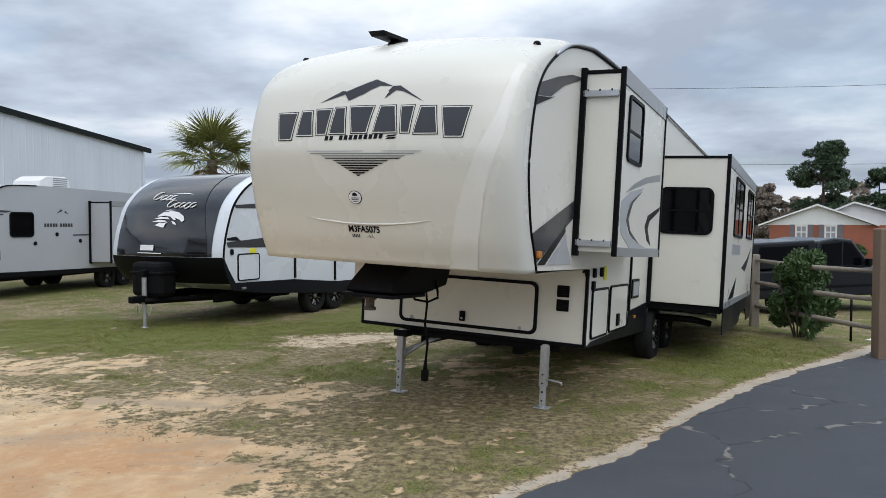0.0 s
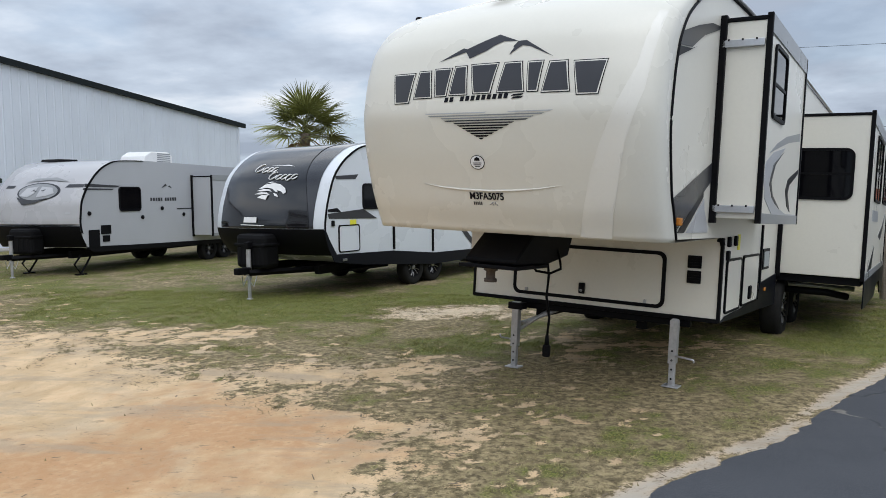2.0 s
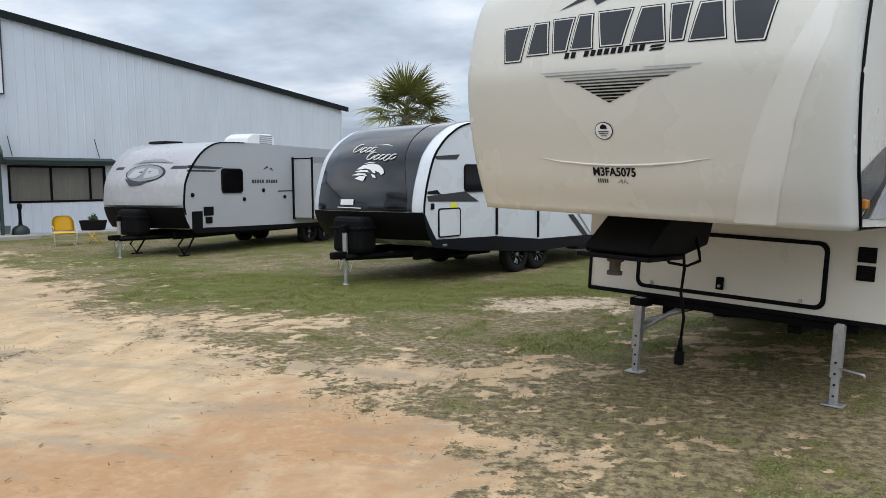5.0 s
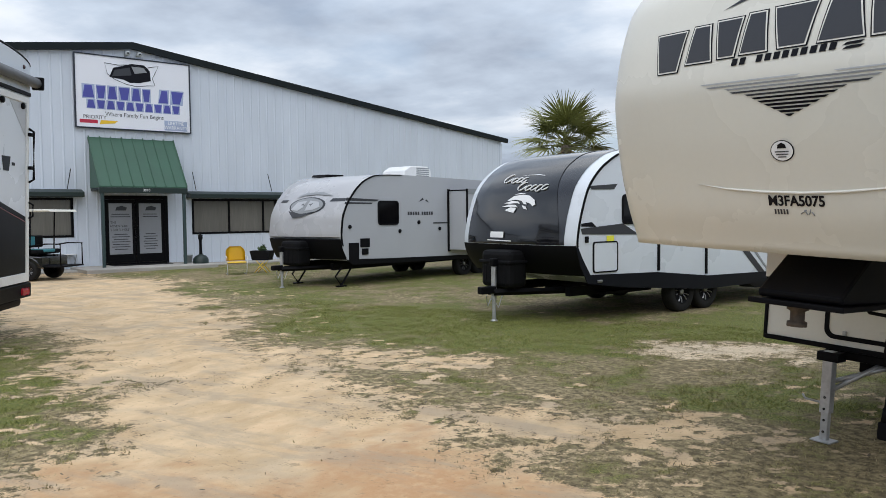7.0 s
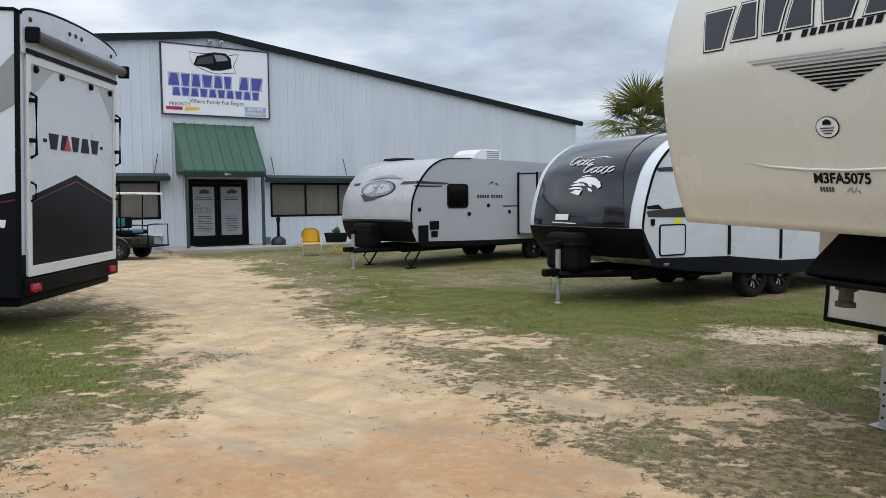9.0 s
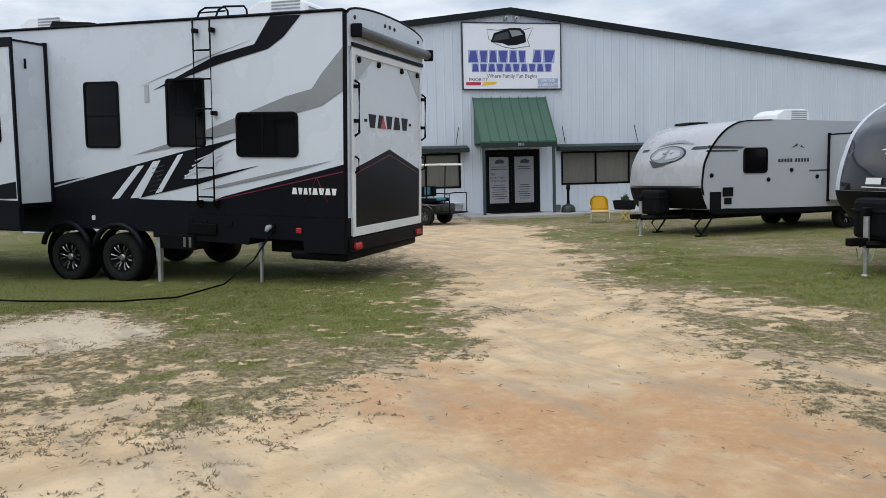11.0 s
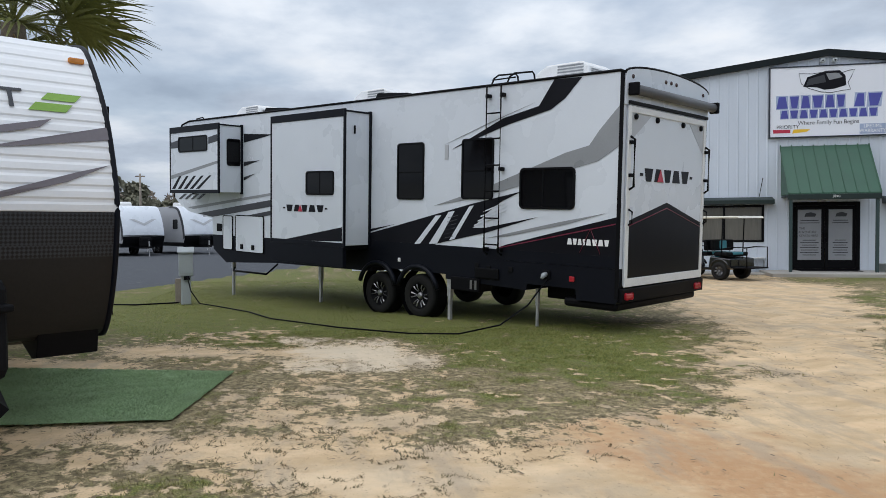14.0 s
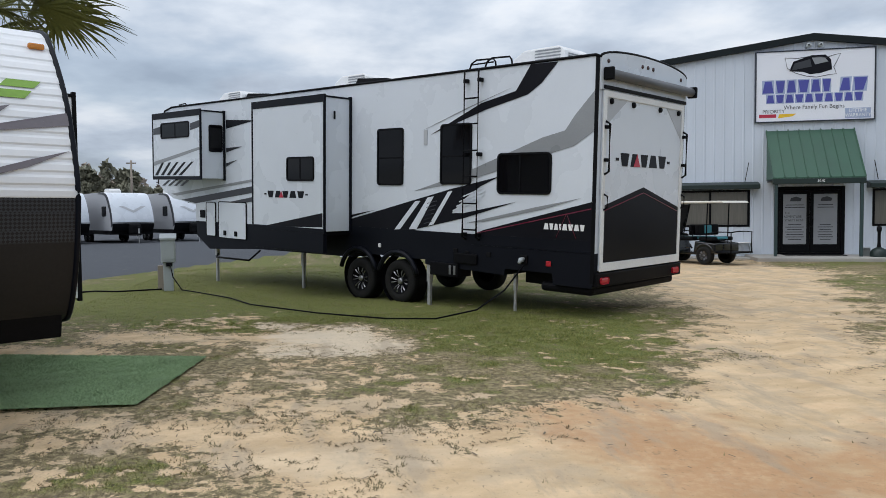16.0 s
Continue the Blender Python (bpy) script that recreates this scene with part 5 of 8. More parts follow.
    for k in range(11):
        z = 2.104 - 0.0172 * k
        h = (0.007, 0.008, 0.008, 0.0085, 0.009, 0.0095, 0.010, 0.0105, 0.011, 0.011, 0.011)[k]
        a, b = curve_at(lft, z), curve_at(rgt, z)
        mat = DECAL_LIGHT if k < 1 else DECAL_GREY if k < 3 else DECAL_DARK if k < 5 else DECAL_BLACK
        for c, d in (((a, 0.03), (0.18, b)) if k == 0 else ((a, b),)):
            cap_decal("line_mark", [(c, z), (c + 0.02, z - h), (d - 0.02, z - h), (d, z)][::-1], cap, 0.004, mat, t)
    for r_, o_, m_, n_ in ((0.056, 0.004, DECAL_BLACK, "badge_ring"), (0.051, 0.006, DECAL_WHITE, "dealer_badge")):
        cap_decal(n_, [(-0.076 + r_ * 1.05 * math.cos(k * math.pi / 10), 1.765 + r_ * 0.88 * math.sin(k * math.pi / 10)) for k in range(20)], cap, o_, m_, t)
    cap_decal("badge_mark", [(-0.098, 1.776), (-0.052, 1.776), (-0.058, 1.793), (-0.076, 1.802), (-0.094, 1.792)], cap, 0.009, DECAL_BLACK, t)
    for z_, h_ in ((1.758, 0.034), (1.746, 0.03), (1.734, 0.02)):
        cap_decal("badge_line", [(-0.076 - h_, z_), (-0.076 + h_, z_), (-0.076 + h_, z_ + 0.005), (-0.076 - h_, z_ + 0.005)], cap, 0.009, DECAL_DARK, t)
    crease = ((-0.56, 1.612), (-0.40, 1.588), (-0.2, 1.574), (0.0, 1.57), (0.2, 1.578), (0.38, 1.594), (0.55, 1.62))
    tube("nose_crease", [(cap(v, z) + 0.003, v, z) for v, z in crease], [0.001, 0.005, 0.007, 0.007, 0.007, 0.005, 0.001], CREAM_LIGHT, t, 6)
    # taupe strand drawn along the crease as its shade line
    tube("crease_shadow_gap", [(cap(v, z - 0.004) + 0.005, v, z + 0.002) for v, z in crease[1:6]], [0.001, 0.004, 0.004, 0.004, 0.001], DECAL_TAUPE, t, 6)
    lettering("stock_number", "M3FA5075", 0.068, pose(0, -0.037, 1.53, 90, 0, 90), DECAL_BLACK, t, 0.93, on_cap(cap, 0.004), "black stock number", 0.022)
    for v in (-0.15, -0.135, -0.12, -0.105, -0.09):
        cap_decal("bar_code", [(v, 1.468), (v + 0.009, 1.468), (v + 0.009, 1.492), (v, 1.492)], cap, 0.004, DECAL_DARK, t)
    for a, b, c, d in ((-0.02, 1.472, 0.01, 1.49), (0.0, 1.492, 0.012, 1.468), (0.02, 1.47, 0.03, 1.494), (0.035, 1.48, 0.045, 1.466)):
        tube("scribble", [(cap(a, b) + 0.003, a, b), (cap(c, d) + 0.003, c, d)], 0.0025, DECAL_GREY, t, 4)
    for v in (-1.08, 1.06):
        lathe("clearance_lamp", [(0.03, 0.0), (0.022, 0.03), (0.002, 0.034)], (cap(v, 2.99) - 0.01, v, 2.99), BLACK, t, "x", 12)
    # bedroom slide-out
    o = 1.54
    s = slide_out(t, -1.35, 0.51, W, o, 1.45, 2.935, CREAM_SIDE)
    rv_window(s, -0.27, 0.31, 2.235, 2.80, o, bars=(("h", 2.50),))
    for pts, m_ in (([(0.25, 1.97), (-0.06, 2.07), (-0.51, 2.17), (-1.23, 2.27), (-1.25, 2.20), (-0.64, 2.13), (-0.13, 2.04)], DECAL_GREY),
                    ([(0.39, 1.89), (0.07, 1.99), (-0.47, 2.07), (-0.05, 1.91), (0.12, 1.83), (0.19, 1.73), (0.10, 1.64), (-0.20, 1.56), (-0.69, 1.51), (-1.30, 1.51), (-1.30, 1.50), (-0.58, 1.465), (0.01, 1.50), (0.34, 1.61), (0.42, 1.74)], DECAL_LIGHT),
                    ([(-0.42, 2.03), (-0.05, 1.90), (0.10, 1.75), (0.0, 1.65), (-0.38, 1.54), (0.0, 1.61), (0.17, 1.73), (0.08, 1.89)], DECAL_DARK),
                    ([(-1.30, 1.94), (-0.73, 1.82), (-0.61, 1.71), (-0.74, 1.58), (-0.93, 1.53), (-0.75, 1.69), (-0.82, 1.77), (-1.30, 1.90)], DECAL_BLACK)):
        decal("slide_swoosh", pts, o, m_, s)
    for z in (2.74, 1.495):
        rail = box("slide_rail", 0.511, 0.545, W + 0.02, o - 0.035, z, z + 0.055, ALUMINIUM, s, 0.004, "bright aluminium slide rail")
        for k in range(3):
            box("rail_screw", 0.545, 0.55, W + 0.06 + 0.10 * k, W + 0.072 + 0.10 * k, z + 0.045, z + 0.06, BLACK, rail, 0)
    # main slide-out
    o = 2.06
    s = slide_out(t, -6.9, -2.74, W, o, 0.86, 2.62, CREAM_SIDE)
    rv_window(s, 1.27, 1.905, 1.70, 2.27, -2.74, "x", 1, 0.09, (("h", 1.99),))
    rv_window(s, -4.75, -3.55, 1.72, 2.49, o, bars=(("h", 2.1), ("v", -4.15)))
    rv_window(s, -6.5, -5.45, 1.74, 2.48, o, bars=(("h", 2.1), ("v", -6.0)))
    decal("dealer_plate", [(-4.65, 1.49), (-3.5, 1.49), (-3.5, 1.62), (-4.65, 1.62)], o, DECAL_LIGHT, s)
    decal("slide_swoosh", [(-5.0, 1.30), (-5.9, 1.44), (-6.6, 1.62), (-6.0, 1.36), (-5.6, 1.24)], o, DECAL_DARK, s)
    decal("slide_swoosh", [(-3.3, 0.90), (-4.3, 1.18), (-4.0, 0.92)], o, DECAL_BLACK, s)
    prism("slide_skirt", [(-2.75, 0.53), (-2.75, 0.83), (-6.88, 0.84), (-6.88, 0.46), (-6.2, 0.46), (-5.9, 0.66), (-5.1, 0.66), (-4.8, 0.52)], o + 0.003, o + 0.016, CHARCOAL, s)
    box("slide_underside", -6.85, -2.78, W, o - 0.02, 0.77, 0.855, BLACK, s)
    tube("slide_ram", [(-3.3, 0.4, 0.70), (-3.3, 1.95, 0.70)], 0.03, STEEL, t)
    tube("drain_pipe", [(-3.0, 0.9, 0.66), (-3.0, 1.7, 0.66), (-3.1, 1.9, 0.62)], 0.04, BLACK, t, 8)
    # wheels
    for u, g in ((-3.02, 0.10), (-3.92, 0.14)):
        wheel(t, u, W - 0.03, g + 0.335, 0.345, 0.22, 1, spokes=7)
        wheel(t, u, -W + 0.14, g + 0.335 - 0.085, 0.335, 0.21, -1, spokes=7)
    # roof aerial
    prism("roof_aerial", [(1.34, 3.195), (0.93, 3.225), (0.92, 3.19), (1.28, 3.165)], -0.44, -0.28, BLACK, t, bevel=0.006)
    lathe("aerial_mast", [(0.10, 3.10), (0.08, 3.16), (0.04, 3.19), (0.03, 3.23)], (1.02, -0.34, 0), PLASTIC, t, "z", 14)
    tube("roof_seal", [(0.62, v / 10, 3.135 + crown * (1 - (v / 11.84) ** 2)) for v in range(-2, 11)], 0.010, PLASTIC, t)


def slide_out(t, u0, u1, v0, v1, z0, z1, mat, trim=None):
    """A slide-out room: walls, roof cap and black corner trims."""
    trim = trim or BLACK
    s = box("slide_out", u0, u1, v0 - 0.05, v1, z0, z1, mat, t, 0.006)
    for u in (u0, u1):
        box("slide_trim", u - 0.03, u + 0.012, v1 - 0.03, v1 + 0.012, z0 - 0.03, z1 + 0.05, trim, s, 0.005)
        box("wall_seal", u - 0.03, u + 0.035, v0 - 0.002, v0 + 0.045, z0 - 0.04, z1 + 0.05, trim, s, 0.005)
    box("slide_header", u0 + 0.012, u1 - 0.03, v1 + 0.001, v1 + 0.010, z1 - 0.09, z1 + 0.05, DECAL_GREY if trim is BLACK else trim, s, 0.003)
    box("slide_sill", u0 + 0.012, u1 - 0.03, v1 + 0.001, v1 + 0.010, z0 - 0.03, z0 + 0.05, DECAL_GREY if trim is BLACK else trim, s, 0.003)
    box("slide_roof", u0 - 0.02, u1 + 0.012, v0, v1 + 0.008, z1 + 0.001, z1 + 0.03, trim, s, 0.004)
    return s


fifth_wheel_cream()


def extrude_skin(name, profile, half, mat, parent, lift=0.0, label=""):
    """A skin that follows a side profile (u, z) across the trailer's width, rounded at both shoulders."""
    bm = bmesh.new()
    cols = 24
    grid = []
    for u, z in profile:
        line = []
        for j in range(cols + 1):
            v = half * math.sin((j / cols - 0.5) * math.pi)
            line.append(bm.verts.new((u + lift + 0.16 * (1 - abs(v / half) ** 3.0), v, z)))
        grid.append(line)
    for a, b in zip(grid, grid[1:]):
        for j in range(cols):
            bm.faces.new((a[j], a[j + 1], b[j + 1], b[j]))
    bmesh.ops.recalc_face_normals(bm, faces=bm.faces[:])
    return part(name, bm, mat, parent, label, smooth=True)


def tongue(t, front, z, jack_u, reach, half=0.55):
    """A-frame, coupler, propane cover, tongue jack."""
    bm = bmesh.new()
    for s in (-1, 1):
        add_tube(bm, [(front - 0.5, s * half, z), (jack_u + 0.05, s * 0.06, z)], 0.05, 4)
    part("tongue_frame", bm, BLACK, t)
    box("coupler", jack_u, jack_u + reach, -0.06, 0.06, z - 0.02, z + 0.09, BLACK, t, 0.02)
    bm = bmesh.new()
    add_box(bm, front + 0.06, front + 0.42, -0.36, 0.30, z + 0.06, z + 0.62, 0.07)
    c = part("propane_cover", bm, PLASTIC, t, "black moulded propane tank cover", smooth=False)
    box("cover_lid", front + 0.04, front + 0.44, -0.38, 0.32, z + 0.42, z + 0.47, PLASTIC, c, 0.015)
    for q in range(4):
        box("cover_rib", front + 0.41, front + 0.428, -0.28 + q * 0.15, -0.22 + q * 0.15, z + 0.12, z + 0.40, PLASTIC, c, 0.006)
    bm = bmesh.new()
    add_tube(bm, [(jack_u, 0, 0.02), (jack_u, 0, z + 0.2)], 0.028, 10)
    add_tube(bm, [(jack_u, 0, z - 0.12), (jack_u, 0, z + 0.38)], 0.040, 10)
    part("tongue_jack", bm, STEEL, t, "steel tongue jack")
    box("jack_head", jack_u - 0.06, jack_u + 0.06, -0.05, 0.05, z + 0.38, z + 0.50, BLACK, t, 0.02)
    lathe("jack_foot", [(0.01, 0.0), (0.055, 0.0), (0.055, 0.012), (0.03, 0.03)], (jack_u, 0, 0), STEEL, t, "z", 16)
    bm = bmesh.new()
    for s in (-1, 1):
        add_tube(bm, [(jack_u - 0.1, s * 0.1, z), (jack_u + 0.02, s * 0.12, z - 0.22), (jack_u + 0.1, s * 0.06, z - 0.05)], 0.009, 5)
    part("safety_chain", bm, STEEL, t)


def roof_ac(t, u, v, z, s=1.0, name="air_conditioner"):
    """Low roof air conditioner with a sloped shroud and louvres."""
    a = prism(name, [(u + 0.50 * s, z), (u + 0.46 * s, z + 0.18 * s), (u + 0.25 * s, z + 0.29 * s), (u - 0.36 * s, z + 0.30 * s), (u - 0.48 * s, z + 0.22 * s), (u - 0.50 * s, z)], v - 0.35 * s, v + 0.35 * s, AC_WHITE, t, bevel=0.025 * s, label="white rooftop air conditioner")
    for k in range(5):
        box("louvre", u - 0.40 * s, u + 0.05 * s, v + 0.35 * s, v + 0.358 * s, z + (0.06 + 0.045 * k) * s, z + (0.08 + 0.045 * k) * s, DECAL_GREY, a, 0)
        box("louvre", u - 0.506 * s, u - 0.492 * s, v - 0.28 * s, v + 0.28 * s, z + (0.03 + 0.035 * k) * s, z + (0.046 + 0.035 * k) * s, DECAL_GREY, a, 0)
    return a


def travel_trailer_black_nose():
    t = thing("travel_trailer", pose(-4.98, 12.69, 0, 0, 0, 248.5), "white travel trailer with glossy black and graphite nose cap", "camper")
    W = 1.23
    prof = [(-0.05, 0.70), (0.14, 0.92), (0.22, 1.14), (0.19, 1.40), (0.12, 1.65), (-0.01, 1.96), (-0.20, 2.18), (-0.42, 2.34), (-0.75, 2.49), (-1.3, 2.57), (-2.2, 2.60)]
    upper = [p for p in arc_profile(prof) if p[1] >= 1.13]
    prism("body", [(-0.05, 0.72)] + [p for p in arc_profile(prof) if p[1] > 0.9] + [(-6.9, 2.55), (-7.1, 2.3), (-7.1, 0.45), (-1.7, 0.50), (-0.7, 0.53)], -W + 0.004, W - 0.004, WHITE, t)
    extrude_skin("front_cap", upper, W, WHITE, t, 0.0, "white front cap")
    for z0, mat, half, lift, nm in ((0.0, GREY_GLOSS, 0.86, 0.006, "nose_band"), (0.26, BLACK_GLOSS, 0.80, 0.012, "nose_panel")):
        bm = bmesh.new()
        grid = []
        for u, z in upper:
            f = float(step(1.13, 2.55, np.array(z)))
            h = W * (half - z0 * f)
            row = []
            for j in range(21):
                v = h * (j / 10 - 1)
                row.append(bm.verts.new((u + lift + 0.16 * (1 - abs(v / W) ** 3.0), v, z + lift)))
            grid.append(row)
        for a, b in zip(grid, grid[1:]):
            for j in range(20):
                bm.faces.new((a[j], a[j + 1], b[j + 1], b[j]))
        bmesh.ops.recalc_face_normals(bm, faces=bm.faces[:])
        part(nm, bm, mat, t, "glossy dark painted nose", smooth=True)
    lowp = [p for p in arc_profile(prof) if p[1] <= 1.15]
    extrude_skin("lower_nose", lowp, W + 0.002, BLACK, t, 0.004, "black lower front panel")
    prism("side_apron", [(0.20, 1.13), (0.10, 0.95), (-0.06, 0.72), (-1.6, 0.68), (-2.95, 0.55), (-6.9, 0.48), (-6.9, 0.34), (-2.9, 0.33), (-0.75, 0.50), (0.0, 0.60), (0.15, 0.85), (0.23, 1.12)], W + 0.001, W + 0.012, CHARCOAL, t)
    prism("cap_edge", [p for p in upper] + [(u - 0.03, z - 0.02) for u, z in upper[::-1]], W + 0.001, W + 0.014, BLACK, t)
    def skin(v, z):
        return curve_at([(b, a) for a, b in upper], z) + 0.16 * (1 - abs(v / W) ** 3.0)
    off = 0.034
    # brush-script mark and running-horse emblem as plain shapes
    for v0, z0, w, h in ((-0.40, 2.08, 0.16, 0.13), (-0.22, 2.07, 0.10, 0.08), (-0.10, 2.07, 0.09, 0.08), (0.0, 2.07, 0.10, 0.08), (0.02, 1.95, 0.15, 0.12), (0.18, 1.945, 0.10, 0.08), (0.29, 1.945, 0.10, 0.08), (0.40, 1.925, 0.10, 0.10), (0.51, 1.945, 0.11, 0.08)):
        loop = [(skin(v, z) + off + 0.003, v, z) for v, z in [(v0 + w * (0.45 + 0.5 * math.cos(a) + 0.25 * math.sin(a)), z0 + h * (0.5 + 0.5 * math.sin(a))) for a in [math.pi * (0.3 + 1.75 * k / 9) for k in range(10)]]]
        tube("script_mark", loop, [0.004, 0.010, 0.014, 0.014, 0.010, 0.006, 0.006, 0.012, 0.012, 0.004], DECAL_WHITE, t, 5)
    cap_decal("script_mark", [(-0.10, 2.19), (0.30, 2.175), (0.44, 2.16), (0.30, 2.19)], skin, off, DECAL_WHITE, t)
    for pts in ([(-0.34, 1.80), (-0.20, 1.90), (0.02, 1.935), (0.20, 1.90), (0.34, 1.80), (0.38, 1.70), (0.32, 1.66), (0.26, 1.72), (0.14, 1.76), (0.18, 1.70), (0.10, 1.72), (0.02, 1.79), (-0.12, 1.82), (-0.24, 1.80)], [(-0.40, 1.74), (-0.22, 1.79), (-0.06, 1.78), (0.02, 1.72), (-0.10, 1.74), (-0.26, 1.73)], [(-0.44, 1.66), (-0.28, 1.71), (-0.10, 1.70), (-0.02, 1.64), (-0.16, 1.66), (-0.30, 1.655)],
                [(-0.34, 1.58), (-0.22, 1.645), (-0.06, 1.63), (-0.14, 1.56), (-0.10, 1.52), (-0.20, 1.54)], [(0.06, 1.69), (0.12, 1.61), (0.22, 1.585), (0.16, 1.66)], [(-0.20, 1.93), (-0.06, 1.97), (0.10, 1.955), (-0.04, 1.945)]):
        cap_decal("horse_mark", [(v * 0.86 + 0.15, 1.76 + (z - 1.74) * 0.66) for v, z in pts], skin, off, DECAL_WHITE, t)
    cap_decal("paper_notice", [(-0.38, 1.24), (-0.08, 1.24), (-0.08, 1.33), (-0.38, 1.33)], skin, off, DECAL_WHITE, t)
    cap_decal("nose_line", [(-0.45, 1.195), (0.10, 1.185), (0.10, 1.20), (-0.45, 1.21)], skin, off, DECAL_WHITE, t)
    # side
    hatch(t, -0.66, -0.12, 0.74, 1.19, W, WHITE)
    for u, z, h in ((-1.63, 0.70, 1.80), (-2.90, 0.58, 1.90)):
        box("wall_strip", u - 0.025, u + 0.025, W - 0.004, W + 0.02, z, z + h, BLACK, t, 0.004)
    rv_window(t, -1.30, -0.76, 1.43, 1.87, W, radius=0.07)
    rv_window(t, -2.7, -1.9, 1.43, 2.0, W, radius=0.07)
    for pts, m_ in (([(-0.05, 1.98), (-0.66, 2.02), (-0.58, 1.94), (-0.10, 1.93)], DECAL_DARK), ([(0.13, 1.38), (-0.78, 1.44), (-1.15, 1.27), (0.10, 1.30)], DECAL_DARK), ([(0.12, 1.45), (-0.1, 1.47), (-0.20, 1.40), (0.12, 1.41)], DECAL_BLACK),
                    ([(-3.95, 0.95), (-4.15, 0.95), (-4.75, 0.50), (-4.55, 0.50)], DECAL_DARK), ([(-4.3, 0.95), (-4.38, 0.95), (-4.85, 0.55), (-4.80, 0.55)], DECAL_GREY)):
        decal("side_swoosh", pts, W, m_, t)
    decal("sticker", [(-0.42, 1.19), (-0.58, 1.19), (-0.58, 1.27), (-0.42, 1.27)], W, DECAL_YELLOW, t)
    box("key_port", -0.02, 0.05, W, W + 0.02, 1.18, 1.27, BLACK, t)
    box("door_handle", -0.30, -0.20, W, W + 0.03, 0.60, 0.64, CHROME, t, 0.008)
    for u in (-2.33, -2.99):
        wheel(t, u, W - 0.14, 0.32, 0.33, 0.2, 1, spokes=5)
        wheel(t, u - 0.55, -W + 0.14, 0.32, 0.33, 0.2, -1, spokes=5)
    box("step_frame", -1.9, -0.8, -0.4, 0.9, 0.36, 0.40, BLACK, t)
    box("chassis_rail", -6.9, -0.2, 0.62, 0.72, 0.36, 0.50, BLACK, t)
    box("chassis_rail", -6.9, -0.2, -0.72, -0.62, 0.36, 0.50, BLACK, t)
    prism("rear_bumper", [(-4.2, 0.36), (-4.5, 0.24), (-4.75, 0.24), (-4.95, 0.36)], 0.9, 1.2, CHARCOAL, t)
    tube("awning_arm", [(-4.8, W + 0.05, 0.40), (-5.6, W + 0.05, 0.42)], 0.05, AC_WHITE, t)
    tongue(t, 0.20, 0.44, 0.67, 0.28)


def travel_trailer_grey():
    t = thing("travel_trailer", pose(-11.74, 15.42, 0, 0, 0, 261.4), "silver-grey travel trailer with wolf-head emblem on its nose", "camper")
    W = 1.249
    prof = [(-0.05, 0.62), (0.08, 0.85), (0.15, 1.13), (0.13, 1.40), (0.09, 1.62), (-0.03, 1.86), (-0.18, 2.06), (-0.38, 2.26), (-0.63, 2.42), (-1.0, 2.53), (-1.8, 2.56)]
    sm = arc_profile(prof)
    upper, lowp = [p for p in sm if p[1] >= 1.10], [p for p in sm if p[1] <= 1.12]
    prism("body", [(-0.05, 0.60)] + [p for p in sm if p[1] > 0.8] + [(-7.6, 2.48), (-7.8, 2.2), (-7.8, 0.48), (-3.8, 0.50), (-0.5, 0.62)], -W + 0.004, W - 0.004, GREY_SIDE, t)
    extrude_skin("front_cap", upper, W, GREY_CAP, t, 0.0, "smooth silver front cap")
    extrude_skin("lower_nose", lowp, W + 0.002, BLACK, t, 0.003, "black lower front panel")
    prism("cap_edge", [p for p in sm if p[1] > 0.9] + [(u - 0.045, z - 0.02) for u, z in [p for p in sm if p[1] > 0.9][::-1]], W + 0.001, W + 0.014, BLACK, t)
    prism("side_skirt", [(0.0, 0.62), (-7.7, 0.46), (-7.7, 0.36), (-0.2, 0.50)], W + 0.001, W + 0.012, BLACK, t)
    def skin(v, z):
        return curve_at([(b, a) for a, b in upper], z) + 0.16 * (1 - abs(v / W) ** 3.0)
    off = 0.006
    for a, b, m_ in ((0.0, 0.0, DECAL_DARK), (0.012, 0.90, DECAL_GREY)):
        k = 1.0 if not b else b
        cap_decal("emblem_oval", [(0.13 + 0.60 * k * math.cos(i * math.pi / 12), 1.83 + 0.20 * k * math.sin(i * math.pi / 12)) for i in range(24)], skin, off + a, m_, t)
    for pts, m_ in (([(-0.35, 1.75), (-0.20, 1.92), (0.10, 1.95), (0.05, 1.80), (-0.10, 1.72)], DECAL_LIGHT), ([(0.15, 1.72), (0.20, 1.95), (0.50, 1.92), (0.60, 1.80), (0.40, 1.74)], DECAL_LIGHT), ([(-0.05, 1.85), (0.05, 1.90), (0.10, 1.84)], DECAL_DARK), ([(0.22, 1.86), (0.38, 1.90), (0.30, 1.82)], DECAL_DARK),
                    ([(-0.42, 1.72), (0.0, 1.64), (0.5, 1.70), (0.1, 1.58), (-0.2, 1.55)], DECAL_DARK), ([(-0.40, 2.02), (-0.10, 2.13), (0.45, 2.15), (0.85, 2.05), (0.30, 2.09), (-0.1, 2.07)], DECAL_GREY)):
        cap_decal("emblem_shape", pts, skin, off + 0.022, m_, t)
    cap_decal("nose_band", [(-0.92, 1.98), (-0.62, 1.98), (-0.66, 1.92), (-0.95, 1.92)], skin, off, DECAL_DARK, t)
    cap_decal("nose_band", [(0.85, 1.99), (1.2, 1.99), (1.2, 1.92), (0.80, 1.92)], skin, off, DECAL_DARK, t)
    for v in (-1.02, 0.95):
        cap_decal("notice", [(v, 1.34), (v + 0.10, 1.34), (v + 0.10, 1.40), (v, 1.40)], skin, off, DECAL_LIGHT, t)
    decal("side_stripe", [(-0.05, 2.0), (-1.10, 1.96), (-0.95, 1.92), (-0.02, 1.93)], W, DECAL_DARK, t)
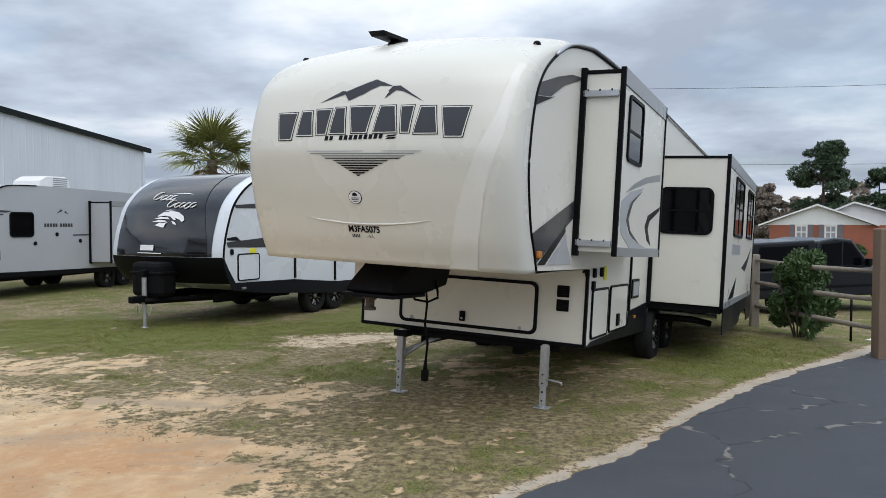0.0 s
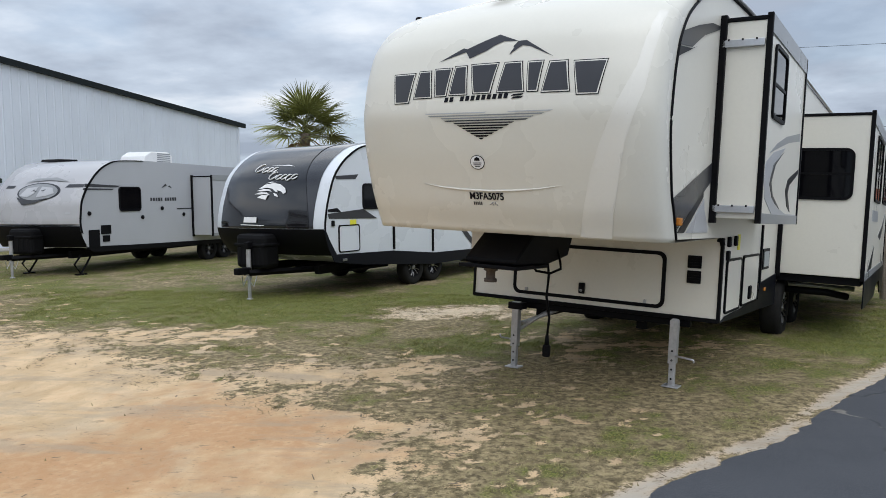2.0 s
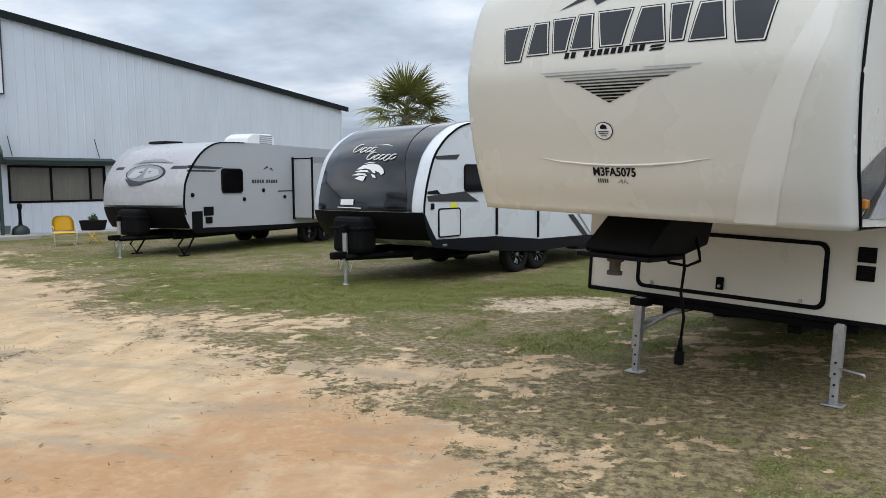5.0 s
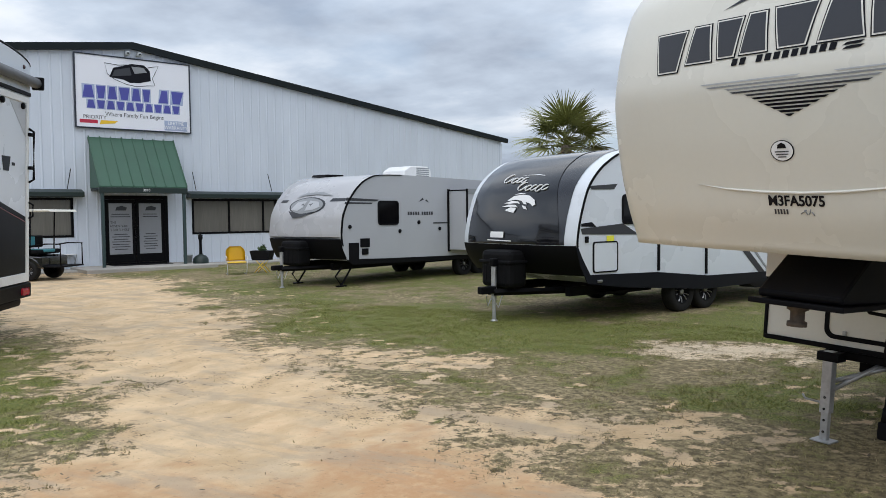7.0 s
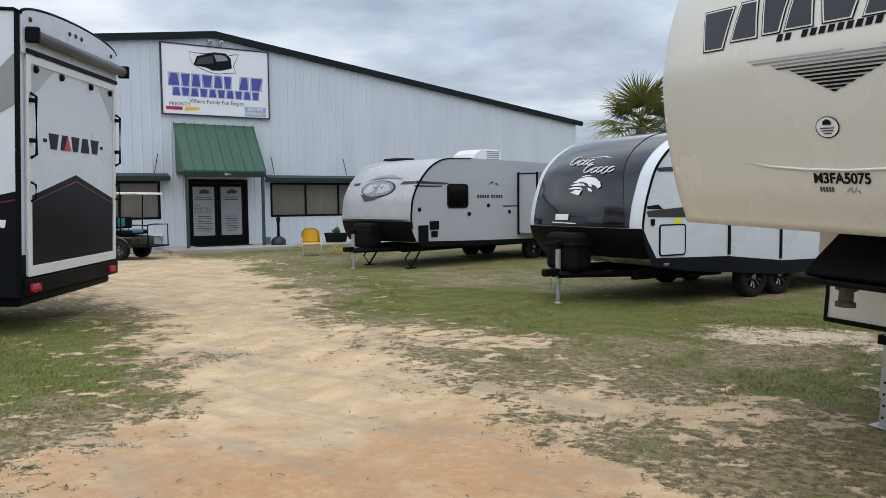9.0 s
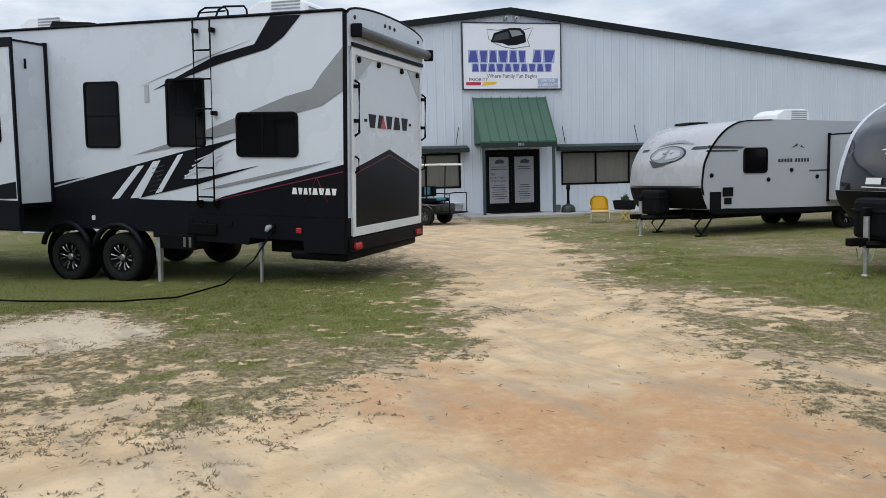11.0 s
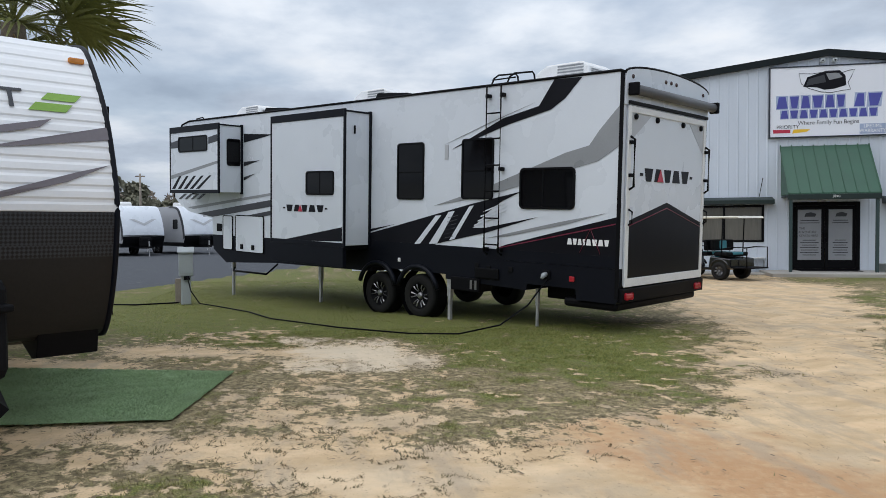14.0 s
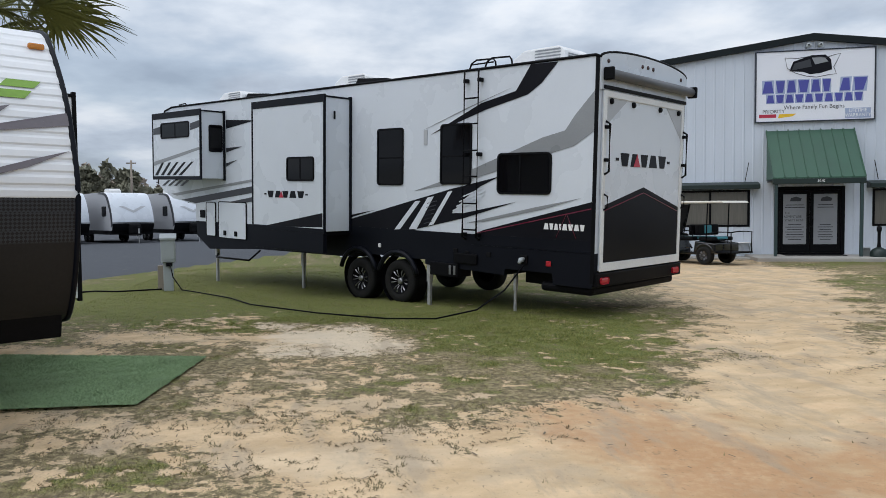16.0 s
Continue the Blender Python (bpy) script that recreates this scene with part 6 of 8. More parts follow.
    decal("side_stripe", [(0.0, 1.90), (-0.88, 1.89), (-0.82, 1.86), (0.02, 1.86)], W, DECAL_DARK, t)
    rv_window(t, -1.722, -1.02, 1.37, 1.94, W, radius=0.09)
    for k in range(5):
        decal("name_mark", [(-2.05 - 0.09 * k, 1.60), (-2.11 - 0.09 * k, 1.60), (-2.11 - 0.09 * k, 1.68), (-2.05 - 0.09 * k, 1.68)], W, DECAL_DARK, t)
        decal("name_mark", [(-2.56 - 0.09 * k, 1.60), (-2.62 - 0.09 * k, 1.60), (-2.62 - 0.09 * k, 1.68), (-2.56 - 0.09 * k, 1.68)], W, DECAL_DARK, t)
    decal("peak_mark", [(-2.45, 1.92), (-2.6, 2.02), (-2.65, 1.98)], W, DECAL_DARK, t)
    decal("peak_mark", [(-2.7, 1.95), (-2.85, 1.9), (-2.75, 1.98)], W, DECAL_DARK, t)
    decal("side_line", [(-3.0, 1.38), (-3.6, 1.38), (-3.6, 1.41), (-3.0, 1.41)], W, DECAL_DARK, t)
    box("utility_hatch", -0.40, -0.09, W - 0.004, W + 0.014, 0.60, 0.99, BLACK, t)
    box("utility_panel", -0.735, -0.445, W - 0.004, W + 0.02, 0.88, 1.08, BLACK, t)
    box("water_inlet", -0.69, -0.49, W - 0.004, W + 0.02, 0.71, 0.85, BLACK, t)
    for u, z in ((-1.76, 1.22), (-3.25, 1.25), (-0.13, 1.35), (-2.45, 1.42)):
        lathe("port_cap", [(0.05, 0.0), (0.045, 0.02), (0.002, 0.022)], (u, W, z), BLACK, t, "y", 12)
    s = slide_out(t, -7.0, -3.60, W, W + 0.62, 0.70, 2.20, GREY_SIDE)
    rv_window(s, -5.2, -4.3, 1.45, 2.0, W + 0.62, radius=0.07)
    for u in (-4.33, -5.02):
        wheel(t, u, W - 0.14, 0.30, 0.33, 0.2, 1, spokes=5)
        wheel(t, u, -W + 0.14, 0.30, 0.33, 0.2, -1, spokes=5)
    roof_ac(t, -3.3, 0.1, 2.54, 1.1)
    prism("roof_vent", [(-0.8, 2.54), (-0.85, 2.60), (-1.4, 2.61), (-1.45, 2.55)], -0.8, -0.3, PLASTIC, t, bevel=0.01)
    tongue(t, 0.12, 0.42, 0.79, 0.26)
    for v in (-0.55, 0.95):
        bm = bmesh.new()
        add_tube(bm, [(-0.15, v, 0.44), (0.05, v, 0.24), (-0.12, v, 0.03)], 0.022, 6)
        add_tube(bm, [(-0.45, v, 0.44), (-0.30, v, 0.24), (-0.12, v, 0.03)], 0.022, 6)
        add_box(bm, -0.24, 0.0, v - 0.06, v + 0.06, 0.0, 0.03, 0.004)
        part("scissor_jack", bm, BLACK, t)
    box("chassis_rail", -7.6, -0.1, 0.62, 0.72, 0.36, 0.52, BLACK, t)
    box("chassis_rail", -7.6, -0.1, -0.72, -0.62, 0.36, 0.52, BLACK, t)


travel_trailer_black_nose()
travel_trailer_grey()


def toy_hauler():
    t = thing("toy_hauler_trailer", pose(-9.822, 7.118, 0, -0.49, -2.26, 218.76), "white toy-hauler fifth wheel with black and grey angular graphics, slides open", "camper")
    W = 1.34
    body = [(0.0, 0.98), (0.0, 3.70), (0.05, 3.74), (12.0, 3.77), (12.35, 3.70), (12.62, 3.40), (12.80, 2.70), (12.75, 1.90), (12.45, 1.72), (12.0, 1.55), (10.92, 1.42), (10.90, 1.0)]
    prism("body", body, -W + 0.004, W - 0.004, WHITE, t)
    prism("lower_body", [(0.0, 0.55), (0.0, 0.975), (10.89, 0.995), (10.86, 0.69), (10.30, 0.40), (8.25, 0.52), (5.2, 0.57), (5.2, 0.66), (3.3, 0.66), (3.3, 0.58), (1.6, 0.54), (1.58, 0.64), (0.7, 0.64), (0.68, 0.48), (0.03, 0.48)], -W, W, CHARCOAL, t)
    prism("side_band", [(0.0, 0.98), (0.0, 1.15), (5.3, 1.15), (5.3, 0.98)], W - 0.002, W + 0.006, CHARCOAL, t)
    prism("side_band", [(5.3, 0.98), (5.3, 1.07), (10.9, 1.03), (10.9, 0.98)], W - 0.002, W + 0.006, CHARCOAL, t)
    # black edge trims along roof and corners
    for v in (W, -W):
        s = 1 if v > 0 else -1
        tube("roof_trim", [(0.0, v, 3.725), (0.05, v, 3.75), (12.0, v, 3.78), (12.35, v, 3.71), (12.62, v, 3.41), (12.80, v, 2.71), (12.75, v, 1.9)], 0.022, BLACK, t, 6)
        box("corner_trim", -0.012, 0.05, min(v, v + s * 0.012), max(v, v + s * 0.012), 0.55, 3.74, BLACK, t, 0.004)
    # angular graphics along the side
    G = DECAL_GREY
    for pts, m_ in (
        ([(0.02, 1.15), (0.05, 1.71), (2.0, 1.23), (2.2, 1.16), (2.2, 1.15)], DECAL_BLACK),
        ([(5.27, 1.13), (5.27, 1.28), (4.39, 1.48), (3.62, 1.66), (2.76, 1.86), (2.41, 1.93), (1.72, 2.07), (2.11, 1.91), (2.40, 1.73), (2.71, 1.47), (2.44, 1.48), (1.40, 1.68), (2.43, 1.40), (3.52, 1.17), (3.60, 1.13)], DECAL_BLACK),
        ([(0.68, 3.72), (1.16, 3.73), (1.43, 3.36), (2.11, 3.22), (3.20, 2.77), (2.03, 3.11), (1.21, 3.29), (0.96, 3.44)], DECAL_BLACK),
        ([(1.50, 3.42), (2.04, 3.26), (3.42, 2.84), (2.40, 3.17)], DECAL_GREY),
        ([(0.05, 3.27), (0.36, 2.95), (0.53, 2.73), (0.93, 2.64), (1.52, 2.44), (2.53, 2.10), (3.60, 1.82), (2.52, 1.98), (1.51, 2.21), (0.68, 2.43), (0.38, 2.50), (0.05, 2.70)], DECAL_GREY),
        ([(0.23, 1.76), (1.03, 1.61), (2.39, 1.32), (1.99, 1.36), (0.90, 1.58)], DECAL_GREY),
        ([(5.25, 1.36), (4.58, 1.47), (5.25, 1.31)], DECAL_BLACK),
        ([(7.50, 1.10), (7.90, 1.72), (9.9, 1.45), (9.9, 1.38), (8.0, 1.60)], DECAL_DARK),
    ):
        decal("side_graphic", pts, W, m_, t)
    decal("red_line", [(0.06, 1.605), (2.15, 1.165), (2.20, 1.168), (0.06, 1.620)], W + 0.004, DECAL_MAROON, t)
    for pts in ([(4.06, 1.14), (3.92, 1.15), (3.42, 1.66), (3.55, 1.65)], [(3.70, 1.16), (3.51, 1.17), (3.11, 1.74), (3.25, 1.72)], [(3.23, 1.24), (3.11, 1.27), (2.69, 1.84), (2.79, 1.82)]):
        decal("white_slash", pts, W + 0.004, WHITE, t)
    for a, c, z_ in ((2.60, 2.00, 1.575), (2.68, 2.08, 1.50), (2.54, 1.98, 1.65), (2.48, 2.02, 1.73)):
        decal("white_slit", [(a, z_), (a, z_ + 0.022), (c, z_ + 0.022 + 0.20 * (a - c) / 0.6), (c + 0.05, z_ + 0.18 * (a - c) / 0.6)], W + 0.004, WHITE, t)
    for k in range(6):
        u = 3.36 - 0.02 * k
        decal("grey_fleck", [(u, 1.26 + 0.07 * k), (u - 0.22, 1.31 + 0.07 * k), (u - 0.22, 1.325 + 0.07 * k), (u, 1.275 + 0.07 * k)], W + 0.004, DECAL_DARK, t)
    blocks("maker_name", (-1, -0.8, -0.8, -0.5, -1, -1, -1, -0.9), 0.86, 0.16, 1.29, 1.38, W + 0.004, DECAL_WHITE, t, "y", 1)
    tube("maker_mark", [(0.64, W + 0.005, 1.18), (0.47, W + 0.005, 1.53), (0.30, W + 0.005, 1.18)], 0.006, DECAL_MAROON, t, 5)
    # windows
    rv_window(t, 3.85, 4.52, 1.92, 2.92, W, bars=(("h", 2.40),))
    rv_window(t, 2.29, 2.97, 1.94, 2.93, W, bars=(("h", 2.40),))
    rv_window(t, 0.75, 1.76, 1.80, 2.43, W, bars=(("v", 1.32),), radius=0.08)
    box("paper_notice", 3.28, 3.36, W + 0.001, W + 0.006, 2.60, 2.85, DECAL_LIGHT, t, 0)
    # ladder
    lad = new("ladder", None)
    lad.parent = t
    for u in (2.39, 2.10):
        tube("ladder_rail", [(u, W + 0.09, 3.75), (u, W + 0.09, 1.10), (u, W + 0.01, 1.06)], 0.015, BLACK, lad)
    for z in (3.30, 2.90, 2.48, 2.07, 1.64, 1.22):
        tube("ladder_rung", [(2.385, W + 0.09, z), (2.105, W + 0.09, z)], 0.013, BLACK, lad)
    for u, z in ((2.39, 3.58), (2.10, 3.58), (2.39, 2.42), (2.10, 2.42), (2.39, 1.14), (2.10, 1.14)):
        box("ladder_bracket", u - 0.035, u + 0.035, W + 0.001, W + 0.085, z - 0.03, z + 0.03, BLACK, lad, 0.008)
    for u in (2.22, 1.90):
        tube("roof_rail", [(u + 0.24, W - 0.10, 3.76), (u + 0.20, W - 0.12, 3.88), (u + 0.12, W - 0.14, 3.93), (u - 0.18, W - 0.2, 3.93), (u - 0.22, W - 0.2, 3.88), (u - 0.22, W - 0.22, 3.78)], 0.015, BLACK, t)
    tube("roof_rail", [(2.45, W - 0.12, 3.86), (2.0, W - 0.15, 3.87)], 0.012, BLACK, t)
    # main slide-out with name bar
    s = slide_out(t, 5.253, 7.535, W, 1.98, 1.06, 3.49, WHITE, CHARCOAL)
    rv_window(s, 5.53, 6.37, 1.98, 2.43, 1.98, bars=(("v", 5.95),))
    blocks("model_name", (-0.35, -1, -1, -0.9, -1, -1, -0.35), 7.12, 5.72, 1.66, 1.79, 1.98, DECAL_BLACK, s, "y", 1)
    decal("red_letter", [(6.62, 1.66), (6.48, 1.66), (6.55, 1.79)], 1.985, DECAL_RED, s)
    decal("slide_graphic", [(5.29, 1.40), (5.29, 1.14), (7.2, 1.08)], 1.98, DECAL_BLACK, s)
    box("slide_skirt", 5.26, 7.53, 1.90, 1.985, 0.66, 1.055, CHARCOAL, s, 0.006)
    box("slide_floor", 5.28, 7.50, W, 1.90, 0.98, 1.05, BLACK, s)
    box("hinge_strip", 5.20, 5.222, 1.75, 1.78, 3.1, 3.25, BLACK, s, 0.003)
    # bedroom slide-out
    s = slide_out(t, 9.61, 11.785, W, 1.95, 2.03, 3.50, WHITE, CHARCOAL)
    rv_window(s, 10.06, 11.37, 2.95, 3.31, 1.95, bars=(("v", 10.70),))
    rv_window(s, 1.40, 1.74, 2.62, 3.22, 9.61, "x", -1, 0.05)
    for k in range(5):
        decal("slide_graphic", [(11.70 - 0.28 * k, 2.10), (11.55 - 0.28 * k, 2.10), (11.25 - 0.34 * k, 2.40), (11.35 - 0.34 * k, 2.40)], 1.95, DECAL_BLACK, s)
    decal("slide_graphic", [(11.74, 2.42), (9.64, 2.72), (9.64, 2.66), (11.74, 2.33)], 1.95, DECAL_GREY, s)
    decal("slide_graphic", [(11.74, 3.06), (11.40, 3.06), (11.40, 3.24), (11.74, 3.20)], 1.95, DECAL_DARK, s)
    decal("slide_graphic", [(10.02, 3.10), (9.64, 3.15), (9.64, 3.30), (10.02, 3.25)], 1.95, DECAL_DARK, s)
    decal("side_graphic", [(9.55, 3.15), (8.4, 3.28), (9.55, 3.35)], W, DECAL_BLACK, t)
    decal("side_graphic", [(9.55, 2.62), (8.9, 2.74), (9.55, 2.72)], W, DECAL_DARK, t)
    decal("side_graphic", [(9.55, 2.30), (9.1, 2.45), (9.55, 2.38)], W, DECAL_DARK, t)
    for k in range(4):
        decal("side_graphic", [(12.55 - 0.3 * k, 1.86), (12.42 - 0.3 * k, 1.86), (12.1 - 0.3 * k, 2.0), (12.25 - 0.3 * k, 2.0)], W, DECAL_DARK, t)
    decal("side_graphic", [(10.9, 1.45), (11.6, 1.52), (7.55, 1.98), (7.55, 1.84)], W, DECAL_DARK, t)
    decal("side_graphic", [(11.8, 1.62), (12.1, 1.66), (7.55, 2.12), (7.55, 2.07)], W, DECAL_GREY, t)
    # baggage doors at the front
    hatch(t, 8.74, 9.88, 0.68, 1.52, W + 0.008, WHITE)
    hatch(t, 10.0, 10.42, 0.70, 1.50, W + 0.008, WHITE)
    box("utility_port", 10.48, 10.70, W + 0.001, W + 0.016, 1.12, 1.30, BLACK, t)
    for u in (9.15, 9.60):
        box("door_latch", u - 0.05, u + 0.05, W + 0.015, W + 0.04, 0.75, 0.86, BLACK, t, 0.008)
    # wheels under arched fenders
    for u in (3.95, 5.00):
        wheel(t, u, W - 0.13, 0.225 - 0.04 * (u - 3.95), 0.385, 0.25, 1, spokes=6)
        wheel(t, u, -W + 0.13, 0.225 - 0.04 * (u - 3.95), 0.385, 0.25, -1, spokes=8)
        pts = [(u + 0.50 * math.cos(a), W + 0.03, 0.25 + 0.50 * math.sin(a)) for a in [math.pi * k / 12 for k in range(1, 12)]]
        tube("fender", pts, 0.045, CHARCOAL, t, 6)
        lathe("wheel_well", [(0.46, -0.25), (0.46, 0.0)], (u, W - 0.02, 0.25), BLACK, t)
    box("fender_light", 4.40, 4.46, W + 0.003, W + 0.03, 0.80, 0.87, AC_WHITE, t, 0.008)
    # under-body: generator tray, jacks, tanks, far tyres
    g = box("generator_tray", 2.52, 3.14, W - 0.30, W + 0.05, 0.42, 0.64, BLACK, t, 0.01)
    for a in (2.56, 2.66):
        box("tray_strip", a, a + 0.045, W + 0.051, W + 0.058, 0.46, 0.61, CHROME, g, 0.003)
    box("hatch_cover", 2.13, 2.63, W + 0.003, W + 0.03, 0.65, 0.83, BLACK, t, 0.02)
    jack_leg(t, 3.24, W - 0.06, -0.13, 0.62, 0.03, 0.0001)
    jack_leg(t, 7.34, 0.86, -0.29, 0.60, 0.03, 0.0001)
    jack_leg(t, 7.34, -0.86, -0.29, 0.60, 0.03, 0.0001)
    jack_leg(t, 10.45, 1.05, -0.41, 0.75, 0.03, 0.0001)
    jack_leg(t, 1.55, W - 0.25, -0.06, 0.56, 0.02, 0.0001)
    box("fuel_tank", 0.8, 1.5, -0.4, 0.9, 0.40, 0.60, BLACK, t)
    box("rear_box", 0.05, 0.95, -W + 0.05, W - 0.06, 0.36, 0.50, BLACK, t, 0.05)
    tube("entry_step", [(8.2, W + 0.02, 0.50), (8.2, W + 0.30, 0.30), (9.5, W + 0.30, 0.28), (9.6, W + 0.2, 0.34)], 0.022, BLACK, t)
    for u, z, m_ in ((0.76, 0.78, RED_LENS), (1.9, 0.84, PLASTIC), (2.35, 0.83, PLASTIC), (2.6, 0.86, PLASTIC)):
        box("side_port", u - 0.045, u + 0.045, W + 0.001, W + 0.02, z - 0.04, z + 0.04, m_, t, 0.01)
    inlet = box("shore_inlet", 1.14, 1.28, W + 0.001, W + 0.03, 0.74, 0.88, BLACK, t, 0.015)
    tube("cord_plug", [(1.21, W + 0.02, 0.82), (1.21, W + 0.09, 0.81), (1.22, W + 0.12, 0.76)], [0.035, 0.04, 0.025], UTILITY_GREY, inlet, 10, "grey cord plug")
    # rear wall: arched top, awning roller, ramp door
    arch = [(W - 0.01, 3.28), (W - 0.01, 3.70)] + [(W * math.cos(math.pi * k / 16), 3.70 + 0.16 * math.sin(math.pi * k / 16)) for k in range(1, 16)] + [(-W + 0.01, 3.70), (-W + 0.01, 3.28)]
    prism("rear_cap", arch, -0.03, -0.001, WHITE, t, "x", label="white arched rear panel")
    tube("arch_trim", [(-0.02, W * math.cos(math.pi * k / 16), 3.715 + 0.16 * math.sin(math.pi * k / 16)) for k in range(17)], 0.018, BLACK, t, 6)
    a = tube("awning_roller", [(-0.10, 1.27, 3.49), (-0.10, -1.38, 3.49)], 0.072, ROLLER, t, 14, "dark grey rolled rear awning")
    for v in (1.25, -1.40):
        box("roller_end", -0.19, -0.03, v - 0.03, v + 0.03, 3.40, 3.58, BLACK, a, 0.02)
    box("awning_arm", -0.06, -0.031, -1.30, 1.26, 3.29, 3.34, BLACK, t, 0.006)
    for v, z in ((1.15, 3.68), (0.17, 3.72), (0.0, 3.725), (-0.17, 3.72), (-1.12, 3.67)):
        lathe("clearance_lamp", [(0.032, -0.03), (0.026, -0.045), (0.002, -0.05)], (0, v, z), DARK_LENS, t, "x", 12)
    d = box("ramp_door", -0.035, -0.003, -1.23, 1.24, 0.73, 3.26, WHITE, t, 0.004, "white rear ramp door")
    bm = bmesh.new()
    for q in ((-1.25, -1.17, 0.72, 3.27), (1.18, 1.26, 0.72, 3.27), (-1.17, 1.18, 3.18, 3.27), (-1.17, 1.18, 0.72, 0.84)):
        add_box(bm, -0.055, -0.034, q[0], q[1], q[2], q[3], 0.005)
    part("door_frame", bm, AC_WHITE, d, "white aluminium edge frame")
    o = -0.036
    decal("dark_panel", [(1.175, 0.845), (-1.165, 0.845), (-1.165, 1.62), (0.02, 1.93), (1.175, 1.66)], o, DECAL_BLACK, d, "x", -1)
    tube("red_chevron", [(o - 0.004, 1.17, 1.585), (o - 0.004, 0.02, 1.845), (o - 0.004, -1.16, 1.55)], 0.007, DECAL_MAROON, d, 5)
    decal("corner_graphic", [(1.175, 3.17), (0.60, 3.17), (1.175, 2.78)], o, DECAL_LIGHT, d, "x", -1)
    decal("corner_graphic", [(-1.165, 3.17), (-0.66, 3.17), (-1.165, 2.72)], o, DECAL_LIGHT, d, "x", -1)
    blocks("model_name", (-0.35, -1, -1, -0.9, -1, -1, -0.35), 0.88, -0.82, 2.23, 2.42, o, DECAL_BLACK, d, "x", -1)
    decal("red_letter", [(0.36, 2.23), (0.16, 2.23), (0.26, 2.42)], o - 0.006, DECAL_RED, d, "x", -1)
    for v in (1.06, 0.42, -0.42, -1.05):
        lathe("door_stop", [(0.042, -0.034), (0.042, -0.062), (0.032, -0.072), (0.002, -0.073)], (0, v, 3.13), BLACK, d, "x", 14)
    for v in (1.205, -1.235):
        tube("grab_handle", [(-0.055, v, 2.10), (-0.12, v, 2.14), (-0.12, v, 2.80), (-0.055, v, 2.84)], 0.018, BLACK, d)
        tube("grab_handle", [(-0.055, v, 1.60), (-0.11, v, 1.63), (-0.11, v, 1.79), (-0.055, v, 1.82)], 0.014, BLACK, d)
        for z in (2.30, 2.76):
            box("handle_foot", -0.10, -0.05, v - 0.04, v + 0.04, z - 0.025, z + 0.025, BLACK, d, 0.008)
    bm = box("bumper", -0.06, 0.04, -1.32, 1.33, 0.50, 0.70, BLACK, t, 0.015)
    for v in (1.15, -1.08):
        box("tail_lamp", -0.085, -0.058, v - 0.11, v + 0.11, 0.54, 0.64, RED_LENS, bm, 0.03, "red tail lamp")
    # roof equipment
    roof_ac(t, 1.45, 0.40, 3.77, 1.05)
    roof_ac(t, 5.95, 0.40, 3.77, 1.05)
    roof_ac(t, 10.3, 0.40, 3.77, 1.05)
    for u in (4.9, 8.6):
        prism("roof_vent", [(u - 0.35, 3.78), (u - 0.35, 3.86), (u + 0.45, 3.92), (u + 0.5, 3.84), (u + 0.5, 3.78)], 0.5, 1.1, PLASTIC, t, bevel=0.01)
    tube("roof_aerial", [(11.5, 1.2, 3.79), (11.6, 1.2, 3.86), (11.9, 1.2, 3.84)], 0.015, BLACK, t)
    prism("pin_box", [(12.3, 1.75), (13.2, 1.55), (13.2, 1.40), (12.2, 1.50), (11.6, 1.6)], -0.3, 0.3, BLACK, t)


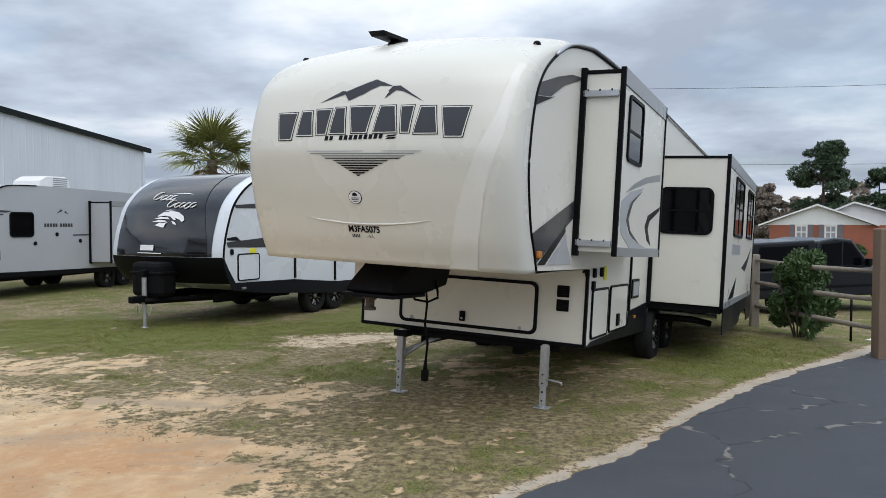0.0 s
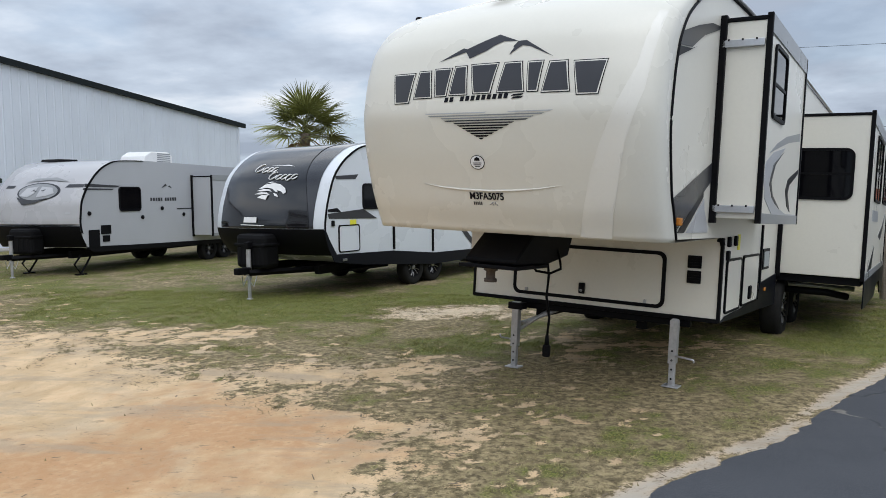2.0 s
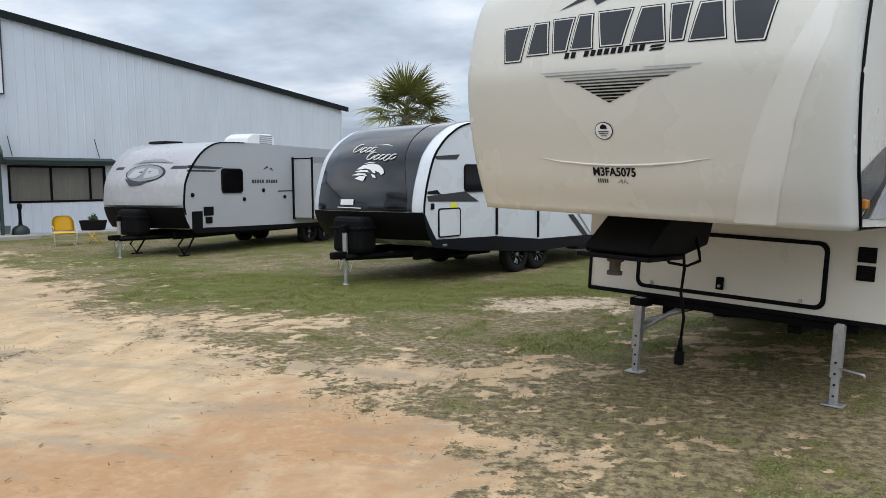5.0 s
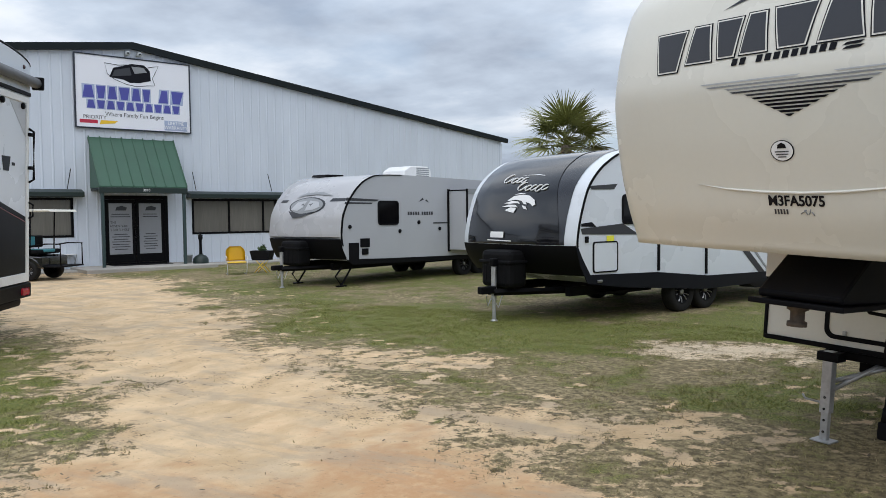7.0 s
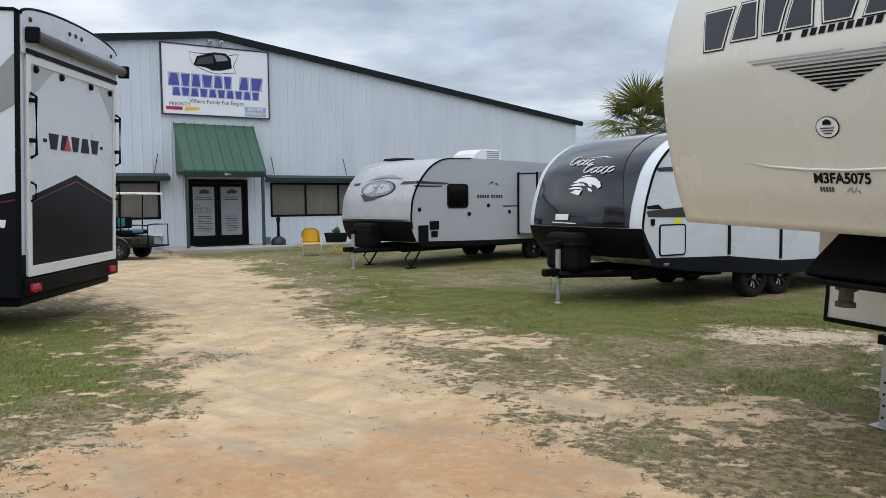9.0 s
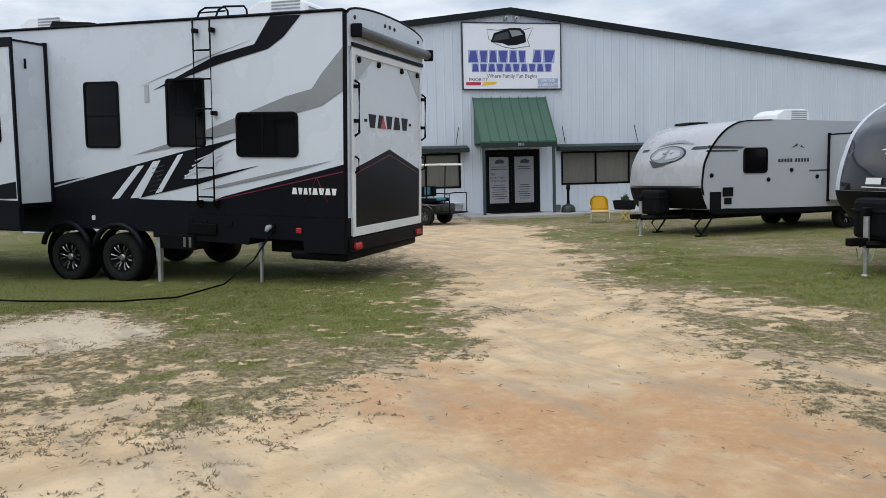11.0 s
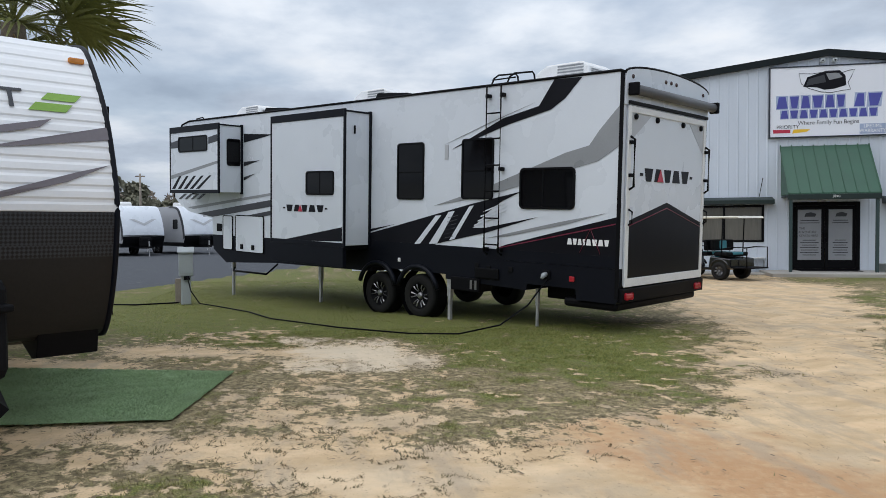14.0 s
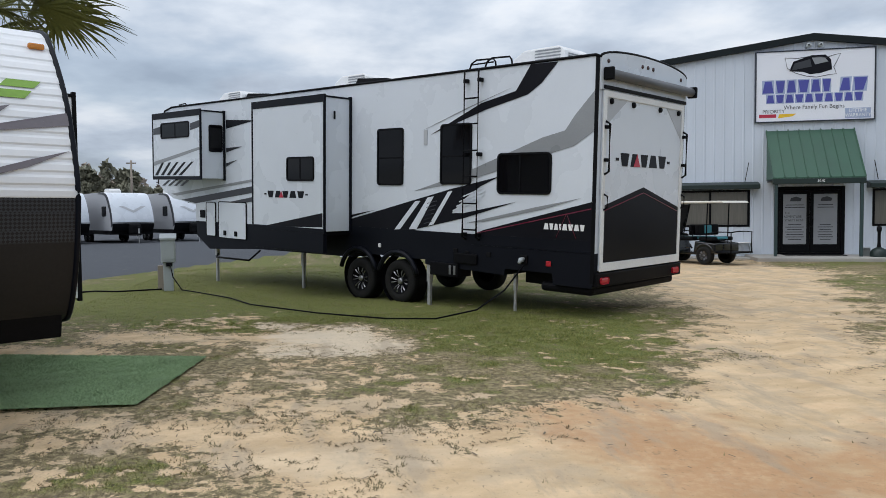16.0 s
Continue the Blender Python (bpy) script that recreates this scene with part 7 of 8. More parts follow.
def travel_trailer_ribbed():
    """Only the nose of this trailer comes into view, at the edge."""
    t = thing("travel_trailer", pose(-5.218, 0.317, 0, 0, 0, 36.34), "white ribbed travel trailer with dark diamond-plate nose guard", "camper")
    w0, w1 = -2.40, 0.0
    prof = [(-0.45, 0.70), (-0.18, 0.72), (0.02, 0.80), (0.20, 1.20), (0.29, 1.72), (0.24, 2.05), (0.08, 2.50), (-0.20, 2.92), (-0.40, 3.08), (-0.75, 3.14)]
    sm = arc_profile(prof, 8)
    prism("body", sm + [(-6.0, 3.10), (-6.0, 0.65), (-1.0, 0.65)], w0 + 0.01, w1 - 0.01, WHITE_METAL, t)

    def u_at(z):
        rows = sorted((p for p in sm if p[0] > -0.2 or p[1] > 1), key=lambda p: p[1])
        return curve_at([(p[1], p[0]) for p in rows], z)
    # ribbed siding: shallow rolled courses across the nose
    bm = bmesh.new()
    rows = []
    z = 1.70
    while z < 3.10:
        for dz, du in ((0.0, 0.008), (0.015, 0.016), (0.06, 0.016), (0.08, 0.008)):
            rows.append((u_at(z + dz) + du, z + dz))
        z += 0.10
    grid = [[bm.verts.new((u, v, zz)) for v in (w0, w1)] for u, zz in rows]
    for a, b in zip(grid, grid[1:]):
        bm.faces.new((a[0], a[1], b[1], b[0]))
    bmesh.ops.recalc_face_normals(bm, faces=bm.faces[:])
    part("ribbed_siding", bm, WHITE_METAL, t, "white rolled aluminium siding")
    low = [p for p in sm if p[1] <= 1.74 and p[0] > -0.2]
    bm = bmesh.new()
    grid = [[bm.verts.new((u + 0.012, v, zz)) for v in (w0, w1)] for u, zz in low]
    for a, b in zip(grid, grid[1:]):
        bm.faces.new((a[0], a[1], b[1], b[0]))
    bmesh.ops.recalc_face_normals(bm, faces=bm.faces[:])
    part("nose_guard", bm, DIAMOND, t, "dark diamond-plate stone guard")
    tube("edge_trim", [(u + 0.012, w1, z_) for u, z_ in sm], 0.022, CHARCOAL, t, 6)
    tube("edge_trim", [(u + 0.012, w0, z_) for u, z_ in sm], 0.022, CHARCOAL, t, 6)

    def strip(name, pts, mat):
        bm = bmesh.new()
        f = bm.faces.new([bm.verts.new((0, v, zz)) for v, zz in pts])
        bmesh.ops.triangulate(bm, faces=[f])
        bmesh.ops.subdivide_edges(bm, edges=bm.edges[:], cuts=4)
        r = bmesh.ops.extrude_face_region(bm, geom=bm.faces[:])
        up = {g for g in r["geom"] if isinstance(g, bmesh.types.BMVert)}
        for q in bm.verts:
            q.co.x = u_at(q.co.z) + (0.026 if q in up else 0.020)
        bmesh.ops.recalc_face_normals(bm, faces=bm.faces[:])
        return part(name, bm, mat, t)
    strip("nose_stripe", [(-0.95, 2.28), (-0.41, 2.40), (-0.5, 2.33), (-0.95, 2.22)], DECAL_TAUPE)
    strip("nose_stripe", [(-0.95, 2.14), (-0.02, 2.37), (0.0, 2.27), (-0.35, 2.22)], DECAL_TAUPE)
    strip("nose_stripe", [(-0.95, 1.80), (-0.29, 2.00), (-0.03, 2.07), (-0.35, 1.93), (-0.95, 1.76)], DECAL_TAUPE)
    strip("green_mark", [(-0.46, 2.55), (-0.22, 2.55), (-0.16, 2.61), (-0.40, 2.61)], DECAL_GREEN)
    strip("green_mark", [(-0.56, 2.46), (-0.30, 2.46), (-0.24, 2.525), (-0.50, 2.525)], DECAL_GREEN)
    strip("name_bar", [(-0.74, 2.60), (-0.58, 2.60), (-0.58, 2.62), (-0.74, 2.62)], DECAL_DARK)
    strip("name_bar", [(-0.68, 2.47), (-0.65, 2.47), (-0.65, 2.60), (-0.68, 2.60)], DECAL_DARK)
    for v in (-0.12, -2.3):
        box("clearance_lamp", u_at(2.92) + 0.01, u_at(2.92) + 0.05, v - 0.06, v + 0.06, 2.90, 2.945, AMBER, t, 0.012, "amber clearance lamp")
    prism("skirt_tail", [(-0.2, 0.73), (0.02, 0.80), (-0.02, 0.60), (-0.15, 0.58), (-0.45, 0.70)], -0.50, -0.05, BLACK, t, bevel=0.01)
    s = slide_out(t, -4.2, -1.5, w1, 0.62, 0.75, 2.75, WHITE_METAL)
    bm = bmesh.new()
    add_box(bm, 0.55, 0.95, -1.75, -0.92, 0.62, 1.28, 0.08)
    c = part("propane_cover", bm, PLASTIC, t, "black moulded propane tank cover")
    box("cover_lid", 0.53, 0.97, -1.77, -0.90, 1.06, 1.11, PLASTIC, c, 0.015)
    bm = bmesh.new()
    for s_ in (-1, 1):
        add_tube(bm, [(-0.5, -1.2 + s_ * 0.42, 0.58), (1.45, -1.2 + s_ * 0.08, 0.56)], 0.05, 4)
    part("tongue_frame", bm, BLACK, t)
    tube("tongue_jack", [(1.3, -1.2, 0.0), (1.3, -1.2, 1.0)], 0.035, STEEL, t)
    for u in (-3.0, -3.8):
        wheel(t, u, w1 - 0.15, 0.34, 0.34, 0.2, 1, spokes=6)
        wheel(t, u, w0 + 0.15, 0.34, 0.34, 0.2, -1, spokes=6)


toy_hauler()
travel_trailer_ribbed()


# ---- plants ----
def fan_frond(name, seed, dead=False):
    """A fan palm frond along +x: stalk and a fan of narrow drooping leaflets."""
    rng = random.Random(seed)
    bm = bmesh.new()
    stalk = 0.75
    add_tube(bm, [(0, 0, 0), (stalk * 0.5, 0, 0.04), (stalk, 0, 0.0)], [0.02, 0.014, 0.008], 4)
    for k in range(38):
        a = radians(-118 + 236 * k / 37 + rng.uniform(-2, 2))
        n = rng.uniform(0.80, 1.0) * (1.0 - 0.28 * abs(a) / radians(118))
        d = Vector((math.cos(a), math.sin(a), 0.05 if k % 2 else -0.05))
        side = Vector((-math.sin(a), math.cos(a), 0)) * 0.020
        fall = (0.9 if dead else rng.uniform(0.05, 0.34))
        base = Vector((stalk, 0, 0))
        pts = [base + d * n * f - Vector((0, 0, fall * n * f ** 2.6)) for f in (0.0, 0.5, 0.78, 1.0)]
        wide = (0.35, 1.0, 0.55, 0.06)
        rows = [(bm.verts.new(q + side * w), bm.verts.new(q - side * w + Vector((0, 0, 0.012 * w)))) for q, w in zip(pts, wide)]
        for p, q in zip(rows, rows[1:]):
            bm.faces.new((p[0], q[0], q[1], p[1]))
    me = bpy.data.meshes.new(name)
    bm.to_mesh(me)
    bm.free()
    me.materials.append(PALM_DEAD if dead else PALM_LEAF)
    return me


FRONDS = [fan_frond("frond", s) for s in (1, 2, 3)]
DEAD_FRONDS = [fan_frond("dead_frond", 9, True)]


def palm(x, y, height, size, seed, label):
    rng = random.Random(seed)
    t = thing("palm_tree", pose(x, y, float(ground_z(np.array(x), np.array(y))), 0, 0, rng.uniform(0, 360)), label, "tree")
    pts, rad = [], []
    for k in range(15):
        f = k / 14
        pts.append((0.10 * math.sin(f * 2), 0.05 * f, height * f))
        rad.append((0.20 - 0.05 * f + (0.022 if k % 2 else 0.0)) * (1.25 if k == 0 else 1))
    tube("trunk", pts, rad, PALM_TRUNK, t, 12)
    top = Vector(pts[-1])
    for k in range(32):
        el = 84 - 98 * (k / 32) ** 0.8 + rng.uniform(-8, 8)
        az = k * 137.5 + rng.uniform(-10, 10)
        ob = new("frond", FRONDS[k % 3])
        ob.parent = t
        ob.matrix_basis = Matrix.Translation(top) @ pose(0, 0, 0, rng.uniform(-20, 20), -el, az) @ Matrix.Scale(size * rng.uniform(0.85, 1.1), 4)
    for k in range(12):
        ob = new("dead_frond", DEAD_FRONDS[0])
        ob.parent = t
        ob.matrix_basis = Matrix.Translation(top - Vector((0, 0, 0.12))) @ pose(0, 0, 0, 0, 34 + rng.uniform(-16, 34), k * 31 + rng.uniform(-15, 15)) @ Matrix.Scale(size * 0.9, 4)


palm(-9.40, 25.5, 3.85, 1.12, 3, "fan palm with green fronds and brown hanging dead leaves")
palm(-10.15, -2.35, 4.45, 1.14, 8, "fan palm with olive fronds behind a trailer")


def leaf_mesh(name, blobs, count, size, mat, seed, long=1.0, up=0.0):
    """Many small leaves spread over the outer part of uneven clumps (x, y, z, radius x, radius z)."""
    rng = np.random.default_rng(seed)
    weight = np.array([b[3] ** 2 for b in blobs])
    pick = rng.choice(len(blobs), count, p=weight / weight.sum())
    b = np.array(blobs)[pick]
    d = rng.normal(size=(count, 3))
    d /= np.linalg.norm(d, axis=1)[:, None]
    r = rng.uniform(0.45, 1.05, count) ** 0.6
    c = b[:, :3] + d * np.stack([b[:, 3], b[:, 3], b[:, 4]], 1) * r[:, None]
    a = rng.normal(size=(count, 3)) + d * 0.6
    a[:, 2] += up
    a /= np.linalg.norm(a, axis=1)[:, None]
    s = np.cross(a, rng.normal(size=(count, 3)))
    s /= np.linalg.norm(s, axis=1)[:, None]
    k = size * rng.uniform(0.6, 1.3, count)[:, None]
    co = np.stack([c - s * k * 0.32, c + a * k * long * 0.5 - s * 0.0, c + s * k * 0.32, c - a * k * long * 0.5], 1).astype(np.float32)
    me = bpy.data.meshes.new(name)
    me.vertices.add(count * 4)
    me.vertices.foreach_set("co", co.reshape(-1))
    me.loops.add(count * 4)
    me.loops.foreach_set("vertex_index", np.arange(count * 4, dtype=np.int32))
    me.polygons.add(count)
    me.polygons.foreach_set("loop_start", (np.arange(count) * 4).astype(np.int32))
    me.update()
    me.materials.append(mat)
    return me


def shrub(x, y):
    t = thing("shrub", pose(x, y, float(ground_z(np.array(x), np.array(y)))) @ Matrix.Diagonal((0.80, 0.80, 0.84, 1)), "dense dark green evergreen shrub beside the fence", "shrub")
    rng = random.Random(5)
    for k in range(9):
        a = k * 2.4
        tube("stem", [(0.08 * math.cos(a), 0.08 * math.sin(a), 0), (0.25 * math.cos(a), 0.25 * math.sin(a), 0.5), (0.42 * math.cos(a), 0.42 * math.sin(a), 1.0 + 0.25 * rng.random())], [0.02, 0.014, 0.005], BARK, t, 5)
    blobs = []
    for k in range(34):
        z = rng.uniform(0.22, 1.45)
        w = 0.58 if z < 1.0 else 0.58 - 0.55 * (z - 1.0)
        a, q = rng.uniform(0, 6.28), rng.uniform(0.1, 1.0) * w
        blobs.append((q * math.cos(a), q * math.sin(a), z, rng.uniform(0.14, 0.24), rng.uniform(0.14, 0.26)))
    ob = new("leaves", leaf_mesh("leaves", blobs, 16000, 0.058, LEAF, 3, 1.9, 0.9))
    ob.parent = t


shrub(5.12, 12.55)


def pine(x, y, h, w, seed, label="tall dark pine with an uneven layered crown", mat=None):
    rng = random.Random(seed)
    z = float(ground_z(np.array(x), np.array(y)))
    t = thing("pine_tree", pose(x, y, z), label, "tree")
    tube("trunk", [(0, 0, 0), (0.1, 0, h * 0.5), (0, 0.1, h * 0.97)], [0.32, 0.2, 0.03], BARK, t, 8)
    blobs = []
    for k in range(44):
        f = rng.uniform(0.30, 1.0)
        a = rng.uniform(0, 6.28)
        reach = w * (1.15 - f) ** 0.6 * rng.uniform(0.45, 1.0)
        p = (reach * math.cos(a), reach * math.sin(a), h * f)
        blobs.append((*p, rng.uniform(0.10, 0.18) * w * 1.5, rng.uniform(0.035, 0.065) * h))
        tube("limb", [(0, 0, h * f - 0.3), (p[0] * 0.5, p[1] * 0.5, h * f - 0.15), p], [0.07, 0.05, 0.02], BARK, t, 4)
    ob = new("crown", leaf_mesh("crown", blobs, 16000, 0.24, mat or PINE, seed, 2.2, 0.3))
    ob.parent = t


pine(39.2, 95.0, 13.6, 5.2, 2)
pine(47.2, 98.0, 11.0, 3.9, 4)
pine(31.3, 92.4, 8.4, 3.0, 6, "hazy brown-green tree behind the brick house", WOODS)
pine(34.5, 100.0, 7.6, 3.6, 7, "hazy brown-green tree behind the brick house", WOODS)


def tree_line(name, x0, y0, x1, y1, n, h, seed, mat, label):
    """A far wood as one object."""
    rng = random.Random(seed)
    blobs = []
    for k in range(n):
        f = (k + rng.random()) / n
        x, y, hh = x0 + (x1 - x0) * f + rng.uniform(-8, 8), y0 + (y1 - y0) * f + rng.uniform(-8, 8), h * rng.uniform(0.55, 1.15)
        for _ in range(4):
            q = rng.uniform(0.1, 1.0)
            blobs.append((x + rng.uniform(-2, 2), y + rng.uniform(-2, 2), hh * q, rng.uniform(1.2, 2.6) * (1.2 - 0.6 * q), hh * 0.16))
    ob = new(name, leaf_mesh(name, blobs, 26000, 0.9, mat, seed, 1.3))
    return tagged(ob, label, "trees", kind="stuff")


# no air haze here: the paled foliage colours stand in for it
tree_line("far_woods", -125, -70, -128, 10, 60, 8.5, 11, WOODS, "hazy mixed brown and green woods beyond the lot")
tree_line("far_woods", -108, -40, -116, -8, 20, 7.6, 14, FAR_PINE, "haze-paled pines at the edge of the far woods")
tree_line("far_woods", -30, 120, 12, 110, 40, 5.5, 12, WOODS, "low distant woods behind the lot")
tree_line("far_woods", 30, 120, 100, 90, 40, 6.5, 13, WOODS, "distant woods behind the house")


# ---- house, vehicles and fence across the road ----
def house():
    x, y = 30.4, 75.5
    z = -1.45
    h = thing("brick_house", pose(x, y, z, 0, 0, -20), "red-brick single-storey house with white gable and shuttered windows", "house")
    holes = [(-1.6, -0.5), (0.95, 2.05)]
    edges = [-3.9, -1.6, -0.5, 0.95, 2.05, 9.0]
    for a, c in zip(edges, edges[1:]):
        if (a, c) in holes:
            box("front_wall", a, c, 0, 0.25, -0.7, 1.6, BRICK, h, 0)
        else:
            box("front_wall", a, c, 0, 0.25, -0.7, 2.95, BRICK, h, 0)
    for a, c in holes:
        w = box("window", a, c, 0.08, 0.14, 1.6, 2.95, NOTICE, h, 0)
        bm = bmesh.new()
        for q in ((a, a + 0.16, 1.6, 2.95), (c - 0.16, c, 1.6, 2.95), (a, c, 1.6, 1.74), (a, c, 2.81, 2.95), (a, c, 2.22, 2.33), ((a + c) / 2 - 0.05, (a + c) / 2 + 0.05, 1.6, 2.95)):
            add_box(bm, q[0], q[1], 0.0, 0.10, q[2], q[3])
        part("window_frame", bm, WHITE_PAINT, w)
        for q in (a - 0.5, c + 0.05):
            box("shutter", q, q + 0.45, -0.05, -0.002, 1.55, 3.0, DECAL_TAUPE, w, 0.01)
    box("side_wall", -3.9, -3.65, 0.25, 12, -0.7, 2.95, BRICK, h, 0)
    box("back_wall", -3.9, 9.0, 12, 12.25, -0.7, 2.95, BRICK, h, 0)
    prism("gable", [(-4.4, 2.96), (5.0, 2.96), (0.3, 4.80)], 0.0, 0.2, WHITE_PAINT, h, label="white-sided gable")
    prism("gable", [(-0.5, 2.96), (10.0, 2.96), (3.6, 5.05)], 2.5, 2.7, WHITE_PAINT, h)
    for px, pz, lo, hi, y0 in ((0.3, 4.82, -4.9, 5.5, -0.4), (3.6, 5.07, -1.2, 10.6, 2.1)):
        prism("roof", [(lo, 2.85), (px, pz), (hi, 2.85), (hi, 2.97), (px, pz + 0.15), (lo, 2.97)], y0, 12.4, SHINGLE, h)
        prism("barge_board", [(lo, 2.84), (px, pz - 0.01), (hi, 2.84), (hi, 3.0), (px, pz + 0.17), (lo, 3.0)], y0 - 0.06, y0 - 0.003, WHITE_PAINT, h)
    box("porch_post", 7.2, 7.4, -1.2, -1.0, -0.6, 2.9, WHITE_PAINT, h)
    s = thing("garden_shed", pose(x - 7.0, y + 5.5, z, 0, 0, -20), "small pale garden shed behind the brick house", "shed")
    box("shed_wall", -1.6, 1.6, 0, 3, -0.8, 2.0, WHITE_PAINT, s)
    prism("shed_roof", [(-1.8, 2.0), (1.8, 2.0), (0, 2.7)], -0.1, 3.1, SHINGLE, s)


house()
for bx, by in ((33.4, 73.4), (37.9, 71.6)):
    t_ = thing("round_shrub", pose(bx, by, float(ground_z(np.array(bx), np.array(by)))), "clipped dark shrub before the brick house", "shrub")
    rng_ = random.Random(int(bx))
    ob_ = new("leaves", leaf_mesh("leaves", [(rng_.uniform(-0.5, 0.5), rng_.uniform(-0.5, 0.5), rng_.uniform(0.4, 1.2), 0.5, 0.45) for _ in range(9)], 2500, 0.18, LEAF, 7))
    ob_.parent = t_


def pickup(x, y, turn, mat, topper, label):
    z = float(ground_z(np.array(x), np.array(y)))
    t = thing("pickup_truck", pose(x, y, z, 0, 0, turn) @ Matrix.Scale(0.92, 4), label, "truck")
    side = [(-2.75, 0.55), (-2.80, 1.05), (-0.75, 1.08), (1.0, 1.08), (2.45, 1.0), (2.70, 0.85), (2.72, 0.45), (2.2, 0.40), (-2.6, 0.42)]
    prism("body", side, -0.95, 0.95, mat, t, bevel=0.04)
    cab = [(-0.75, 1.06), (-0.55, 1.72), (0.0, 1.80), (0.55, 1.76), (1.30, 1.06)]
    prism("cab", cab, -0.80, 0.80, mat, t, bevel=0.05)
    for s in (-1, 1):
        prism("side_window", [(-0.55, 1.14), (-0.42, 1.65), (0.20, 1.70), (0.20, 1.14)], s * 0.80, s * 0.812, GLASS, t)
        prism("side_window", [(0.28, 1.14), (0.28, 1.70), (0.52, 1.66), (1.05, 1.14)], s * 0.80, s * 0.812, GLASS, t)
        box("mirror", 0.85, 0.97, s * 0.97 - 0.07, s * 0.97 + 0.07, 1.12, 1.30, BLACK, t, 0.02)
        box("side_trim", -2.7, 2.5, s * 0.952 - 0.006, s * 0.952 + 0.006, 0.62, 0.68, BLACK, t, 0)
    prism("windscreen", [(1.27, 1.10), (0.60, 1.72), (0.63, 1.74), (1.30, 1.12)], -0.70, 0.70, GLASS, t)
    if topper:
        prism("bed_topper", [(-2.78, 1.085), (-2.62, 1.70), (-0.70, 1.76), (-0.70, 1.085)], -0.88, 0.88, mat, t, bevel=0.05)
        for s in (-1, 1):
            prism("topper_window", [(-2.50, 1.25), (-2.40, 1.60), (-0.95, 1.64), (-0.95, 1.25)], s * 0.882, s * 0.892, GLASS, t)
        prism("topper_rear_glass", [(-0.7, 1.20), (0.7, 1.20), (0.62, 1.62), (-0.62, 1.62)], -2.80, -2.70, GLASS, t, "x")
    for u in (-1.75, 1.65):
        for s in (-1, 1):
            wheel(t, u, s * 0.84, 0.37, 0.37, 0.24, s, spokes=6)
    box("rear_bumper", -2.92, -2.76, -0.9, 0.9, 0.45, 0.62, CHROME, t, 0.02)
    for s in (-1, 1):
        box("tail_lamp", -2.83, -2.78, s * 0.86 - 0.07, s * 0.86 + 0.07, 0.72, 1.02, RED_LENS, t, 0.01)


pickup(7.5, 18.3, 26, CAR_PAINT, True, "dark grey pickup truck with bed topper, parked")
pickup(6.6, 23.6, 20, SILVER_PAINT, True, "silver vehicle parked behind the dark pickup")


def split_rail_fence():
    f = thing("rail_fence", pose(0, 0, 0), "weathered split-rail timber fence along the road", "fence")
    posts = [(5.45, 10.62, 1.62), (4.85, 13.8, 1.15), (4.35, 16.9, 1.1)]
    for x, y, h in posts:
        w = 0.105 if h > 1.5 else 0.07
        box("post", x - w, x + w, y - w, y + w, -0.25, h, WOOD_POST if h > 1.5 else WOOD_GREY, f, 0.015)
    rng = random.Random(3)
    for (xa, ya, _), (xb, yb, _) in zip(posts, posts[1:]):
        for z in (1.06, 0.68, 0.30):
            m = Vector(((xa + xb) / 2, (ya + yb) / 2, z - 0.03 + rng.uniform(-0.02, 0.02)))
            tube("rail", [(xa, ya, z), m, (xb, yb, z + rng.uniform(-0.04, 0.02))], [0.030, 0.045, 0.032], WOOD_GREY, f, 6)


split_rail_fence()
p_ = tube("marker_stake", [(5.62, 11.9, -0.05), (5.62, 11.9, 0.62)], 0.018, BLACK)
tagged(p_, "thin black metal stake at the road edge", "stake")
for x0, y0, x1, y1 in ((6.2, 12.6, 8.6, 15.2), (6.9, 12.3, 9.5, 15.0), (7.7, 12.1, 10.4, 14.9), (8.5, 12.0, 11.2, 14.7)):
    d_ = Vector((x1 - x0, y1 - y0, 0)).normalized()
    n_ = Vector((-d_.y, d_.x, 0)) * 0.05
    bm_ = bmesh.new()
    bm_.faces.new([bm_.verts.new((px, py, float(ground_z(np.array(px), np.array(py))) + 0.006)) for px, py in ((x0 - n_.x, y0 - n_.y), (x1 - n_.x, y1 - n_.y), (x1 + n_.x, y1 + n_.y), (x0 + n_.x, y0 + n_.y))])
    bmesh.ops.recalc_face_normals(bm_, faces=bm_.faces[:])
    tagged(part("parking_line", bm_, WHITE_PAINT), "worn white painted parking line", "marking", kind="structure")
for px_, py_ in ((-6.0, 90.0), (96.0, 78.0)):
    p_ = thing("utility_pole", pose(px_, py_, -2.5), "tall timber utility pole carrying the overhead lines", "pole")
    tube("pole", [(0, 0, 0), (0, 0, 21.0)], [0.18, 0.12], WOOD_GREY, p_, 8)
for z_ in (17.6, 9.2):
    w_ = tube("power_line", [(-6 + k * 10.2, 90 - k * 1.2, z_ - 1.2 * math.sin(math.pi * k / 10)) for k in range(11)], 0.02, BLACK, None, 5)
    tagged(w_, "thin black overhead power line strung between poles", "cable")


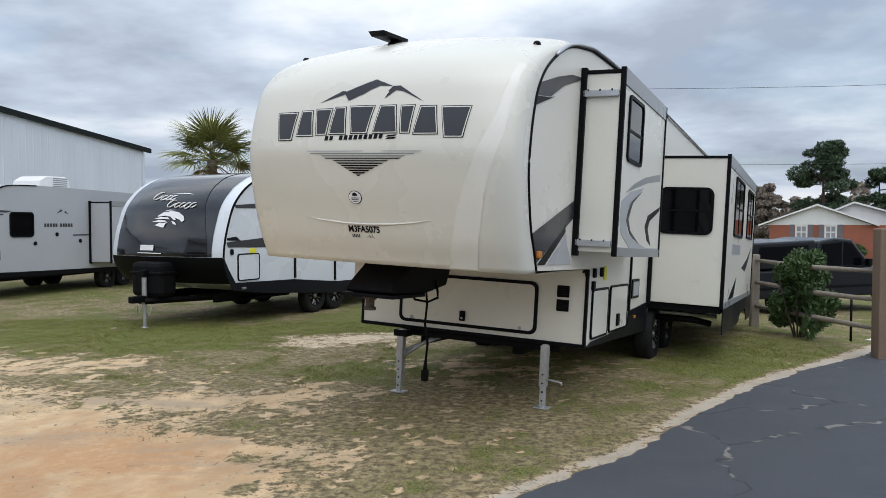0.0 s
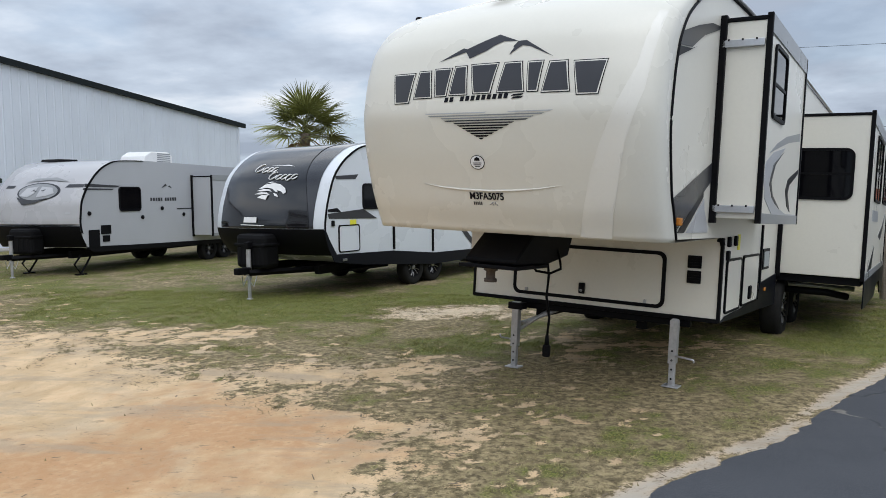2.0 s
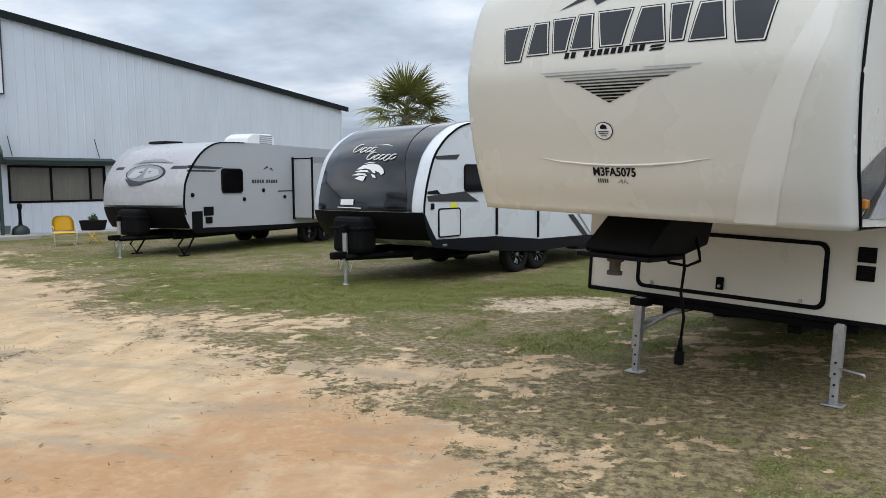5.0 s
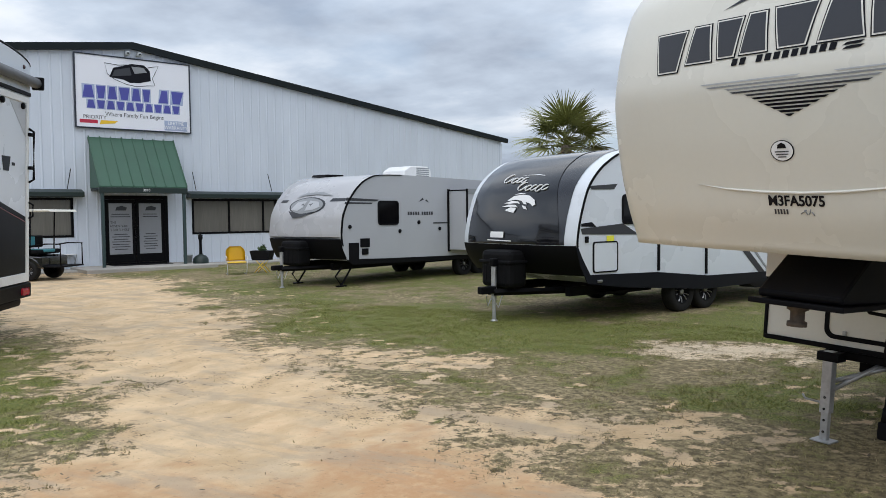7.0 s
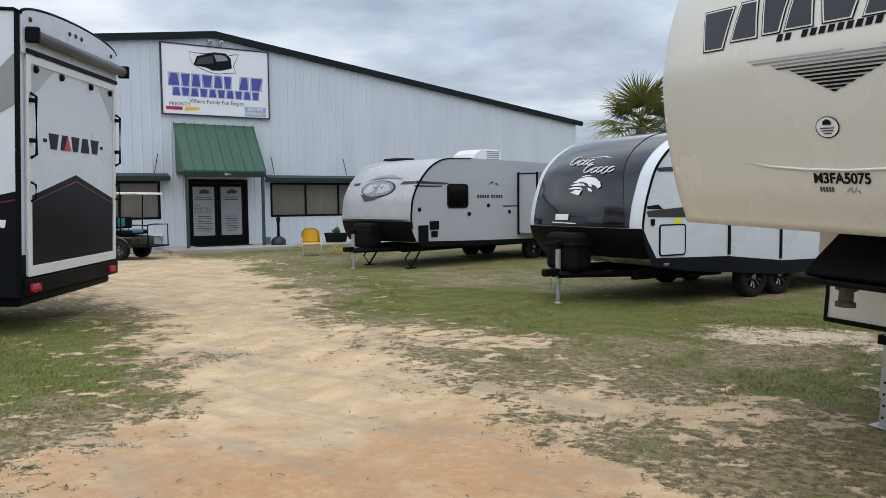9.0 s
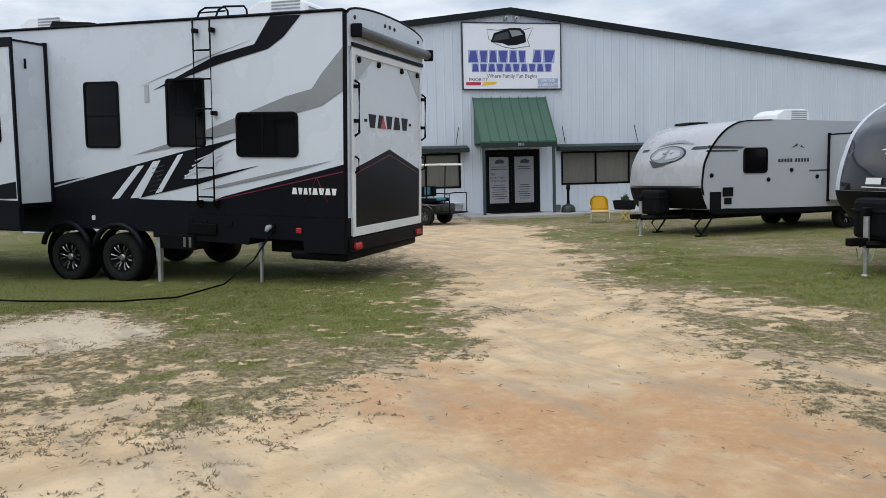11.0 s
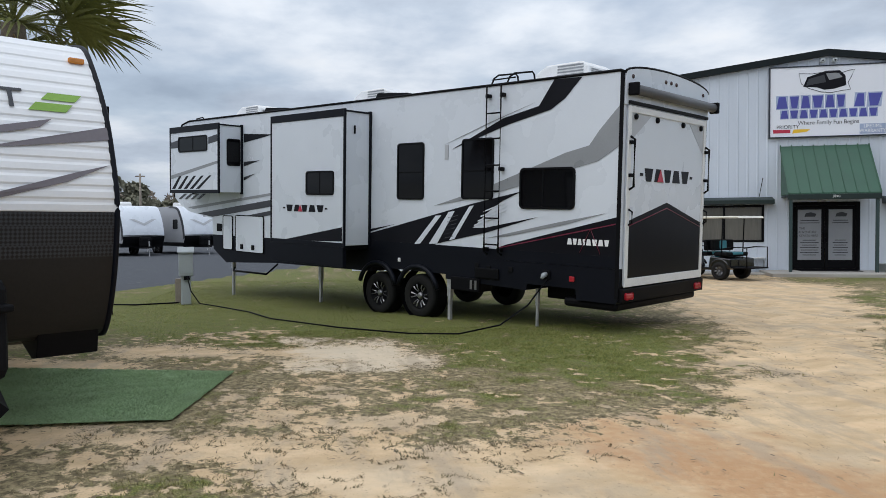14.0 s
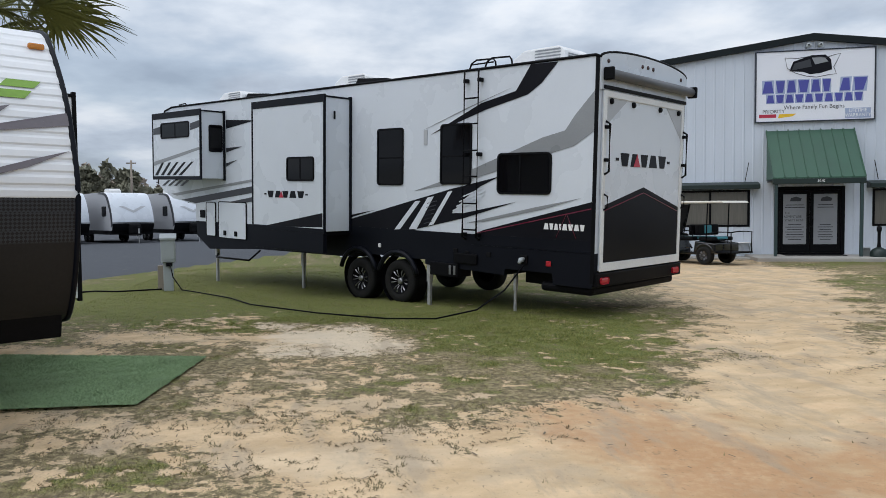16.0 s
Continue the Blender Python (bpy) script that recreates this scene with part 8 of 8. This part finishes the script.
# ---- things before the sales building ----
def lawn_chair():
    t = thing("lawn_chair", pose(-15.8, 17.05, 0, 0, 0, -38) @ Matrix.Scale(0.88, 4), "yellow metal shell-back lawn chair by the building", "chair")
    bm = bmesh.new()
    pts = []
    for i in range(9):
        z = 0.42 + 0.46 * i / 8
        half = 0.30 * math.sqrt(max(0.02, 1 - max(0, (i - 4.5) / 4.2) ** 2))
        pts.append([bm.verts.new((-0.20 - 0.12 * i / 8 - 0.04 * math.cos(v * 1.5), half * v, z)) for v in (-1, -0.6, -0.2, 0.2, 0.6, 1)])
    for a, b in zip(pts, pts[1:]):
        for j in range(5):
            bm.faces.new((a[j], a[j + 1], b[j + 1], b[j]))
    r = bmesh.ops.solidify(bm, geom=bm.faces[:], thickness=0.012)
    part("backrest", bm, YELLOW_PAINT, t, smooth=True)
    prism("seat", [(-0.24, 0.40), (0.0, 0.36), (0.26, 0.42), (0.28, 0.38), (0.0, 0.335), (-0.24, 0.38)], -0.28, 0.28, YELLOW_PAINT, t, bevel=0.006)
    for s in (-1, 1):
        tube("leg_frame", [(-0.30, s * 0.28, 0.012), (0.24, s * 0.29, 0.012), (0.28, s * 0.30, 0.25), (0.26, s * 0.31, 0.56), (-0.26, s * 0.31, 0.58)], 0.013, AC_WHITE, t)


def planter():
    t = thing("planter", pose(-15.6, 17.85, 0, 0, 0, 20) @ Matrix.Scale(0.85, 4), "black rectangular planter on a yellow folding stand", "planter")
    prism("pot", [(-0.30, 0.42), (-0.38, 0.74), (0.38, 0.74), (0.30, 0.42)], -0.18, 0.18, PLASTIC, t, bevel=0.015)
    for s in (-1, 1):
        tube("stand_leg", [(-0.22, s * 0.14, 0.0), (0.16, s * 0.14, 0.42)], 0.014, YELLOW_PAINT, t)
        tube("stand_leg", [(0.22, s * 0.14, 0.0), (-0.16, s * 0.14, 0.42)], 0.014, YELLOW_PAINT, t)
    ob = new("plant", leaf_mesh("plant", [(0, 0, 0.80, 0.12, 0.08), (0.05, 0, 0.86, 0.05, 0.08)], 120, 0.07, LEAF, 2, 2.0, 0.8))
    ob.parent = t


def smokers_post():
    t = thing("ash_receptacle", BLD @ pose(2.62, -1.25, 0), "dark green cigarette receptacle with a tall neck", "bin")
    lathe("base", [(0.01, 0.0), (0.24, 0.0), (0.25, 0.06), (0.24, 0.26), (0.18, 0.34), (0.06, 0.40)], (0, 0, 0), GREEN_TRIM, t, "z", 20)
    lathe("neck", [(0.06, 0.38), (0.045, 0.55), (0.045, 0.86), (0.07, 0.90), (0.07, 1.02), (0.01, 1.05)], (0, 0, 0), PLASTIC, t, "z", 14)
    b = thing("waste_pot", BLD @ pose(2.42, -0.65, 0.05), "small grey bucket beside the awning post", "bucket")
    lathe("bucket", [(0.01, 0.0), (0.12, 0.0), (0.15, 0.30), (0.16, 0.30), (0.155, 0.32), (0.13, 0.30)], (0, 0, 0), UTILITY_GREY, b, "z", 18)


def golf_cart():
    t = thing("golf_cart", pose(-20.12, 13.32, 0, 0, 0, 205), "black golf cart with teal seats and beige canopy roof", "cart")
    prism("body", [(-1.15, 0.35), (-1.15, 0.62), (-0.45, 0.68), (-0.40, 0.36), (0.55, 0.34), (0.62, 0.75), (1.05, 0.70), (1.20, 0.42), (1.0, 0.28), (-0.9, 0.28)], -0.56, 0.56, BLACK_GLOSS, t, bevel=0.03)
    prism("front_cowl", [(0.55, 0.40), (0.62, 0.85), (0.75, 0.88), (1.18, 0.58), (1.20, 0.40)], -0.54, 0.54, BLACK_GLOSS, t, bevel=0.03)
    for u, back in ((-0.05, -0.22), (-0.75, -0.45)):
        s = box("seat", u - 0.25, u + 0.22, -0.50, 0.50, 0.68, 0.80, BLACK, t, 0.04)
        r = box("backrest", back - 0.06, back + 0.04, -0.50, 0.50, 0.84, 1.16, BLACK, s, 0.04)
        box("seat_panel", u - 0.27, u + 0.24, -0.24, 0.24, 0.72, 0.806, TEAL, s, 0.03, "teal vinyl panel")
        box("back_panel", back - 0.066, back + 0.046, -0.16, 0.20, 0.88, 1.14, TEAL, s, 0.03, "teal vinyl panel")
    box("rear_platform", -1.65, -1.15, -0.50, 0.50, 0.34, 0.38, BLACK, t)
    for s in (-1, 1):
        tube("rear_rail", [(-1.62, s * 0.48, 0.38), (-1.62, s * 0.48, 0.95), (-1.2, s * 0.50, 0.95), (-0.85, s * 0.50, 0.90)], 0.018, BLACK, t)
        tube("arm_rail", [(-0.35, s * 0.52, 0.72), (-0.35, s * 0.52, 0.98), (0.15, s * 0.52, 0.98), (0.2, s * 0.52, 0.75)], 0.016, BLACK, t)
        tube("roof_strut", [(0.80, s * 0.50, 0.80), (0.55, s * 0.50, 1.78)], 0.018, BLACK, t)
        tube("roof_strut", [(-0.80, s * 0.50, 0.66), (-0.85, s * 0.50, 1.78)], 0.018, BLACK, t)
        for u in (-0.78, 0.82):
            wheel(t, u, s * 0.50, 0.26, 0.26, 0.20, s, spokes=7)
            tube("fender", [(u + 0.33 * math.cos(a), s * 0.56, 0.27 + 0.33 * math.sin(a)) for a in [math.pi * k / 8 for k in range(1, 8)]], 0.03, BLACK_GLOSS, t, 6)
    prism("roof", [(-1.45, 1.78), (-1.40, 1.84), (0.85, 1.86), (0.95, 1.79)], -0.60, 0.60, CREAM_SIDE, t, bevel=0.02)
    prism("windscreen", [(0.80, 0.86), (0.56, 1.76), (0.57, 1.76), (0.81, 0.86)], -0.48, 0.48, GLASS, t)
    lathe("steering_wheel", [(0.15, -0.012), (0.17, 0.0), (0.15, 0.012), (0.14, 0.0)], (0, 0, 0), BLACK, t, "z", 18).matrix_basis = pose(0.38, 0.22, 0.98, 0, 60, 0)


def metal_bench(x, y, turn):
    t = thing("wire_chair", pose(x, y, 0.05, 0, 0, turn), "pale metal folding chair against the building wall", "chair")
    for s in (-1, 1):
        tube("leg", [(-0.22, s * 0.22, 0), (0.22, s * 0.22, 0.45), (-0.20, s * 0.22, 0.45), (-0.26, s * 0.22, 0.9)], 0.014, UTILITY_GREY, t)
        tube("leg", [(0.24, s * 0.22, 0), (-0.18, s * 0.22, 0.45)], 0.014, UTILITY_GREY, t)
    box("seat", -0.20, 0.22, -0.22, 0.22, 0.445, 0.47, AC_WHITE, t)
    box("backrest", -0.27, -0.245, -0.22, 0.22, 0.62, 0.90, AC_WHITE, t)


lawn_chair()
planter()
smokers_post()
golf_cart()
metal_bench(-22.0, 15.2, -20)
metal_bench(-21.75, 15.85, -20)


# ---- left side: turf mat, power pedestal, cables, far trailers ----
def turf_mat():
    t = thing("turf_mat", pose(0, 0, 0), "worn green artificial turf mat lying on sand", "mat")
    bm = bmesh.new()
    n = 26
    a, b, c, d = Vector((-7.25, 1.05, 0)), Vector((-5.22, 0.82, 0)), Vector((-5.30, -1.6, 0)), Vector((-8.0, -1.8, 0))
    rng = random.Random(2)
    top = [[bm.verts.new((a.lerp(b, i / n)).lerp(d.lerp(c, i / n), j / n) + Vector((rng.uniform(-0.012, 0.012) if i in (0, n) else 0, rng.uniform(-0.012, 0.012) if j == 0 else 0, 0.024 + 0.012 * noise.noise(Vector((i * 0.4, j * 0.4, 0)))))) for j in range(n + 1)] for i in range(n + 1)]
    for p, q in zip(top, top[1:]):
        for j in range(n):
            bm.faces.new((p[j], q[j], q[j + 1], p[j + 1]))
    bmesh.ops.solidify(bm, geom=bm.faces[:], thickness=0.02)
    bmesh.ops.recalc_face_normals(bm, faces=bm.faces[:])
    part("turf", bm, MAT_GREEN, t)
    # short pile standing on the backing
    r = np.random.default_rng(6)
    k = 60000
    i, j = r.random(k)[:, None], r.random(k)[:, None] ** 1.4
    A, B, C, D = (np.array(q) for q in (a, b, c, d))
    p = ((A * (1 - i) + B * i) * (1 - j) + (D * (1 - i) + C * i) * j).astype(np.float32)
    p[:, 2] = 0.022
    ang, lean = r.uniform(0, 6.28, k), r.uniform(0, 6.28, k)
    w = r.uniform(0.003, 0.006, k)
    side = np.stack([np.cos(ang) * w, np.sin(ang) * w, np.zeros(k)], -1)
    tip = p + np.stack([np.cos(lean) * 0.010, np.sin(lean) * 0.010, r.uniform(0.008, 0.020, k)], -1)
    co = np.stack([p - side, p + side, tip], 1).astype(np.float32)
    me = bpy.data.meshes.new("turf_nap")
    me.from_pydata(co.reshape(-1, 3).tolist(), [], np.arange(k * 3).reshape(k, 3).tolist())
    me.materials.append(MAT_PILE)
    ob = new("turf_nap", me)
    ob.parent = t
    tagged(ob, "short green plastic pile of the mat", kind="stuff")


def pedestal():
    t = thing("power_pedestal", pose(-15.2, -0.94, 0, 0, 0, 10), "grey steel power pedestal with meter box on lawn", "pedestal")
    box("post", -0.08, 0.08, -0.10, 0.10, 0.0, 0.75, UTILITY_GREY, t, 0.01)
    bx = box("meter_box", -0.10, 0.13, -0.14, 0.15, 0.60, 1.13, UTILITY_GREY, t, 0.015)
    prism("box_lid", [(-0.12, 1.16), (0.17, 1.08), (0.17, 1.11), (-0.12, 1.20)], -0.16, 0.17, UTILITY_GREY, bx)
    box("box_door", 0.131, 0.14, -0.11, 0.12, 0.66, 1.05, UTILITY_GREY, bx, 0.004)
    box("socket", 0.08, 0.14, -0.04, 0.08, 0.52, 0.60, BLACK, t)
    s = thing("timber_stub", pose(-15.55, -1.15, 0), "short weathered timber stub behind the pedestal", "post")
    box("stub", -0.07, 0.07, -0.07, 0.07, -0.1, 0.52, WOOD_GREY, s, 0.01)


turf_mat()
pedestal()
cable_ = [(-15.05, -0.88, 0.58), (-14.95, -0.80, 0.30), (-14.8, -0.6, 0.05), (-14.3, -0.15, 0.03), (-13.2, 0.55, 0.03), (-12.0, 1.05, 0.035), (-10.6, 2.2, 0.035), (-9.7, 3.2, 0.04), (-9.45, 3.9, 0.05), (-9.45, 4.5, 0.16), (-9.6, 4.95, 0.42), (-9.78, 5.30, 0.78)]
tagged(tube("power_cable", [Vector(a) for a in cable_], 0.013, BLACK, None, 6), "thick black power cable lying across the lawn", "cable")
tagged(tube("loose_cable", [(-15.3, -1.1, 0.03), (-15.1, -1.6, 0.03), (-14.9, -1.9, 0.04), (-15.2, -2.4, 0.03), (-14.9, -2.9, 0.03)], 0.018, BLACK, None, 6), "black cable end lying in the grass", "cable")


def far_trailer(x, y, turn, label):
    t = thing("travel_trailer", pose(x, y, 0, 0, 0, turn), label, "camper", "trailers on the far lot")
    W = 1.22
    prof = arc_profile([(0.0, 0.75), (0.15, 1.10), (0.10, 1.6), (-0.15, 2.2), (-0.55, 2.75), (-1.0, 2.98), (-2.0, 3.05)])
    prism("body", prof + [(-7.5, 3.0), (-7.6, 0.7)], -W + 0.004, W - 0.004, GREY_SIDE, t)
    extrude_skin("front_cap", [p for p in prof if p[1] >= 1.2], W, WHITE, t, 0.0)
    extrude_skin("lower_nose", [p for p in prof if p[1] <= 1.22], W, BLACK, t, 0.0)
    prism("cap_edge", [p for p in prof if p[1] >= 1.0] + [(u - 0.25, z - 0.1) for u, z in [p for p in prof if p[1] >= 1.0][::-1]], W, W + 0.015, DECAL_DARK, t)
    prism("cap_edge", [p for p in prof if p[1] >= 1.0] + [(u - 0.25, z - 0.1) for u, z in [p for p in prof if p[1] >= 1.0][::-1]], -W - 0.015, -W, DECAL_DARK, t)
    def skin(v, z):
        return curve_at([(b, a) for a, b in prof], z) + 0.16 * (1 - abs(v / W) ** 3)
    cap_decal("chevron", [(-0.8, 2.2), (-0.5, 2.2), (0, 1.95), (0.5, 2.2), (0.8, 2.2), (0, 1.80)], skin, 0.02, DECAL_LIGHT, t)
    box("skirt", -7.5, -0.1, -W - 0.01, W + 0.01, 0.52, 0.76, BLACK, t)
    rv_window(t, -1.6, -0.9, 1.6, 2.2, W)
    rv_window(t, -1.6, -0.9, 1.6, 2.2, -W, out=-1)
    for s in (-1, 1):
        for u in (-4.2, -4.9):
            wheel(t, u, s * (W - 0.14), 0.34, 0.34, 0.2, s, spokes=5)
    roof_ac(t, -3.2, 0, 3.04)
    tongue(t, 0.15, 0.5, 0.95, 0.3)


far_trailer(-46.0, -9.2, 34, "white travel trailer with dark nose edge on far lot")
far_trailer(-48.0, -6.1, 34, "white travel trailer with black lower nose, far lot")
far_trailer(-45.0, -12.6, 34, "white travel trailer parked in the row, far lot")
far_trailer(-44.0, -16.2, 34, "white travel trailer at the row's end, far lot")
p_ = thing("utility_pole", pose(-92, -20.5, 0), "weathered timber utility pole with a crossarm", "pole")
tube("pole", [(0, 0, 0), (0, 0, 8.2)], [0.16, 0.11], WOOD_GREY, p_, 8)
box("crossarm", -0.06, 0.06, -0.55, 0.55, 7.8, 7.95, WOOD_GREY, p_)
